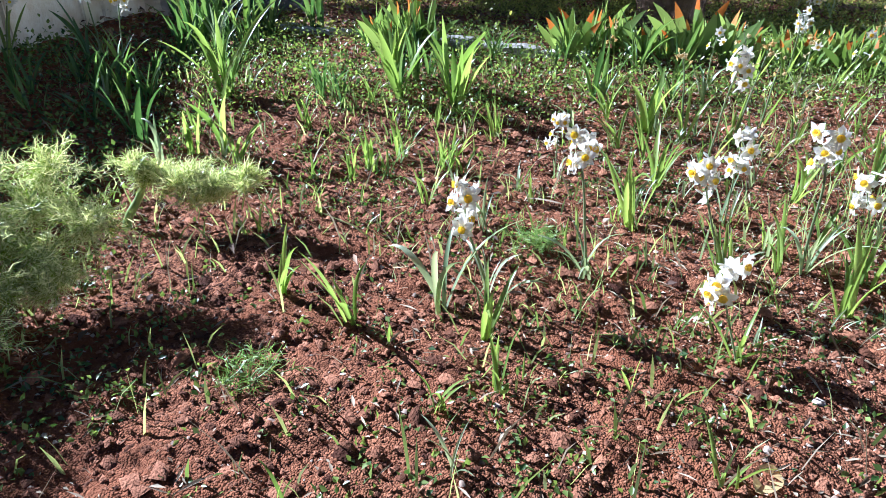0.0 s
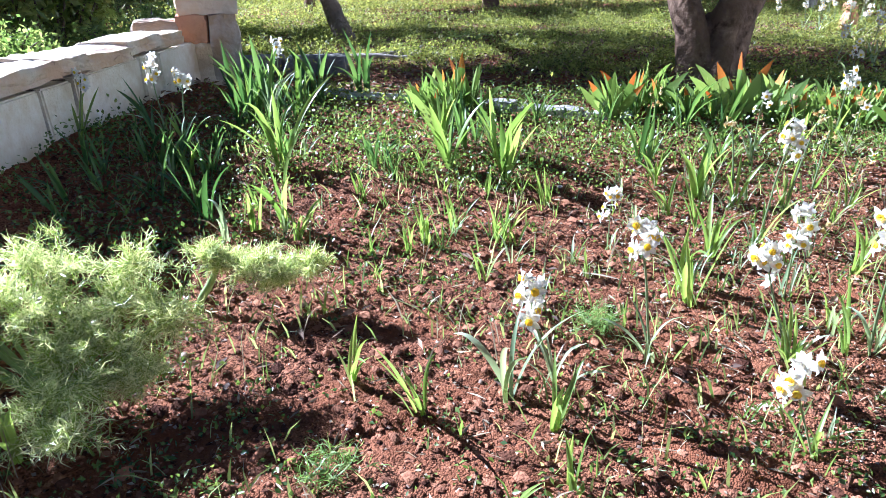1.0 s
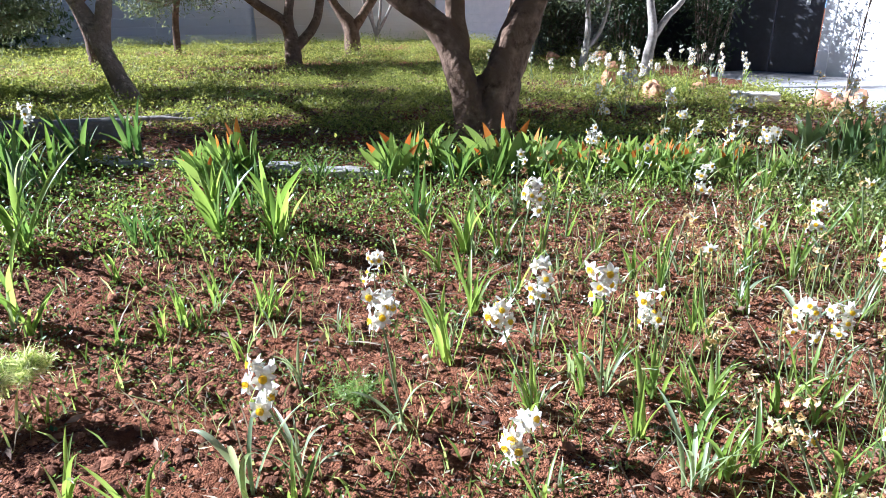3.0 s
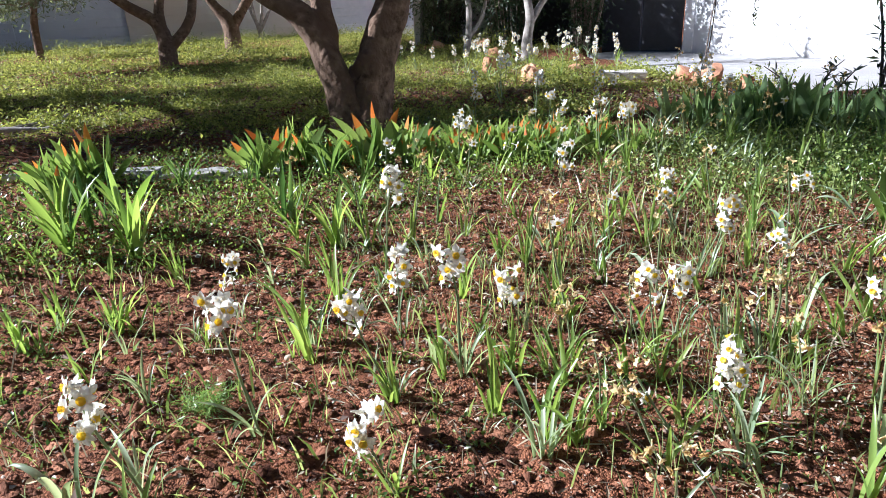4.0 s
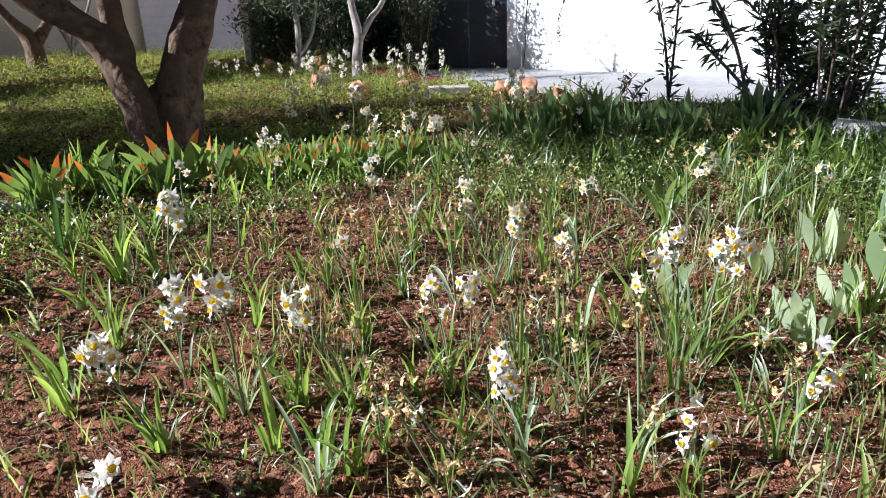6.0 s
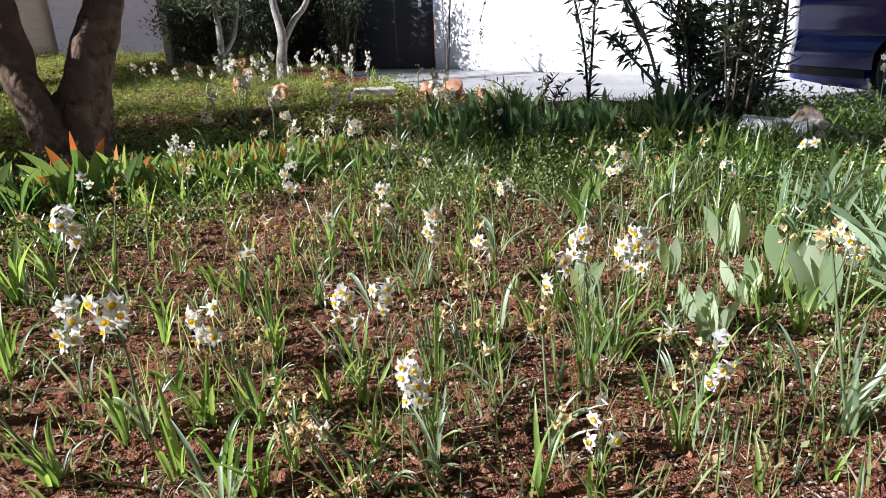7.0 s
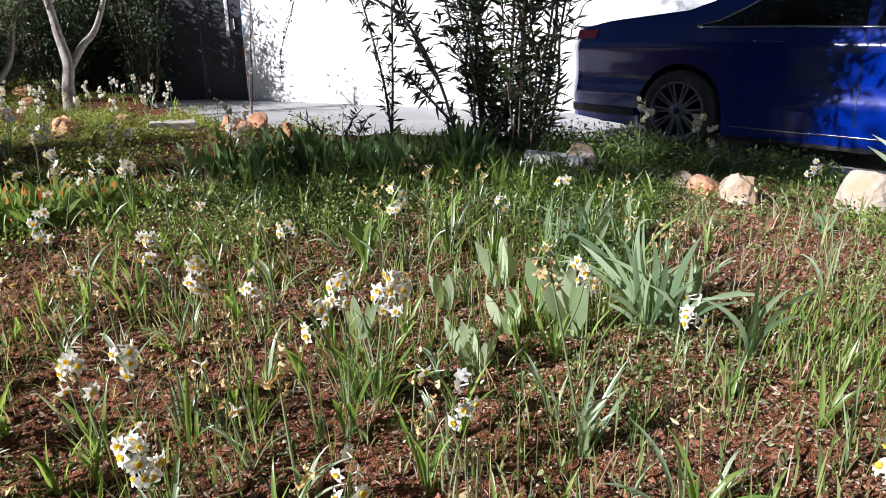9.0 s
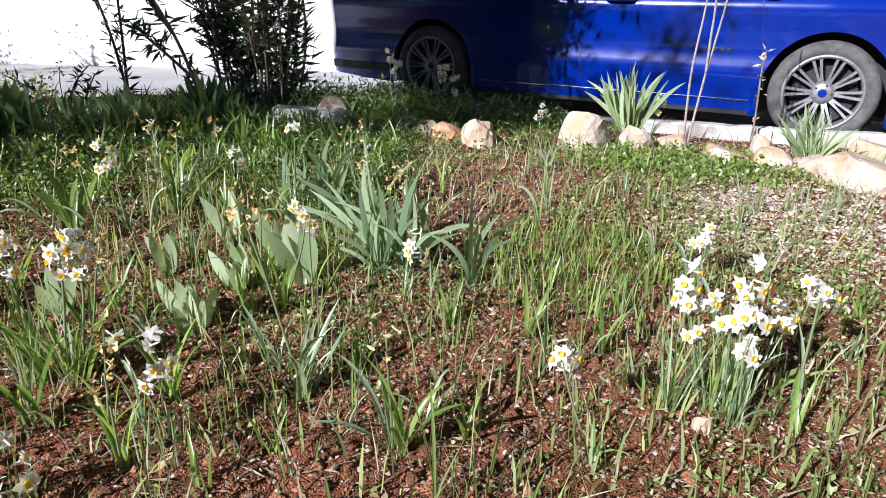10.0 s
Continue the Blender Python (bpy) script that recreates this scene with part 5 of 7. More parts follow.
LEAF_TIPPED = [sword_mesh(rl.uniform(0.11, 0.17), rl.uniform(0.0, 0.7), M_IRIS_GREEN, M_IRIS_TIP, wave=rl.uniform(-0.06, 0.06)) for _ in range(5)]
LEAF_BIG = [strap_mesh("leaf", rl.uniform(0.085, 0.12), rl.uniform(0.1, 0.8), rl.uniform(-0.5, 0.5), M_STRAP, keel=0.15, curl=rl.choice((0, 0, 0.5))) for _ in range(6)]
LEAF_SHADE = [sword_mesh(rl.uniform(0.10, 0.16), rl.uniform(-0.1, 0.7), M_IRIS_SHADE, wave=rl.uniform(-0.06, 0.06)) for _ in range(6)]


def stem_mesh(bend):
    v, f = tube_arrays([(0, 0, -0.03), (bend * 0.15, 0, 0.35), (bend * 0.5, 0, 0.7), (bend * 0.0, 0, 1.0)], [0.013, 0.012, 0.011, 0.009], 6, 5)
    me = bpy.data.meshes.new("stem")
    me.from_pydata([tuple(p) for p in v], [], f)
    me.materials.append(M_STEM)
    me.polygons.foreach_set("use_smooth", [True] * len(f))
    return me


STEMS = [stem_mesh(b) for b in (-0.06, -0.03, 0.0, 0.03, 0.06)]


def flower_mesh(seed, material, open_=1.0, crumple=0.0):
    """Six pointed tepals spread about +z, with the tube behind; about 4 cm across."""
    r = random.Random(seed)
    verts, faces = [], []
    for k in range(6):
        a = k * math.pi / 3 + r.uniform(-0.1, 0.1)
        L = 0.0225 * r.uniform(0.88, 1.1) * open_
        W = (0.0062 if k % 2 else 0.0080) * (0.6 + 0.4 * open_)
        back = r.uniform(-0.25, 0.25) + (1 - open_) * 1.3
        o = len(verts)
        for j, (t, w) in enumerate(((0.08, 0.35), (0.35, 0.95), (0.68, 0.85), (1.0, 0.0))):
            rr = L * t * math.cos(back * t)
            z = L * t * math.sin(back * t) + (0.0022 if j in (1, 2) else 0)
            for s in ((-1, 0, 1) if w else (0,)):
                lift = -0.0018 * (1 - abs(s)) * (1 if w else 0)
                verts.append((rr * math.cos(a) - s * W * w * math.sin(a), rr * math.sin(a) + s * W * w * math.cos(a), z + lift))
        for j in range(2):
            for s in range(2):
                faces.append((o + j * 3 + s, o + j * 3 + s + 1, o + j * 3 + s + 4, o + j * 3 + s + 3))
        faces += [(o + 6, o + 7, o + 9), (o + 7, o + 8, o + 9)]
    o = len(verts)
    for z, rad in ((0.0, 0.0028), (-0.014, 0.0018), (-0.02, 0.0028), (-0.028, 0.0012)):
        verts += [(rad * math.cos(q * math.pi / 3), rad * math.sin(q * math.pi / 3), z) for q in range(6)]
    for j in range(3):
        for q in range(6):
            faces.append((o + j * 6 + q, o + j * 6 + (q + 1) % 6, o + j * 6 + 6 + (q + 1) % 6, o + j * 6 + 6 + q))
    if crumple:
        verts = [(x + r.uniform(-1, 1) * crumple, y + r.uniform(-1, 1) * crumple, z + r.uniform(-1, 1) * crumple) for x, y, z in verts]
    me = bpy.data.meshes.new("flower")
    me.from_pydata(verts, [], faces)
    me.materials.append(material)
    me.polygons.foreach_set("use_smooth", [True] * len(faces))
    return me


def cup_mesh(seed):
    r = random.Random(seed)
    verts, faces = [], []
    n = 12
    for z, rad in ((0.0005, 0.003), (0.003, 0.0058), (0.0075, 0.0068), (0.0085, 0.0074), (0.006, 0.0055), (0.002, 0.0035)):
        verts += [((rad + 0.0006 * r.uniform(-1, 1)) * math.cos(2 * math.pi * q / n), (rad + 0.0006 * r.uniform(-1, 1)) * math.sin(2 * math.pi * q / n), z) for q in range(n)]
    for j in range(5):
        for q in range(n):
            faces.append((j * n + q, j * n + (q + 1) % n, (j + 1) * n + (q + 1) % n, (j + 1) * n + q))
    faces.append(tuple(5 * n + q for q in range(n)))
    me = bpy.data.meshes.new("cup")
    me.from_pydata(verts, [], faces)
    me.materials.append(M_CUP)
    me.polygons.foreach_set("use_smooth", [True] * len(faces))
    return me


FLOWERS = [flower_mesh(s, M_PETAL) for s in range(5)]
CUPS = [cup_mesh(s) for s in range(3)]
WITHERED = [flower_mesh(20 + s, M_FADED, (0.8, 0.7, 0.85, 0.75)[s], 0.0028) for s in range(4)]


def aim(p, d, scale=1.0, spin=0.0):
    """A pose at p whose z axis points along d."""
    return Matrix.Translation(p) @ Vector(d).to_track_quat("Z", "Y").to_matrix().to_4x4() @ Matrix.Rotation(spin, 4, "Z") @ Matrix.Scale(scale, 4)


def add_leaves(root, meshes, count, length, splay, r, flat=0.0, plane=None):
    """Leaves about the base; flat: 0 all round, 1 in one plane like a fan."""
    plane = r.uniform(0, math.pi) if plane is None else plane
    for k in range(count):
        a = r.uniform(0, 2 * math.pi) if not flat else plane + (0 if k % 2 else math.pi) + r.uniform(-0.7, 0.7)
        L = length * r.uniform(0.6, 1.05)
        tilt = splay * (r.uniform(0.05, 1.0) if not flat else (k + 0.5) / count)
        m = Matrix.Translation((r.uniform(-0.012, 0.012), r.uniform(-0.012, 0.012), -0.012)) @ Matrix.Rotation(a, 4, "Z") @ Matrix.Rotation(tilt, 4, "Y") @ Matrix.Scale(L, 4)
        share("leaf", r.choice(meshes), root, m)


def narcissus(x, y, h, lx, ly, seed, faded=False, leaves=None, rich=True, full=False):
    r = random.Random(seed)
    root = new("narcissus")
    root.location = (x, y, gz(x, y))
    top = Vector((lx, ly, h))
    thin = min(1.0, 0.24 / top.length)
    share("stem", r.choice(STEMS), root, aim((0, 0, 0), top, top.length, r.uniform(0, 6.28)) @ Matrix.Diagonal((thin, thin, 1, 1)))
    up = top.normalized()
    count = r.randint(7, 9) if full else (r.randint(6, 9) if rich else r.randint(3, 5)) if not faded else r.randint(5, 8)
    for k in range(count):
        a = 2 * math.pi * k / count + r.uniform(-0.5, 0.5)
        out = Vector((math.cos(a), math.sin(a), 0))
        reach = r.uniform(0.010, 0.030)
        p = top + out * reach + Vector((0, 0, r.uniform(-0.05, 0.045)))
        # flowers nod towards the light and outwards
        d = out * r.uniform(0.6, 1.0) + Vector((-0.45, -0.25, r.uniform(-0.3, 0.4) - (0.5 if faded else 0)))
        if faded and (k < count - 1 or r.random() < 0.6):
            share("withered_flower", r.choice(WITHERED), root, aim(p, d, r.uniform(0.42, 0.66), r.uniform(0, 6)), "shrivelled yellowish flower")
        else:
            fl = share("flower", r.choice(FLOWERS), root, aim(p, d, r.uniform(0.9, 1.12) if full else r.uniform(0.74, 0.95), r.uniform(0, 6)), "white six-petalled flower")
            share("cup", r.choice(CUPS), fl, Matrix.Scale(r.uniform(0.8, 1.0), 4), "yellow cup")
    grey = r.random() < 0.5
    add_leaves(root, LEAF_GREY if grey else LEAF_GREEN, leaves if leaves is not None else 2 if math.hypot(x - 1.88, y + 0.64) < 0.16 else r.randint(3, 6), min(max(0.11, h * 0.95), 0.21), 0.7, r)
    return tagged(root, "fading narcissus with shrivelled yellow-white flowers on bare earth" if faded else "white narcissus with yellow cups and strap leaves", "flower", "narcissi in the bed")


def leaf_tuft(x, y, h, lx, ly, seed, dark=False):
    r = random.Random(seed)
    root = new("leaf_clump" if dark else "leaf_tuft")
    root.location = (x, y, gz(x, y))
    root.rotation_euler = (-0.5 * ly / max(h, 0.05), 0.5 * lx / max(h, 0.05), 0)
    big = not dark and h > 0.195 and y > 1.9 and x > 0
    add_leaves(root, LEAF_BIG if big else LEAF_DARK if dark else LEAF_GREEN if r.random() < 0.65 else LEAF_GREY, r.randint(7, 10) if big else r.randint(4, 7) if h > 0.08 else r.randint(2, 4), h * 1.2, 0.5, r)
    return tagged(root, "tuft of upright green bulb leaves in red earth", "plant", "bulb leaves in the bed")


def iris(x, y, h, lx, ly, seed, meshes, label, group, count=(9, 14), splay=0.7, plane=None):
    r = random.Random(seed)
    root = new("iris_clump")
    root.location = (x, y, gz(x, y))
    root.rotation_euler = (-0.6 * ly / max(h, 0.05), 0.6 * lx / max(h, 0.05), 0)
    add_leaves(root, meshes, r.randint(*count), h * 1.35, splay, r, 1.0, plane)
    return tagged(root, label, "plant", group)


# place on plan, height and lean of the plants
N_0 = [
    (0.22, 1.21, 0.22, -0.06, 0.01), (0.44, 1.3, 0.27, -0.04, 0.01), (0.72, 1.26, 0.21, -0.06, 0.04), (0.96, 1.83, 0.31, 0.03, -0.02), (0.89, 1.25, 0.26, -0.01, 0.01), (0.6, 0.98, 0.14, -0.04, 0.03),
    (1.13, 1.35, 0.13, -0.03, 0.03), (0.87, 1.53, 0.19, -0.0, 0.0), (0.52, 1.85, 0.14, -0.0, 0.0), (-1.02, 2.89, 0.27, -0.01, -0.01), (-0.93, 2.82, 0.25, 0.03, 0.01), (-0.67, 3.63, 0.28, 0.01, 0.0),
    (2.14, 3.23, 0.21, 0.01, -0.01), (2.46, 3.11, 0.27, 0.01, -0.01), (2.42, 2.94, 0.17, 0.01, -0.01), (-1.16, 4.44, 0.32, 0.02, 0.01), (-1.28, 2.7, 0.22, 0.05, 0.02), (1.75, 1.3, 0.2, 0.02, -0.02),
]
N_1 = [
    (1.92, 1.58, 0.17, -0.03, 0.03), (1.25, 0.8, 0.15, -0.02, 0.02), (1.43, 1.12, 0.16, -0.0, 0.0), (2.27, 2.19, 0.25, 0.0, -0.0), (1.81, 2.06, 0.16, 0.01, -0.01), (1.22, 0.76, 0.18, -0.03, 0.03),
    (1.72, 1.32, 0.2, 0.04, -0.05), (1.75, 0.74, 0.28, -0.02, 0.03), (1.72, 0.74, 0.21, -0.04, 0.06), (1.75, 0.7, 0.29, 0.01, -0.03), (1.76, 0.67, 0.28, 0.01, -0.03), (2.51, 1.06, 0.24, -0.01, 0.03),
    (2.23, 1.36, 0.15, 0.0, -0.0), (1.87, 1.15, 0.15, -0.01, 0.01), (2.35, 2.31, 0.23, 0.01, -0.01), (1.33, 1.09, 0.19, -0.02, 0.02), (1.62, 0.39, 0.16, -0.0, 0.01), (1.41, 0.52, 0.11, -0.0, 0.0),
]
N_2 = [
    (2.13, 0.38, 0.24, 0.02, -0.06), (2.26, 0.1, 0.13, 0.0, -0.03), (1.88, -0.58, 0.26, 0.01, 0.06), (1.88, -0.59, 0.2, 0.01, 0.04), (1.88, -0.64, 0.27, 0.0, 0.01), (1.84, -0.64, 0.19, 0.0, 0.01),
    (1.87, -0.62, 0.22, 0.01, 0.02), (1.97, -0.74, 0.16, -0.0, -0.0), (1.93, -0.77, 0.24, -0.0, -0.0), (1.72, -0.36, 0.18, 0.0, 0.06), (2.4, -0.68, 0.14, 0.0, 0.01), (4.69, 0.71, 0.32, -0.0, 0.01),
    (4.47, 0.34, 0.27, -0.0, 0.02), (4.38, 0.29, 0.22, 0.0, -0.01), (4.1, -0.24, 0.14, -0.0, 0.03), (4.25, -0.78, 0.18, -0.01, -0.03), (4.6, 0.61, 0.3, -0.01, 0.05), (4.65, 0.37, 0.27, -0.0, 0.02),
]
N_3 = [
    (3.94, 0.79, 0.11, -0.0, 0.01),
]
F_0 = [
    (1.13, 1.15, 0.17, -0.02, 0.01), (1.52, 1.73, 0.15, 0.0, -0.0), (1.64, 1.59, 0.15, -0.01, 0.01), (1.33, 1.98, 0.14, 0.01, -0.0), (1.09, 0.77, 0.18, -0.08, 0.08), (1.06, 1.73, 0.13, 0.01, -0.0),
    (1.5, 0.94, 0.19, -0.02, 0.02), (1.56, 0.9, 0.21, -0.02, 0.03), (1.01, 0.6, 0.14, -0.05, 0.07), (1.35, 1.19, 0.17, -0.01, 0.01), (1.06, 1.1, 0.2, -0.01, 0.01), (1.04, 0.79, 0.19, -0.07, 0.05),
    (1.5, 1.74, 0.16, 0.01, -0.0), (1.6, 1.63, 0.15, 0.0, -0.0), (1.84, 1.61, 0.18, -0.0, 0.0), (1.54, 0.94, 0.22, -0.0, 0.01), (1.39, 0.62, 0.29, -0.01, 0.02), (1.37, 0.57, 0.1, -0.01, 0.01),
]
F_1 = [
    (1.31, 1.12, 0.12, -0.02, 0.02), (0.96, 0.7, 0.12, -0.04, 0.02), (1.47, 1.02, 0.18, -0.01, 0.01), (1.43, 0.78, 0.16, -0.02, 0.03), (1.81, 0.21, 0.4, -0.04, 0.08), (2.12, 0.3, 0.25, 0.0, -0.0),
    (1.67, -0.01, 0.23, -0.0, 0.01), (3.1, 0.54, 0.18, 0.01, -0.02), (2.92, 0.34, 0.24, -0.01, 0.05), (2.4, 1.08, 0.26, -0.01, 0.02), (1.53, 0.43, 0.19, 0.0, -0.0),
]
L_0 = [
    (-0.6, 1.99, 0.16, 0.03, 0.01), (-0.53, 2.09, 0.15, 0.02, 0.01), (-0.39, 2.0, 0.16, 0.04, 0.01), (-0.43, 2.03, 0.14, 0.01, 0.0), (-0.05, 1.16, 0.15, -0.02, -0.0), (-0.19, 1.28, 0.13, 0.0, 0.0),
    (0.12, 1.19, 0.22, -0.05, 0.0), (0.02, 1.08, 0.06, -0.0, 0.0), (0.08, 0.9, 0.1, 0.0, -0.0), (0.09, 0.77, 0.09, -0.0, 0.0), (0.39, 0.91, 0.07, -0.01, 0.01), (0.55, 1.1, 0.06, -0.01, 0.0),
    (0.62, 1.52, 0.21, -0.06, 0.02), (-0.01, 1.95, 0.1, -0.0, -0.0), (-0.05, 1.89, 0.11, -0.01, -0.0), (0.09, 2.01, 0.13, -0.01, 0.0), (0.2, 1.95, 0.1, 0.0, -0.0), (0.4, 1.77, 0.09, -0.01, 0.0),
]
L_1 = [
    (0.18, 1.1, 0.14, -0.01, 0.0), (0.23, 0.95, 0.06, 0.0, -0.0), (-0.15, 1.74, 0.07, 0.01, 0.0), (0.18, 0.94, 0.11, -0.01, 0.0), (-0.44, 2.11, 0.3, -0.03, -0.01), (-0.76, 1.11, 0.18, -0.02, -0.02),
    (-0.5, 2.58, 0.26, -0.11, -0.02), (-0.0, 1.93, 0.13, 0.02, -0.0), (0.12, 2.5, 0.25, -0.04, 0.0), (0.31, 2.39, 0.21, -0.01, 0.0), (-0.21, 2.31, 0.1, 0.0, 0.0), (0.21, 2.34, 0.03, -0.01, 0.0),
    (0.41, 2.18, 0.12, -0.01, 0.0), (0.69, 2.25, 0.11, -0.02, 0.01), (0.96, 2.17, 0.12, -0.04, 0.02), (0.79, 2.08, 0.18, -0.03, 0.01), (1.08, 2.13, 0.1, -0.01, 0.01), (0.65, 1.59, 0.14, -0.02, 0.01),
]
L_2 = [
    (-0.01, 1.93, 0.07, -0.01, -0.0), (0.08, 1.98, 0.11, 0.01, -0.0), (0.21, 1.97, 0.1, -0.0, 0.0), (0.4, 1.77, 0.08, -0.0, 0.0), (0.87, 1.34, 0.13, -0.02, 0.01), (0.99, 1.19, 0.14, -0.03, 0.03),
    (0.9, 0.96, 0.16, -0.02, 0.02), (0.57, 1.12, 0.05, -0.01, 0.0), (1.06, 1.15, 0.13, -0.01, 0.01), (0.23, 1.8, 0.1, -0.0, 0.0), (-0.89, 2.47, 0.12, -0.01, -0.0), (-0.52, 2.59, 0.34, -0.03, -0.01),
    (-0.45, 2.69, 0.16, 0.0, 0.0), (-0.76, 3.32, 0.31, -0.0, -0.0), (-0.55, 3.35, 0.29, 0.04, 0.01), (-0.64, 3.17, 0.25, 0.02, 0.0), (-0.82, 2.48, 0.16, 0.02, 0.01), (0.94, 2.15, 0.17, 0.06, -0.02),
]
L_3 = [
    (0.65, 1.62, 0.21, -0.06, 0.01), (0.31, 2.59, 0.28, 0.03, -0.0), (0.1, 2.71, 0.21, 0.06, 0.0), (0.22, 1.91, 0.15, 0.02, 0.0), (0.26, 1.51, 0.13, -0.01, -0.0), (0.87, 0.92, 0.19, 0.0, -0.0),
    (1.33, 1.77, 0.13, -0.0, 0.0), (1.5, 1.49, 0.13, -0.01, 0.01), (0.86, 1.27, 0.15, -0.01, 0.01), (0.73, 1.26, 0.1, -0.01, 0.0), (0.92, 2.17, 0.21, 0.02, -0.01), (0.84, 1.97, 0.16, -0.02, 0.0),
    (0.72, 1.25, 0.12, -0.02, 0.0), (0.89, 1.24, 0.17, -0.02, 0.01), (0.98, 1.21, 0.08, -0.0, 0.0), (1.16, 0.87, 0.16, 0.0, -0.0), (1.67, 1.27, 0.14, -0.02, 0.02), (0.94, 0.92, 0.16, -0.03, 0.02),
]
L_4 = [
    (1.43, 0.95, 0.17, 0.01, -0.01), (1.17, 0.71, 0.18, -0.01, 0.01), (1.26, 0.56, 0.16, -0.01, 0.02), (1.83, 1.75, 0.16, -0.01, 0.01), (2.38, 1.15, 0.18, -0.01, 0.01), (1.21, 1.06, 0.13, -0.0, 0.0),
    (0.88, 0.91, 0.11, -0.0, 0.0), (1.9, 0.39, 0.13, -0.0, 0.02), (1.87, 0.29, 0.17, -0.01, 0.03), (1.74, 0.53, 0.09, -0.01, 0.02), (1.59, 0.36, 0.08, -0.01, 0.02), (0.83, 1.05, 0.07, 0.01, -0.0),
    (1.32, 0.49, 0.14, -0.01, 0.02), (1.79, 0.21, 0.19, 0.0, -0.0), (1.9, 0.11, 0.1, -0.0, 0.0), (1.77, -0.06, 0.12, -0.0, 0.01), (1.73, -0.14, 0.13, -0.0, 0.01), (2.11, -0.23, 0.15, -0.0, 0.02),
]
L_5 = [
    (2.03, -0.36, 0.14, 0.0, 0.04), (2.09, -0.4, 0.13, 0.0, 0.0), (1.96, -0.46, 0.1, 0.0, 0.02), (1.93, -0.16, 0.08, -0.0, 0.01), (1.68, -0.54, 0.07, 0.01, 0.02), (1.84, -0.74, 0.13, 0.01, 0.02),
    (2.31, -1.04, 0.11, 0.01, 0.02), (2.11, -0.94, 0.1, 0.01, 0.03), (1.69, 0.09, 0.09, -0.0, 0.0), (1.66, -0.02, 0.21, -0.0, 0.0), (1.61, 0.2, 0.09, 0.0, -0.0), (1.89, -0.5, 0.1, 0.0, 0.02),
    (2.13, -0.04, 0.12, -0.0, 0.01), (2.71, -0.66, 0.07, 0.0, 0.01), (1.9, 0.6, 0.14, 0.01, -0.01), (2.09, 0.46, 0.15, -0.0, 0.0), (2.12, 0.61, 0.06, -0.0, 0.0), (1.67, -0.36, 0.08, 0.0, 0.01),
]
L_6 = [
    (1.5, 0.28, 0.1, 0.0, -0.0),
]
I_0 = [
    (2.47, 0.20, 0.25, -0.03, 0.10), (2.42, 0.13, 0.23, -0.03, -0.04), (2.58, 0.28, 0.24, -0.03, 0.12), (2.33, -0.07, 0.21, -0.0, 0.0), (2.28, 0.38, 0.16, -0.0, 0.01), (2.35, 0.47, 0.15, -0.0, 0.01), (2.22, 0.54, 0.11, -0.0, 0.02),
    (2.49, 0.69, 0.14, -0.0, 0.0), (2.27, 0.78, 0.12, -0.0, 0.0), (2.46, 1.2, 0.15, -0.0, 0.0), (2.02, 0.92, 0.11, 0.0, -0.0), (1.98, 0.53, 0.11, -0.0, 0.0), (2.03, 0.58, 0.10, -0.0, 0.03), (2.86, 0.51, 0.22, 0.0, 0.02), (2.93, 0.40, 0.2, 0.0, 0.02), (2.80, 0.62, 0.19, 0.0, 0.02), (3.44, -0.25, 0.09, -0.0, -0.01),
    (2.40, 0.20, 0.22, -0.02, 0.02), (4.21, -0.66, 0.27, 0.01, 0.17), (4.23, -0.69, 0.27, 0.01, 0.06), (4.3, -0.69, 0.29, 0.01, 0.11), (3.81, -1.39, 0.21, 0.04, 0.12), (3.87, -1.43, 0.19, 0.01, 0.03),
]
I_1 = [
    (3.81, -1.44, 0.18, -0.01, -0.03), (3.42, -0.25, 0.12, -0.0, -0.0), (3.75, -1.62, 0.07, 0.01, 0.01), (3.26, 2.12, 0.23, -0.01, 0.02), (3.27, 1.99, 0.22, -0.0, 0.01), (3.14, 2.16, 0.16, -0.0, 0.0),
    (3.43, 1.9, 0.2, -0.02, 0.03), (3.51, 1.78, 0.17, -0.01, 0.01), (3.01, 2.23, 0.17, 0.0, -0.0), (2.94, 2.33, 0.14, 0.0, -0.0), (3.58, 1.69, 0.17, -0.01, 0.01), (3.73, 1.46, 0.14, -0.01, 0.01),
    (3.96, 1.41, 0.15, -0.01, 0.02),
]
B_0 = [
    (0.06, 3.27, 0.16, -0.02, -0.0), (0.19, 3.23, 0.19, -0.01, 0.0), (0.29, 3.2, 0.19, 0.01, -0.0), (0.11, 3.06, 0.19, 0.0, -0.0), (0.91, 3.02, 0.19, -0.05, 0.01), (1.01, 3.09, 0.19, -0.0, 0.0),
    (1.1, 3.01, 0.2, -0.0, 0.0), (1.21, 2.93, 0.16, -0.01, 0.0), (1.28, 2.9, 0.13, -0.01, 0.0), (1.38, 2.87, 0.23, -0.01, 0.01), (1.45, 2.85, 0.13, -0.01, 0.0), (1.5, 2.78, 0.19, 0.01, -0.0),
    (1.64, 2.78, 0.13, -0.01, 0.01), (1.75, 2.79, 0.13, -0.01, 0.01), (1.85, 2.75, 0.14, -0.01, 0.01), (1.94, 2.72, 0.13, -0.01, 0.01), (2.07, 2.73, 0.13, -0.01, 0.01), (2.16, 2.7, 0.1, -0.01, 0.01),
]
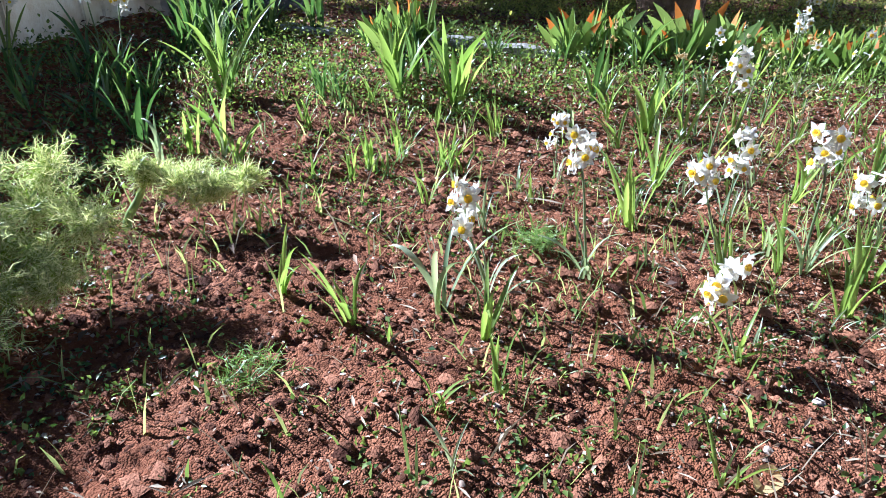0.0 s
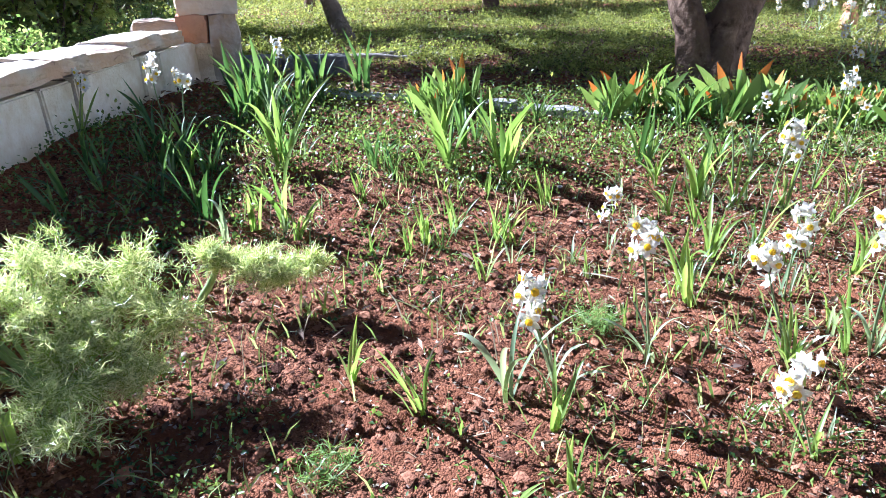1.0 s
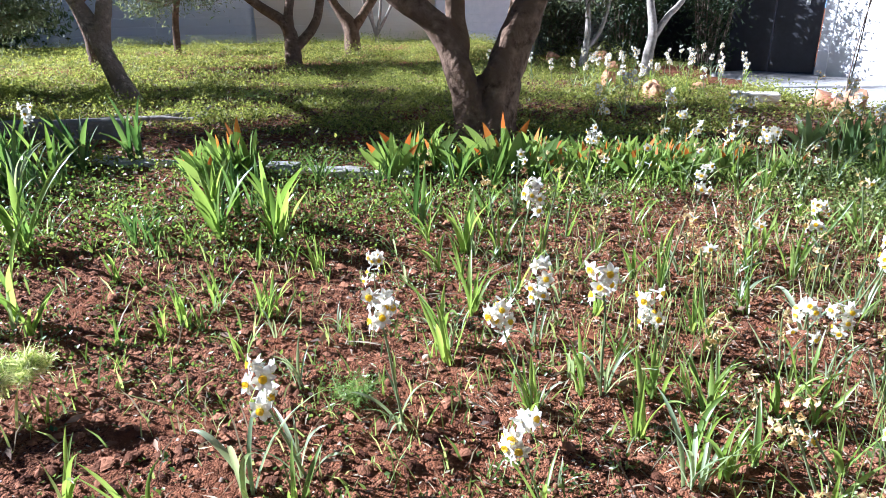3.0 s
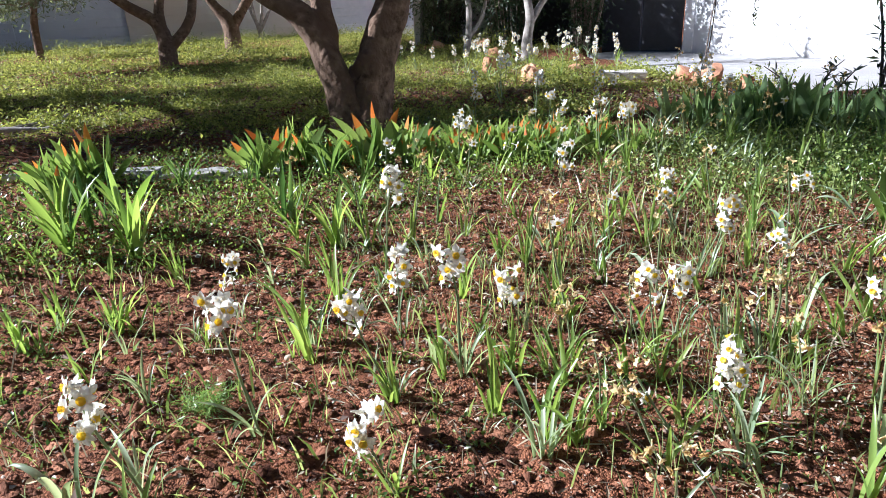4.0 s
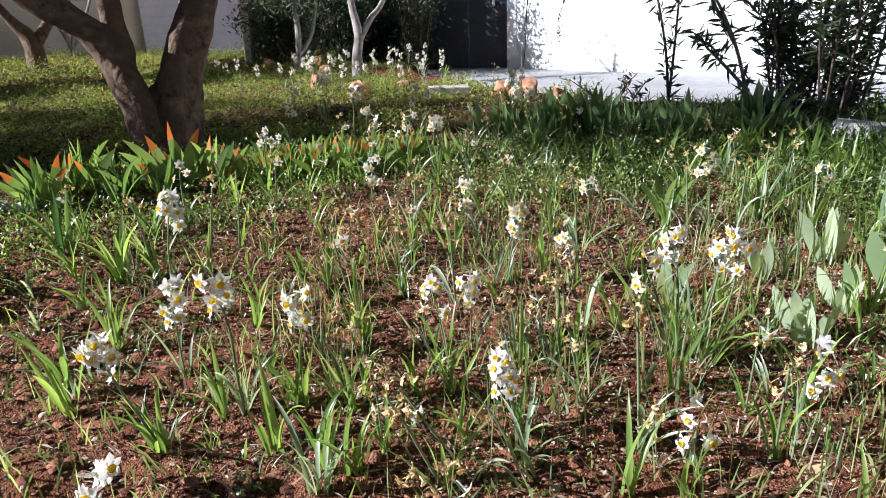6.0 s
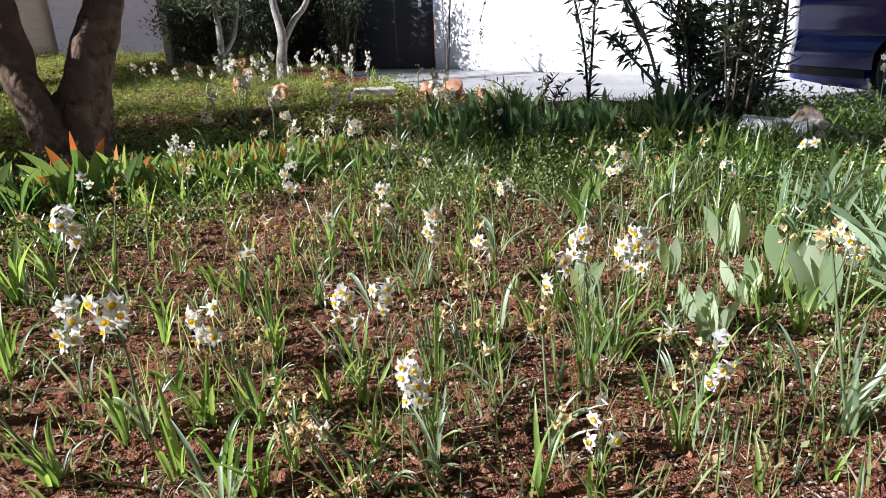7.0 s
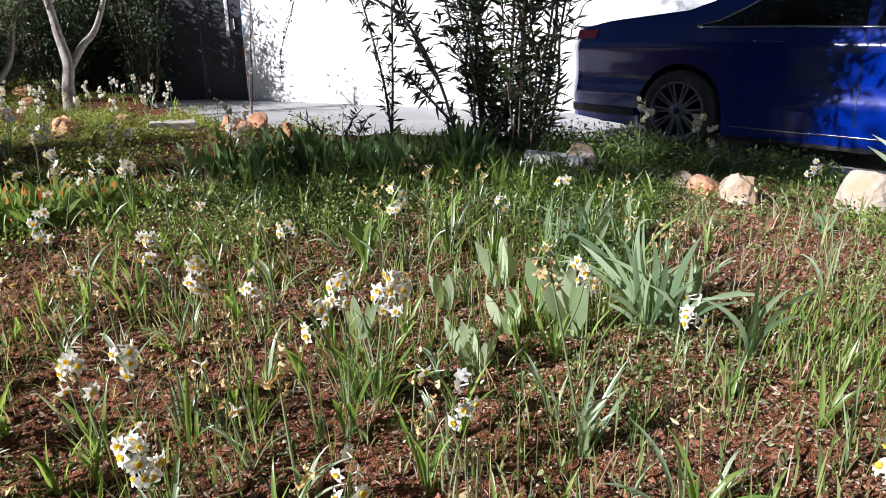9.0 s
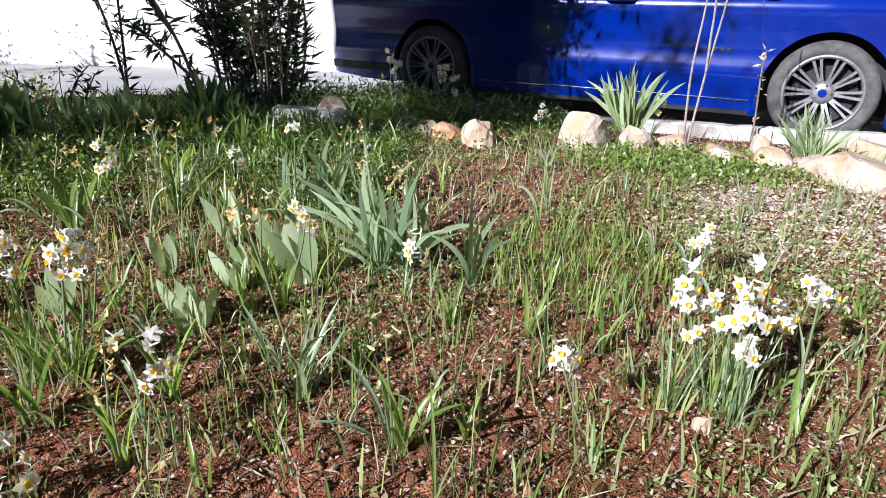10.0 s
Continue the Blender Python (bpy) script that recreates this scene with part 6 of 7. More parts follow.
B_1 = [
    (2.23, 2.62, 0.1, -0.01, 0.01), (2.35, 2.58, 0.11, -0.01, 0.01), (2.44, 2.55, 0.11, 0.0, -0.0), (2.02, 2.56, 0.13, 0.01, -0.01), (2.2, 2.5, 0.13, 0.01, -0.01), (2.3, 2.46, 0.13, 0.01, -0.01),
    (1.91, 2.56, 0.12, 0.01, -0.01), (2.07, 2.5, 0.13, 0.01, -0.01), (1.82, 2.66, 0.15, 0.02, -0.01), (2.46, 2.32, 0.13, 0.01, -0.0),
]
seed = 100
for t in (N_0, N_1, N_2, N_3):
    for row in t:
        seed += 1
        narcissus(*row, seed, full=row in N_0[:8] + N_0[9:12])
for t in (F_0, F_1):
    for row in t:
        seed += 1
        narcissus(*row, seed, faded=True)
for t in (L_0, L_1, L_2, L_3, L_4, L_5, L_6):
    for row in t:
        seed += 1
        leaf_tuft(*row, seed)
for k, row in enumerate(I_0 + I_1):
    seed += 1
    wide = row[2] < 0.2 and 1.9 < row[0] < 2.5 and row[1] < 1.1
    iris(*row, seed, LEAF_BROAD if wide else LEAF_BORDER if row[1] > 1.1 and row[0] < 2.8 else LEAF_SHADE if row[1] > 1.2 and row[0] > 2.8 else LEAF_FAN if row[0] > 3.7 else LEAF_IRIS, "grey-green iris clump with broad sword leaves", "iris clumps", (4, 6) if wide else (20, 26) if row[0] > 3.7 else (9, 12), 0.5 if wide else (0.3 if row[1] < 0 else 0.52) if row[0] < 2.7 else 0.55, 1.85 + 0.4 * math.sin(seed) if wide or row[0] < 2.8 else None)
for k in range(30):
    seed += 1
    r = random.Random(seed)
    u = r.random()
    iris(2.95 + 1.15 * u + r.uniform(-0.1, 0.1), 2.55 - 1.1 * u + r.uniform(-0.12, 0.12), r.uniform(0.17, 0.24), r.uniform(-0.03, 0.03), r.uniform(-0.03, 0.03), seed, LEAF_SHADE, "iris clump with broad sword leaves, half shade put into its dark green", "shaded irises", (6, 9), 0.6)
rb = random.Random(5)
rows = B_0 + B_1
rows = rows + [(x + rb.uniform(-0.07, 0.07), y + rb.uniform(-0.05, 0.12), h * rb.uniform(0.8, 1.15), lx, ly) for x, y, h, lx, ly in rows]
for row in rows:
    seed += 1
    row = (row[0], row[1], max(row[2], 0.15) * 0.95, row[3], row[4])
    iris(*row, seed, LEAF_BORDER[:6] + LEAF_TIPPED[:2 if seed % 3 == 0 else 1], "green iris fan along the lawn edge, some tips withered orange", "border irises", (8, 12), 0.8)
# the dense narcissus leaves by the pillar, shade put into their dark green
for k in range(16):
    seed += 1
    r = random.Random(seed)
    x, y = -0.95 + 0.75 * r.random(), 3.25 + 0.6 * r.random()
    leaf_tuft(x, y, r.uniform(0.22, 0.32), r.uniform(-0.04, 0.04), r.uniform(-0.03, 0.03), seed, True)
# tufts along the wall, their dark leaf colour deepening its shade
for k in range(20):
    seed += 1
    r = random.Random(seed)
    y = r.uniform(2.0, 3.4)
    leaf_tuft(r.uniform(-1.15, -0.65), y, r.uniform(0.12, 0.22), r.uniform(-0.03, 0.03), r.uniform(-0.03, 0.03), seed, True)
# the two full flowering clumps get many thin upright leaves
for cx, cy, size in ((1.72, 0.74, 0.05), (1.76, 0.67, 0.05), (1.80, 0.75, 0.05), (1.85, -0.545, 0.035), (1.86, -0.63, 0.04), (1.90, -0.68, 0.04), (1.95, -0.60, 0.04)):
    for k in range(1 if cy > 0 else 2):
        seed += 1
        r = random.Random(seed)
        root = new("narcissus_leaves")
        root.location = (cx + r.uniform(-size, size), cy + r.uniform(-size, size), gz(cx, cy))
        add_leaves(root, LEAF_THIN, 11, 0.215, 0.42, r)
        tagged(root, "dense tuft of thin upright narcissus leaves", "plant", "narcissus leaf tufts")
# single thin shoots over the gravelly right of the bed
for k in range(150):
    seed += 1
    r = random.Random(seed)
    x, y = r.uniform(1.35, 3.1), r.uniform(-1.4, 1.0)
    if y < 0.45 - 0.75 * (x - 0.75) or math.hypot(x - 1.88, y + 0.62) < 0.12:
        continue
    root = new("bulb_shoots")
    root.location = (x, y, gz(x, y))
    add_leaves(root, LEAF_THIN + LEAF_GREY[:1], r.randint(3, 5), r.uniform(0.08, 0.24), 0.28, r)
    tagged(root, "thin grey-green bulb shoots in dry gravelly earth", "plant", "bulb shoots")
# more narcissi, fresh and fading, filling the middle of the bed
taken = [(q[0], q[1]) for t in (N_0, N_1, N_2, N_3, F_0, F_1) for q in t]
for k in range(230):
    seed += 1
    r = random.Random(seed)
    x, y = r.uniform(0.75, 3.2), r.uniform(0.1, 2.7)
    if y < 0.9 - 0.6 * (x - 0.8) or min(math.hypot(x - p, y - q) for p, q in taken) < 0.10:
        continue
    taken.append((x, y))
    u = r.random()
    if u < 0.06:
        narcissus(x, y, r.uniform(0.15, 0.27), r.uniform(-0.05, 0.05), r.uniform(-0.05, 0.05), seed, rich=False)
    elif u < 0.36:
        narcissus(x, y, r.uniform(0.16, 0.29), r.uniform(-0.06, 0.06), r.uniform(-0.06, 0.06), seed, faded=True)
    else:
        leaf_tuft(x, y, r.uniform(0.09, 0.19), r.uniform(-0.04, 0.04), r.uniform(-0.04, 0.04), seed)
# small bright shoots dotted over the bare middle
for k in range(90):
    seed += 1
    r = random.Random(seed)
    x, y = r.uniform(-0.45, 1.7), r.uniform(0.85, 2.35)
    if y < 0.95 - 0.5 * (x - 0.6):
        continue
    root = new("bulb_shoots")
    root.location = (x, y, gz(x, y))
    add_leaves(root, LEAF_GREEN if r.random() < 0.7 else LEAF_GREY, r.randint(2, 4), r.uniform(0.04, 0.09), 0.5, r)
    tagged(root, "small bright green bulb shoots in red earth", "plant", "bulb shoots")
# slighter tufts over the left of the bed
for k in range(46):
    seed += 1
    r = random.Random(seed)
    x, y = r.uniform(-0.6, 1.3), r.uniform(1.5, 2.6)
    leaf_tuft(x, y, r.uniform(0.05, 0.11), r.uniform(-0.02, 0.02), r.uniform(-0.02, 0.02), seed)
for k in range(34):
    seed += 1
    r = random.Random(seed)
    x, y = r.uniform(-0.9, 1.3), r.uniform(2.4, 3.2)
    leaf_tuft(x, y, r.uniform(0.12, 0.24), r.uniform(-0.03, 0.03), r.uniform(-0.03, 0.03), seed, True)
# far narcissi in the lawn by the pale tree
for k in range(42):
    seed += 1
    r = random.Random(seed)
    x, y = r.uniform(3.4, 6.2), r.uniform(4.4, 8.2)
    if x > edge_x(y) - 0.2 or math.hypot(x - 5.05, y - 6.8) < 0.2:
        continue
    narcissus(x, y, r.uniform(0.2, 0.32), r.uniform(-0.04, 0.04), r.uniform(-0.04, 0.04), seed, leaves=4)
for k in range(16):
    seed += 1
    r = random.Random(seed)
    x, y = r.uniform(2.6, 4.2), r.uniform(2.2, 4.2)
    narcissus(x, y, r.uniform(0.2, 0.3), r.uniform(-0.04, 0.04), r.uniform(-0.04, 0.04), seed, faded=r.random() < 0.3, leaves=4)
for k in range(100):
    seed += 1
    r = random.Random(seed)
    x, y = r.uniform(2.6, 4.3), r.uniform(0.35, 2.5)
    if math.hypot(x - 4.5, y - 1.62) > 0.3:
        leaf_tuft(x, y, r.uniform(0.10, 0.2), r.uniform(-0.03, 0.03), r.uniform(-0.03, 0.03), seed)

# ---- fennel ----
fennel = new("fennel_plant")
tagged(fennel, "feathery pale green fennel plant, sun glints put into its frond colour", "plant")
fennel.location = (-0.785, 1.287, gz(-0.785, 1.287))
PLUMES = [(-0.07, 0.07, 0.21, 0.08), (-0.19, 0.07, 0.20, 0.06), (0.03, 0.11, 0.23, 0.06), (-0.04, 0.13, 0.24, 0.05), (-0.15, 0.11, 0.22, 0.06), (0.07, 0.03, 0.17, 0.05), (0.0, 0.01, 0.19, 0.05), (-0.09, -0.01, 0.21, 0.05), (0.17, 0.13, 0.23, 0.04), (0.21, 0.07, 0.16, 0.05), (0.13, 0.09, 0.16, 0.05), (0.25, 0.03, 0.15, 0.03),
          # the last ones, far left, lie out of view and only deepen the shade
          (0.10, -0.02, 0.12, 0.05), (0.17, -0.02, 0.11, 0.05), (0.05, -0.03, 0.13, 0.04), (0.13, -0.07, 0.08, 0.04), (0.20, -0.04, 0.07, 0.04), (0.08, -0.13, 0.10, 0.04), (0.08, -0.17, 0.07, 0.04), (0.13, -0.21, 0.07, 0.03), (-0.18, 0.01, 0.25, 0.06), (-0.28, 0.01, 0.24, 0.07), (-0.33, -0.04, 0.25, 0.07), (-0.24, -0.10, 0.27, 0.07)]


def threads(pos, dirs, length, width):
    """Fine curling threads, each a ribbon of two pieces."""
    P, D = np.array(pos), np.array(dirs)
    n = len(P)
    D /= np.linalg.norm(D, axis=1, keepdims=True)
    turn = np.cross(D, rand_dirs(n)) * rng.uniform(0.5, 1.9, n)[:, None]
    S = np.cross(D, rand_dirs(n))
    S /= np.linalg.norm(S, axis=1, keepdims=True) + 1e-9
    S *= width[:, None] * 0.5
    L = length[:, None]
    M1 = P + D * L * 0.5
    T = M1 + (D + turn) * L * 0.5
    V = np.stack([P - S, P + S, M1 + S, M1 - S, T], 1).reshape(-1, 3)
    i = np.arange(n) * 5
    return V, np.concatenate([np.stack([i, i + 1, i + 2], 1), np.stack([i, i + 2, i + 3], 1), np.stack([i + 3, i + 2, i + 4], 1)])


def feather(name, parent, plumes, per, stem_from, flat=0.6, thick=0.006, rays=9, frond=None):
    pos, dirs, st = [], [], []
    for x, y, z, s in plumes:
        c = np.array((x, y, z))
        b = np.array(stem_from)
        st.append(tube_arrays([tuple(b), tuple(b * 0.55 + c * 0.45 + np.array((0, 0, 0.012))), tuple(c)], [thick, thick * 0.7, 0.0015], 6, 5))
        # fronds split into rays, and those again into tufts of threads
        for _ in range(rays):
            e = c + rng.normal(size=3) * s * np.array((1, 1, flat))
            m = c + (e - c) * 0.4 + rng.normal(size=3) * 0.006
            st.append(tube_arrays([tuple(c), tuple(m), tuple(e)], [0.0014, 0.0010, 0.0006], 3, 3))
            dd = (e - c) / (np.linalg.norm(e - c) + 1e-6) + np.array((0, 0, 0.25))
            for q in range(per // rays):
                u = rng.random() ** 0.6
                p = c + (e - c) * u + rng.normal(size=3) * 0.006
                pos.append(p)
                dirs.append(dd * 0.5 + rng.normal(size=3) * 0.6)
    v, f = merge(st)
    link_mesh("stem", v, f, M_FENNEL_STEM, parent, smooth=True)
    n = len(pos)
    V, F3 = threads(pos, dirs, 0.010 + 0.026 * rng.random(n) ** 1.6, 0.0012 + 0.0009 * rng.random(n))
    V[:, 2] = np.maximum(V[:, 2], 0.004)
    o = new("fronds", fast_mesh("fronds", V, F3, frond or M_FENNEL_GLINT))
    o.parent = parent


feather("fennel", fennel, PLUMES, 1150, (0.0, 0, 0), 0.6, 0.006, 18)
# second fennel stands out of view, added to cast shade on the bed
fennel = new("fennel_plant")
tagged(fennel, "unseen feathery green fennel plant added beside the garden wall to shade the bed", "plant")
fennel.location = (-1.11, 1.12, gz(-1.11, 1.12))
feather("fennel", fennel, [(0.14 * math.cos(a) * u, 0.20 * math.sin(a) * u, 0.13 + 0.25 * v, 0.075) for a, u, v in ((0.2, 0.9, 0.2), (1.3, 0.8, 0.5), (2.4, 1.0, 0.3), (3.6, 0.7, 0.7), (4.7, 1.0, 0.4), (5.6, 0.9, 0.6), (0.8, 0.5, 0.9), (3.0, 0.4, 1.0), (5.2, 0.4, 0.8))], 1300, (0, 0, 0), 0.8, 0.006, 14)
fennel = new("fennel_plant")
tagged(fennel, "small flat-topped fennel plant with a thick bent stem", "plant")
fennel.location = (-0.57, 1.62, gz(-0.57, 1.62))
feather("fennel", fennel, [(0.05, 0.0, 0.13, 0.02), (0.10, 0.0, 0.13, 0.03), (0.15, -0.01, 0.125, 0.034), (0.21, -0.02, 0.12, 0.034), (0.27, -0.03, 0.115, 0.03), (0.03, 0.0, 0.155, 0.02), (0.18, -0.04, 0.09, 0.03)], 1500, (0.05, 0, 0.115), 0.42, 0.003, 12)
v, f = tube_arrays([(-0.02, 0, -0.01), (-0.005, 0, 0.03), (0.02, 0, 0.065), (0.04, 0, 0.10), (0.05, 0, 0.12)], [0.011, 0.010, 0.009, 0.008, 0.004], 8, 5)
link_mesh("stalk", v, f, M_FENNEL_STEM, fennel, "thick pale green bent stalk", smooth=True)
for cx, cy in ((0.36, 1.42), (0.56, 5.9), (-0.22, 1.02)):
    tuft = new("fennel_plant")
    tagged(tuft, "small ferny seedling tuft close to the ground", "plant")
    tuft.location = (cx, cy, gz(cx, cy))
    k = 3.0 if cy > 4 else 1.0
    feather("fennel", tuft, [(0.035 * k * math.cos(a), 0.035 * k * math.sin(a), 0.03 * k, 0.022 * k) for a in (0, 1.3, 2.6, 3.9, 5.2)], 110 if cx > 0 else 56, (0, 0, 0), 0.6, 0.002, 6, M_FERN)

# ---- ground cover and litter ----
def scatter(n, x0, x1, y0, y1, keep=None):
    x, y = rng.uniform(x0, x1, n), rng.uniform(y0, y1, n)
    m = x < edge_x(y) - 0.06
    if keep is not None:
        m &= rng.random(n) < keep(x, y)
    return x[m], y[m]


def patch(x, y, s, lo, hi, ph=0.0):
    v = 0.5 + 0.25 * (np.sin(x * s + ph + 1.7 * np.sin(y * s * 0.7)) + np.sin(y * s * 1.1 + ph * 2 + 1.3 * np.sin(x * s * 0.8)))
    return smoothstep(lo, hi, v)


def blades(name, label, x, y, height, width, material, lean=0.35):
    n = len(x)
    z = ground_h(x, y)
    a = rng.uniform(0, 2 * math.pi, n)
    s = np.stack([np.cos(a), np.sin(a), np.zeros(n)], 1) * (width * 0.5)[:, None]
    d = np.stack([rng.normal(size=n) * lean, rng.normal(size=n) * lean, np.ones(n)], 1)
    b = np.stack([x, y, z - 0.004], 1)
    m = b + d * (height * 0.55)[:, None]
    t = b + d * height[:, None] + np.stack([d[:, 0], d[:, 1], -0.3 * np.abs(d[:, 0])], 1) * (height * 0.35)[:, None]
    V = np.stack([b - s * 0.8, b + s * 0.8, m + s, m - s, t], 1).reshape(-1, 3)
    i = np.arange(n) * 5
    F3 = np.concatenate([np.stack([i, i + 1, i + 2], 1), np.stack([i, i + 2, i + 3], 1), np.stack([i + 3, i + 2, i + 4], 1)])
    return tagged(new(name, fast_mesh(name, V, F3, material)), label, "grass", kind="stuff")


def weeds(name, label, x, y, tall, leaf, wide, material, per=7, spread=0.03):
    n = len(x)
    X, Y = np.repeat(x, per) + rng.normal(size=n * per) * spread, np.repeat(y, per) + rng.normal(size=n * per) * spread
    Z = ground_h(X, Y) + rng.random(n * per) ** 1.3 * np.repeat(tall, per)
    d = rand_dirs(n * per, 0.25)
    k = np.repeat(leaf, per) * (0.6 + 0.8 * rng.random(n * per))
    V, F3 = leaf_cloud(np.stack([X, Y, Z], 1), d, rand_dirs(n * per, 1.6), k, k * wide)
    return tagged(new(name, fast_mesh(name, V, F3, material)), label, "weeds", kind="stuff")


# thin seedlings over the bed, thicker to the right
x, y = scatter(9000, -1.1, 4.3, 0.2, 3.2, lambda x, y: 0.25 + 0.75 * patch(x, y, 5.0, 0.35, 0.7))
blades("seedling_grass", "thin upright green seedlings scattered over the earth", x, y, rng.uniform(0.015, 0.085, len(x)), rng.uniform(0.0025, 0.0065, len(x)), M_BLADE)
x, y = scatter(17000, 1.0, 4.2, -1.8, 2.0, lambda x, y: (0.12 + 0.88 * patch(x, y, 4.0, 0.35, 0.75, 2)) * smoothstep(0.9, 2.6, x - 0.4 * y) * (1 - 0.7 * smoothstep(2.6, 3.2, x)))
blades("seedling_grass", "sparse yellow-green grass seedlings on dry earth", x, y, 0.02 + 0.11 * rng.random(len(x)) ** 1.8, rng.uniform(0.003, 0.007, len(x)), M_BLADE, 0.12)
x, y = scatter(5500, -0.9, 4.2, -1.5, 2.8, lambda x, y: (0.2 + 0.8 * smoothstep(0.6, 2.0, x)) * (1 - 0.9 * smoothstep(0.3, 0.7, y) * smoothstep(2.4, 2.8, x)))
blades("dry_blades", "thin bleached dead blades standing in the earth", x, y, 0.02 + 0.11 * rng.random(len(x)) ** 1.5, rng.uniform(0.0018, 0.005, len(x)), M_STRAW, 0.4)
x, y = scatter(3000, 2.6, 4.7, 0.5, 3.1, lambda x, y: smoothstep(0.4, 1.1, y + 0.5 * (x - 3.2)) * (0.3 + 0.7 * patch(x, y, 3.5, 0.3, 0.65)))
blades("rank_grass", "rank dark green grass and weed blades around the oleander", x, y, rng.uniform(0.05, 0.17, len(x)) * (0.35 + 0.65 * smoothstep(3.0, 3.7, x)), rng.uniform(0.005, 0.011, len(x)), M_WEED, 0.3)
x, y = scatter(2600, 2.6, 4.3, 0.35, 1.7, lambda x, y: 0.35 + 0.65 * patch(x, y, 4.0, 0.3, 0.6, 6))
weeds("green_mound", "dense dark green weeds between the irises", x, y, rng.uniform(0.02, 0.12, len(x)), np.full(len(x), 0.018), 0.55, M_WEED, 9, 0.035)
x, y = scatter(2300, 0.9, 2.6, -0.4, 1.7, lambda x, y: smoothstep(0.75, 1.15, x + 0.75 * y) * patch(x, y, 9.0, 0.45, 0.72, 9))
blades("bulb_stems", "thin upright yellow-green stems crowding the middle of the bed", x, y, 0.05 + 0.16 * rng.random(len(x)) ** 1.3, rng.uniform(0.0022, 0.0038, len(x)), M_BLADE, 0.13)
# low leafy weeds
x, y = scatter(3300, -1.4, 2.7, 1.7, 3.6, lambda x, y: np.maximum(smoothstep(2.2, 2.7, y + 0.12 * x), smoothstep(-0.6, -0.9, x) * smoothstep(-1.28, -1.1, x)) * (0.25 + 0.75 * patch(x, y, 4.5, 0.3, 0.6)))
x2, y2 = scatter(900, -1.35, -0.55, 1.35, 2.9, lambda x, y: 0.4 + 0.6 * patch(x, y, 7.0, 0.3, 0.6, 2))
weeds("wall_weeds", "low dark weeds in the shade of the garden wall", x2, y2, rng.uniform(0.01, 0.06, len(x2)), np.full(len(x2), 0.014), 0.6, M_WEED, 7, 0.03)
weeds("clover_patch", "low round-leaved green weeds covering the bed's edge", x, y, rng.uniform(0.02, 0.11, len(x)), np.full(len(x), 0.016), 0.7, M_WEED, 7, 0.035)
x, y = scatter(3000, -0.6, 2.7, 2.2, 3.5, lambda x, y: smoothstep(2.1, 2.7, y + 0.12 * x) * (0.2 + 0.8 * patch(x, y, 6.0, 0.3, 0.6, 5)))
weeds("clover_patch", "sunlit yellow-green weeds at the back of the bed", x, y, rng.uniform(0.02, 0.10, len(x)), np.full(len(x), 0.014), 0.65, M_CLOVER, 7, 0.03)
x, y = scatter(4200, 2.0, 4.2, 1.1, 2.9, lambda x, y: smoothstep(0.95, 0.3, np.hypot((x - 2.85) / 1.0, (y - 1.85) / 0.7)))
weeds("green_mound", "low mound of small-leaved green weeds", x, y, rng.uniform(0.03, 0.14, len(x)), np.full(len(x), 0.016), 0.6, M_MOUND, 12, 0.04)
x, y = scatter(900, 3.1, 4.1, -1.6, -0.1, lambda x, y: smoothstep(0.75, 0.3, np.hypot((x - 3.6) / 0.6, (y + 0.85) / 0.9)))
weeds("clover_patch", "bright green clover in front of the pale rocks", x, y, rng.uniform(0.02, 0.07, len(x)), np.full(len(x), 0.02), 0.8, M_CLOVER, 10, 0.035)
x, y = scatter(2000, 3.7, 4.9, -0.6, 2.4)
weeds("kerb_weeds", "dark green weeds along the kerb and under the oleander", x, y, rng.uniform(0.02, 0.09, len(x)), np.full(len(x), 0.022), 0.5, M_WEED, 6, 0.04)
x, y = scatter(1500, 4.4, 5.1, -0.3, 1.6)
weeds("kerb_weeds", "taller dark green weeds against the kerb", x, y, rng.uniform(0.05, 0.2, len(x)), np.full(len(x), 0.03), 0.45, M_WEED, 6, 0.04)
x, y = scatter(8500, -1.1, 4.0, 0.1, 2.6, lambda x, y: 0.15 + patch(x, y, 6.0, 0.4, 0.75, 1))
weeds("bed_weeds", "tiny green weeds dotted over the red earth", x, y, rng.uniform(0.008, 0.035, len(x)), np.full(len(x), 0.012), 0.6, M_WEED, 6, 0.014)
x, y = scatter(10500, 1.2, 3.7, -1.7, 0.5, lambda x, y: smoothstep(1.4, 2.4, x - 0.5 * y) * (0.2 + 0.8 * patch(x, y, 4.5, 0.35, 0.7, 3)))
weeds("ground_cover", "low yellow-green weeds creeping over the dry gravelly earth", x, y, rng.uniform(0.006, 0.04, len(x)), rng.uniform(0.008, 0.018, len(x)), 0.55, M_BLADE, 5, 0.016)
# lawn
x, y = scatter(60000, -2.6, 5.2, 3.25, 8.5, lambda x, y: smoothstep(3.1, 3.8, y + 0.32 * (x - 0.5)) * (0.16 + 0.84 * patch(x, y, 2.2, 0.15, 0.55, 4) * (0.15 + 0.85 * patch(x, y, 6.5, 0.32, 0.58, 7))) * np.where((np.abs(y - 4.4) < 0.5) & (x < 0.8), 0.4, 1.0))
weeds("lawn_weeds", "rough sunlit lawn of yellow-green weeds", x, y, rng.uniform(0.015, 0.13, len(x)) * (0.2 + 1.2 * patch(x, y, 7.0, 0.35, 0.7)), rng.uniform(0.010, 0.026, len(x)), 0.6, M_LAWN, 8, 0.035)
x, y = scatter(34000, -7.0, 8.0, 8.0, 18.5, lambda x, y: 0.3 + 0.7 * patch(x, y, 1.4, 0.2, 0.5, 4))
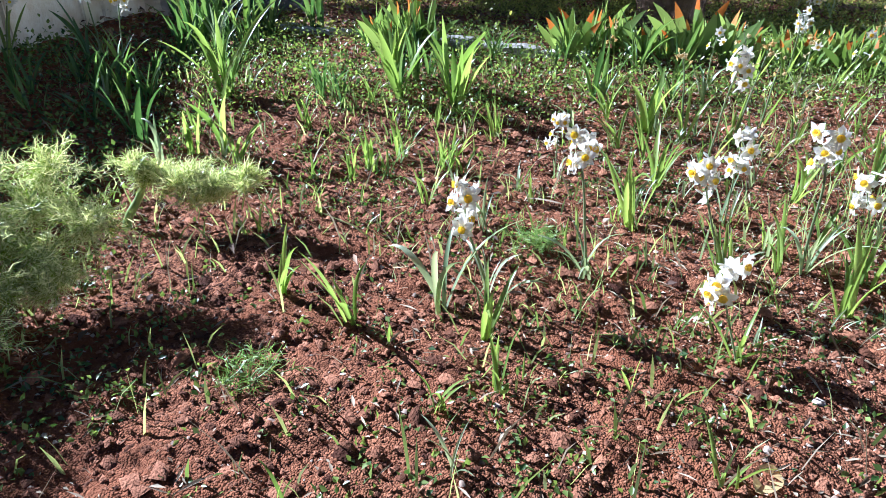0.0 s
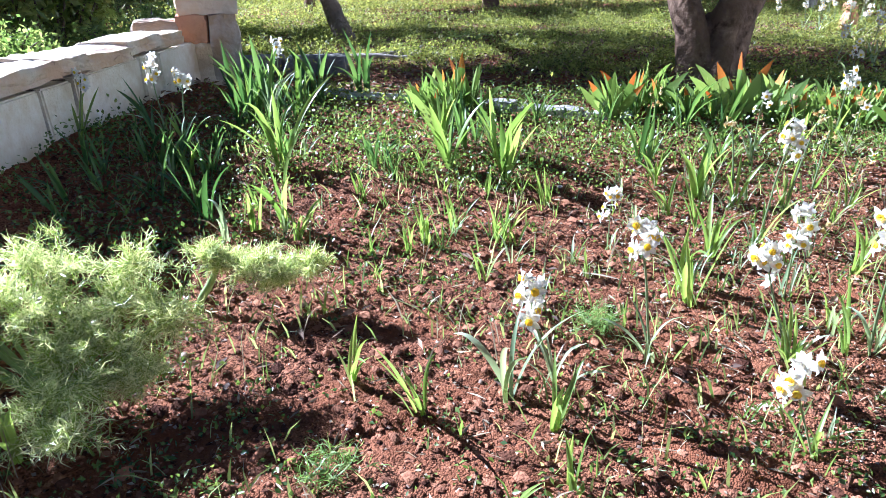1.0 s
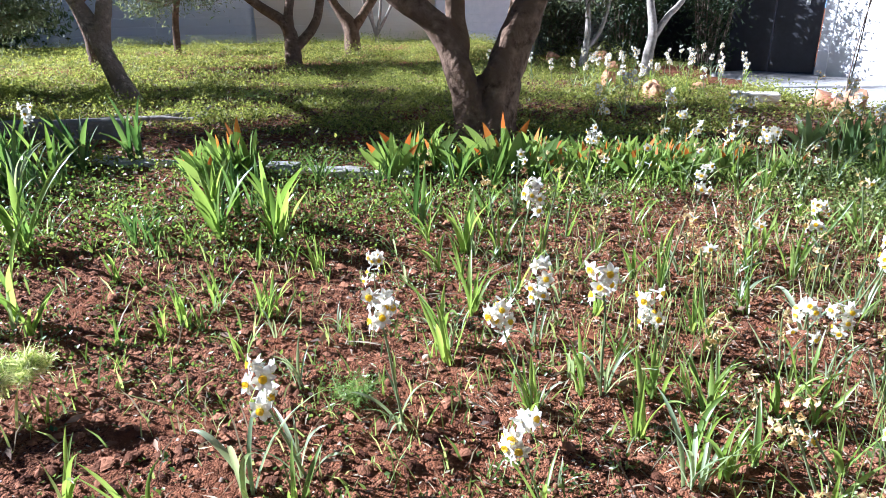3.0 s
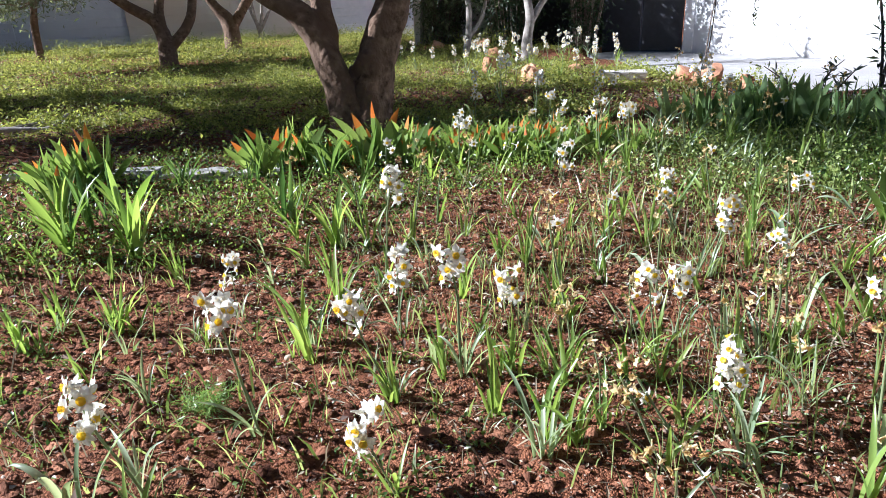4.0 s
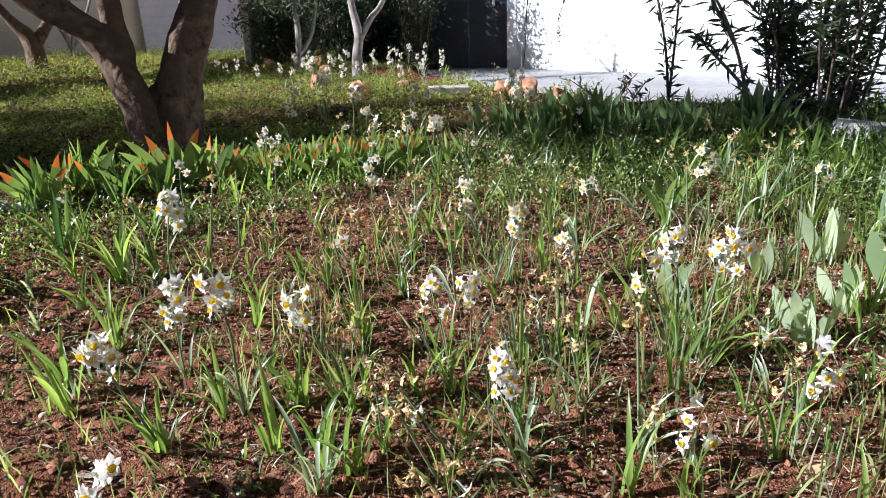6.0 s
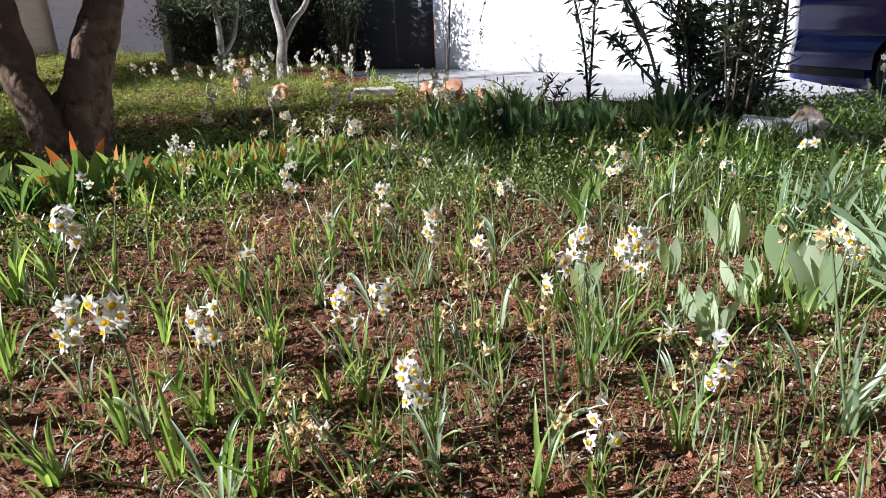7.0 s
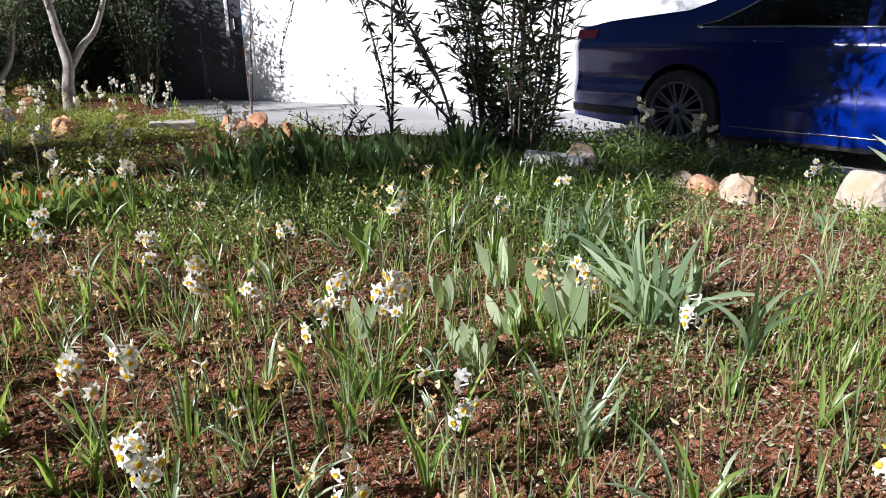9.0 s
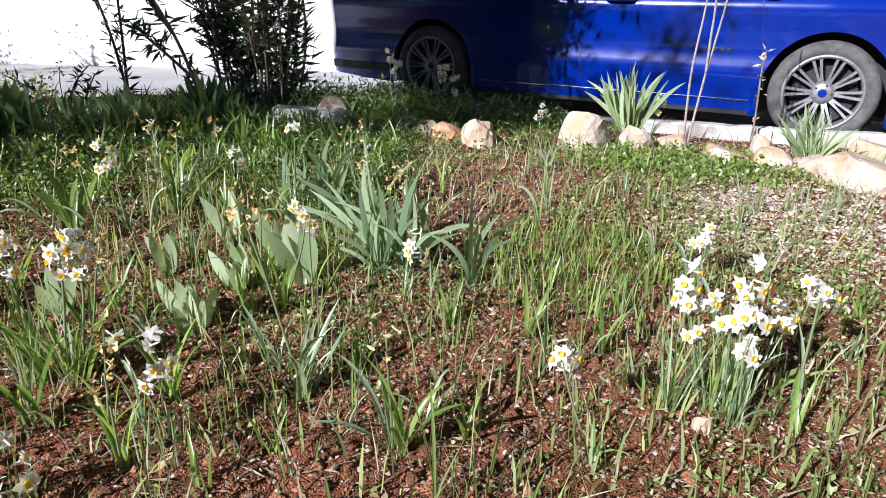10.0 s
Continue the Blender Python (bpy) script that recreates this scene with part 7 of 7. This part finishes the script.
weeds("lawn_weeds", "rough green lawn under the olive trees", x, y, rng.uniform(0.03, 0.22, len(x)) * (0.25 + 1.2 * patch(x, y, 3.4, 0.35, 0.7)), rng.uniform(0.016, 0.038, len(x)), 0.6, M_LAWN, 8, 0.09)
x, y = scatter(4000, -5.5, -1.6, 2.5, 8.5)
weeds("lawn_weeds", "shaded green weeds behind the garden wall", x, y, rng.uniform(0.02, 0.08, len(x)), np.full(len(x), 0.04), 0.6, M_LAWN, 8, 0.07)


x, y = scatter(26000, -2.5, 5.2, 3.2, 10.0)
n = len(x)
V, F3 = leaf_cloud(np.stack([x, y, ground_h(x, y) + 0.008 + 0.02 * rng.random(n) ** 3], 1), rand_dirs(n) * np.array((1, 1, 0.3)), rand_dirs(n, 2), 0.025 + 0.05 * rng.random(n), 0.008 + 0.014 * rng.random(n))
tagged(new("leaf_litter", fast_mesh("leaf_litter", V, F3, M_LITTER)), "brown fallen olive leaves between the lawn weeds", "litter", kind="stuff")
x, y = scatter(2600, 2.05, 2.95, -0.85, 0.05, lambda x, y: smoothstep(1.0, 0.3, np.hypot((x - 2.5) / 0.42, (y + 0.38) / 0.42)))
blades("seedling_grass", "patch of fresh yellow-green grass on dry earth", x, y, 0.03 + 0.07 * rng.random(len(x)), rng.uniform(0.003, 0.006, len(x)), M_CLOVER, 0.2)


# crumbs of earth, pebbles, straw
def crumbs(name, label, n, box, size, material, keep=None, flat=0.7):
    x, y = scatter(n, *box, keep)
    n = len(x)
    base = np.array([(1, 0, 0), (-1, 0, 0), (0, 1, 0), (0, -1, 0), (0, 0, 1), (0, 0, -1), (0.7, 0.7, 0.5), (-0.7, 0.6, 0.5)], float)[:6]
    tri = np.array([(0, 2, 4), (2, 1, 4), (1, 3, 4), (3, 0, 4), (2, 0, 5), (1, 2, 5), (3, 1, 5), (0, 3, 5)])[:4]
    s = size * (0.4 + 1.2 * rng.random(n) ** 2.5)
    jit = 1 + rng.normal(size=(n, 6, 1)) * 0.25
    a = rng.uniform(0, 2 * math.pi, n)
    R = np.zeros((n, 3, 3))
    R[:, 0, 0], R[:, 0, 1], R[:, 1, 0], R[:, 1, 1], R[:, 2, 2] = np.cos(a), -np.sin(a), np.sin(a), np.cos(a), flat
    tilt = rng.normal(size=(n, 6, 3)) * 0.18
    V = np.einsum("nij,nkj->nki", R, base[None] * jit + tilt) * s[:, None, None]
    V[:, :, 0] += x[:, None]
    V[:, :, 1] += y[:, None]
    V[:, :, 2] += (ground_h(x, y) + s * 0.25)[:, None]
    F3 = (tri[None] + (np.arange(n) * 6)[:, None, None]).reshape(-1, 3)
    return tagged(new(name, fast_mesh(name, V.reshape(-1, 3), F3, material)), label, "earth" if material is M_CLOD else "pebbles", kind="stuff")


near = lambda x, y: smoothstep(4.5, 1.5, np.hypot(x - 0.8, y - 0.3))
crumbs("earth_crumbs", "loose crumbs of red earth", 100000, (-1.3, 4.2, -0.6, 3.0), 0.0048, M_CLOD, near)
crumbs("earth_clods", "larger clods of red earth", 13000, (-1.3, 4.2, -0.6, 3.0), 0.0115, M_CLOD, near)
crumbs("pebbles", "small pale pebbles on the earth", 52000, (-1.2, 4.2, -1.4, 3.0), 0.0042, M_PEBBLE, lambda x, y: near(x, y) * (0.2 + 0.8 * smoothstep(0.0, 1.3, x)))
crumbs("gravel", "pale gravelly chips by the rocks", 46000, (1.0, 4.4, -1.7, 1.4), 0.0046, M_PEBBLE, lambda x, y: smoothstep(0.9, 2.3, x - 0.4 * y))

crumbs("gravel", "patch of pale gravel and dry chips", 34000, (2.3, 3.6, -1.8, -0.4), 0.006, M_GRAVEL, lambda x, y: smoothstep(0.75, 0.25, np.hypot((x - 2.95) / 0.7, (y + 1.1) / 0.75)))
x, y = scatter(36000, -1.2, 4.2, -0.9, 3.0, lambda x, y: near(x, y) * (0.3 + 0.7 * smoothstep(0.0, 1.3, x)))
n = len(x)
a = rng.uniform(0, math.pi * 2, n)
d = np.stack([np.cos(a), np.sin(a), rng.normal(size=n) * 0.08], 1)
V, F3 = leaf_cloud(np.stack([x, y, ground_h(x, y) + 0.009], 1), d, rand_dirs(n, 3), 0.008 + 0.05 * rng.random(n) ** 4, 0.0015 + 0.005 * rng.random(n))
tagged(new("straw_litter", fast_mesh("straw_litter", V, F3, M_STRAW)), "dry pale straw and leaf shreds on the earth", "litter", kind="stuff")


x, y = scatter(9000, -1.2, 4.4, 1.2, 6.0, lambda x, y: np.maximum(smoothstep(0.5, 0.1, np.abs(y - 2.75 + 0.2 * (x - 0.5))) * smoothstep(2.2, 1.2, x), 0.22))
n = len(x)
V, F3 = leaf_cloud(np.stack([x, y, ground_h(x, y) + 0.008 + 0.02 * rng.random(n) ** 3], 1), rand_dirs(n) * np.array((1, 1, 0.3)), rand_dirs(n, 2), 0.02 + 0.04 * rng.random(n), 0.006 + 0.012 * rng.random(n))
tagged(new("leaf_litter", fast_mesh("leaf_litter", V, F3, M_LITTER)), "brown fallen olive leaves lying on earth and lawn", "litter", kind="stuff")


def dead_leaf(x, y, size, turn, tilt):
    bm = bmesh.new()
    vs = [bm.verts.new((0.5 * math.cos(t) * (1 + 0.15 * math.cos(2 * t)), 0.3 * math.sin(t), 0.10 * abs(math.sin(t)) + 0.03 * math.sin(3 * t))) for t in np.linspace(0, 2 * math.pi, 16, endpoint=False)]
    c = [bm.verts.new((u, 0, 0.0)) for u in (-0.25, 0.0, 0.25)]
    for k in range(16):
        u = vs[k].co.x
        bm.faces.new((vs[k], vs[(k + 1) % 16], c[0 if u < -0.15 else 2 if u > 0.15 else 1]))
    bmesh.ops.remove_doubles(bm, verts=bm.verts, dist=1e-5)
    ob = part("dead_leaf", bm, M_FADED)
    ob.matrix_basis = pose(x, y, gz(x, y) + 0.006, tilt, 6, turn) @ Matrix.Scale(size, 4)
    tagged(ob, "curled dry tan leaf lying on the earth", "leaf", "dead leaves")


for row in ((1.56, 0.38, 0.075, 20, 12), (2.3, 0.9, 0.05, 70, 8), (0.62, 1.75, 0.04, -30, 10), (1.9, 0.15, 0.045, 130, 14), (0.05, 1.35, 0.035, 15, 8), (2.6, 0.6, 0.05, 200, 12)):
    dead_leaf(*row)
dead_leaf(0.491, 0.711, 0.06, 35, 14)
leaf_tuft(0.44, 0.715, 0.09, 0.0, 0.0, 9001)
leaf_tuft(-0.148, 0.777, 0.08, 0.0, 0.01, 9002)

# withered strap leaves lying about, and single small stones
DRY = [strap_mesh("withered_leaf", rl.uniform(0.035, 0.055), rl.uniform(-0.5, 0.6), rl.uniform(-1.5, 1.5), M_STRAW, keel=0.3, curl=rl.uniform(-0.6, 0.6)) for _ in range(6)]
rd = random.Random(77)
for k in range(46):
    x, y = rd.uniform(0.3, 3.1), rd.uniform(-0.3, 2.4)
    if y < 0.75 - 0.6 * (x - 0.5):
        continue
    ob = new("withered_leaf", rd.choice(DRY))
    ob.matrix_basis = pose(x, y, gz(x, y) + 0.012, 0, rd.uniform(78, 90), rd.uniform(0, 360)) @ Matrix.Scale(rd.uniform(0.07, 0.16), 4)
    tagged(ob, "dry bleached strap leaf lying curled on the earth", "leaf", "withered leaves")


def pebble_mesh(seed):
    r = random.Random(seed)
    bm = bmesh.new()
    bmesh.ops.create_icosphere(bm, subdivisions=2, radius=1.0)
    for v in bm.verts:
        p = v.co * (1 + 0.3 * noise.noise(v.co * 1.6 + Vector((seed * 2.3, 0, 0))))
        v.co = Vector((p.x, p.y * 0.8, max(p.z, -0.5) * 0.6))
    me = bpy.data.meshes.new("small_stone")
    bm.to_mesh(me)
    bm.free()
    me.materials.append(M_ROCK)
    return me


STONES = [pebble_mesh(s) for s in range(4)]
for k in range(60):
    x, y = rd.uniform(-0.6, 3.3), rd.uniform(-0.6, 2.5)
    if y < 0.75 - 0.6 * (x - 0.5):
        continue
    s = rd.uniform(0.006, 0.013)
    ob = new("small_stone", rd.choice(STONES))
    ob.matrix_basis = pose(x, y, gz(x, y) + s * 0.15, 0, 0, rd.uniform(0, 360)) @ Matrix.Scale(s, 4)
    tagged(ob, "small pale stone half sunk in the red earth", "stone", "small stones")
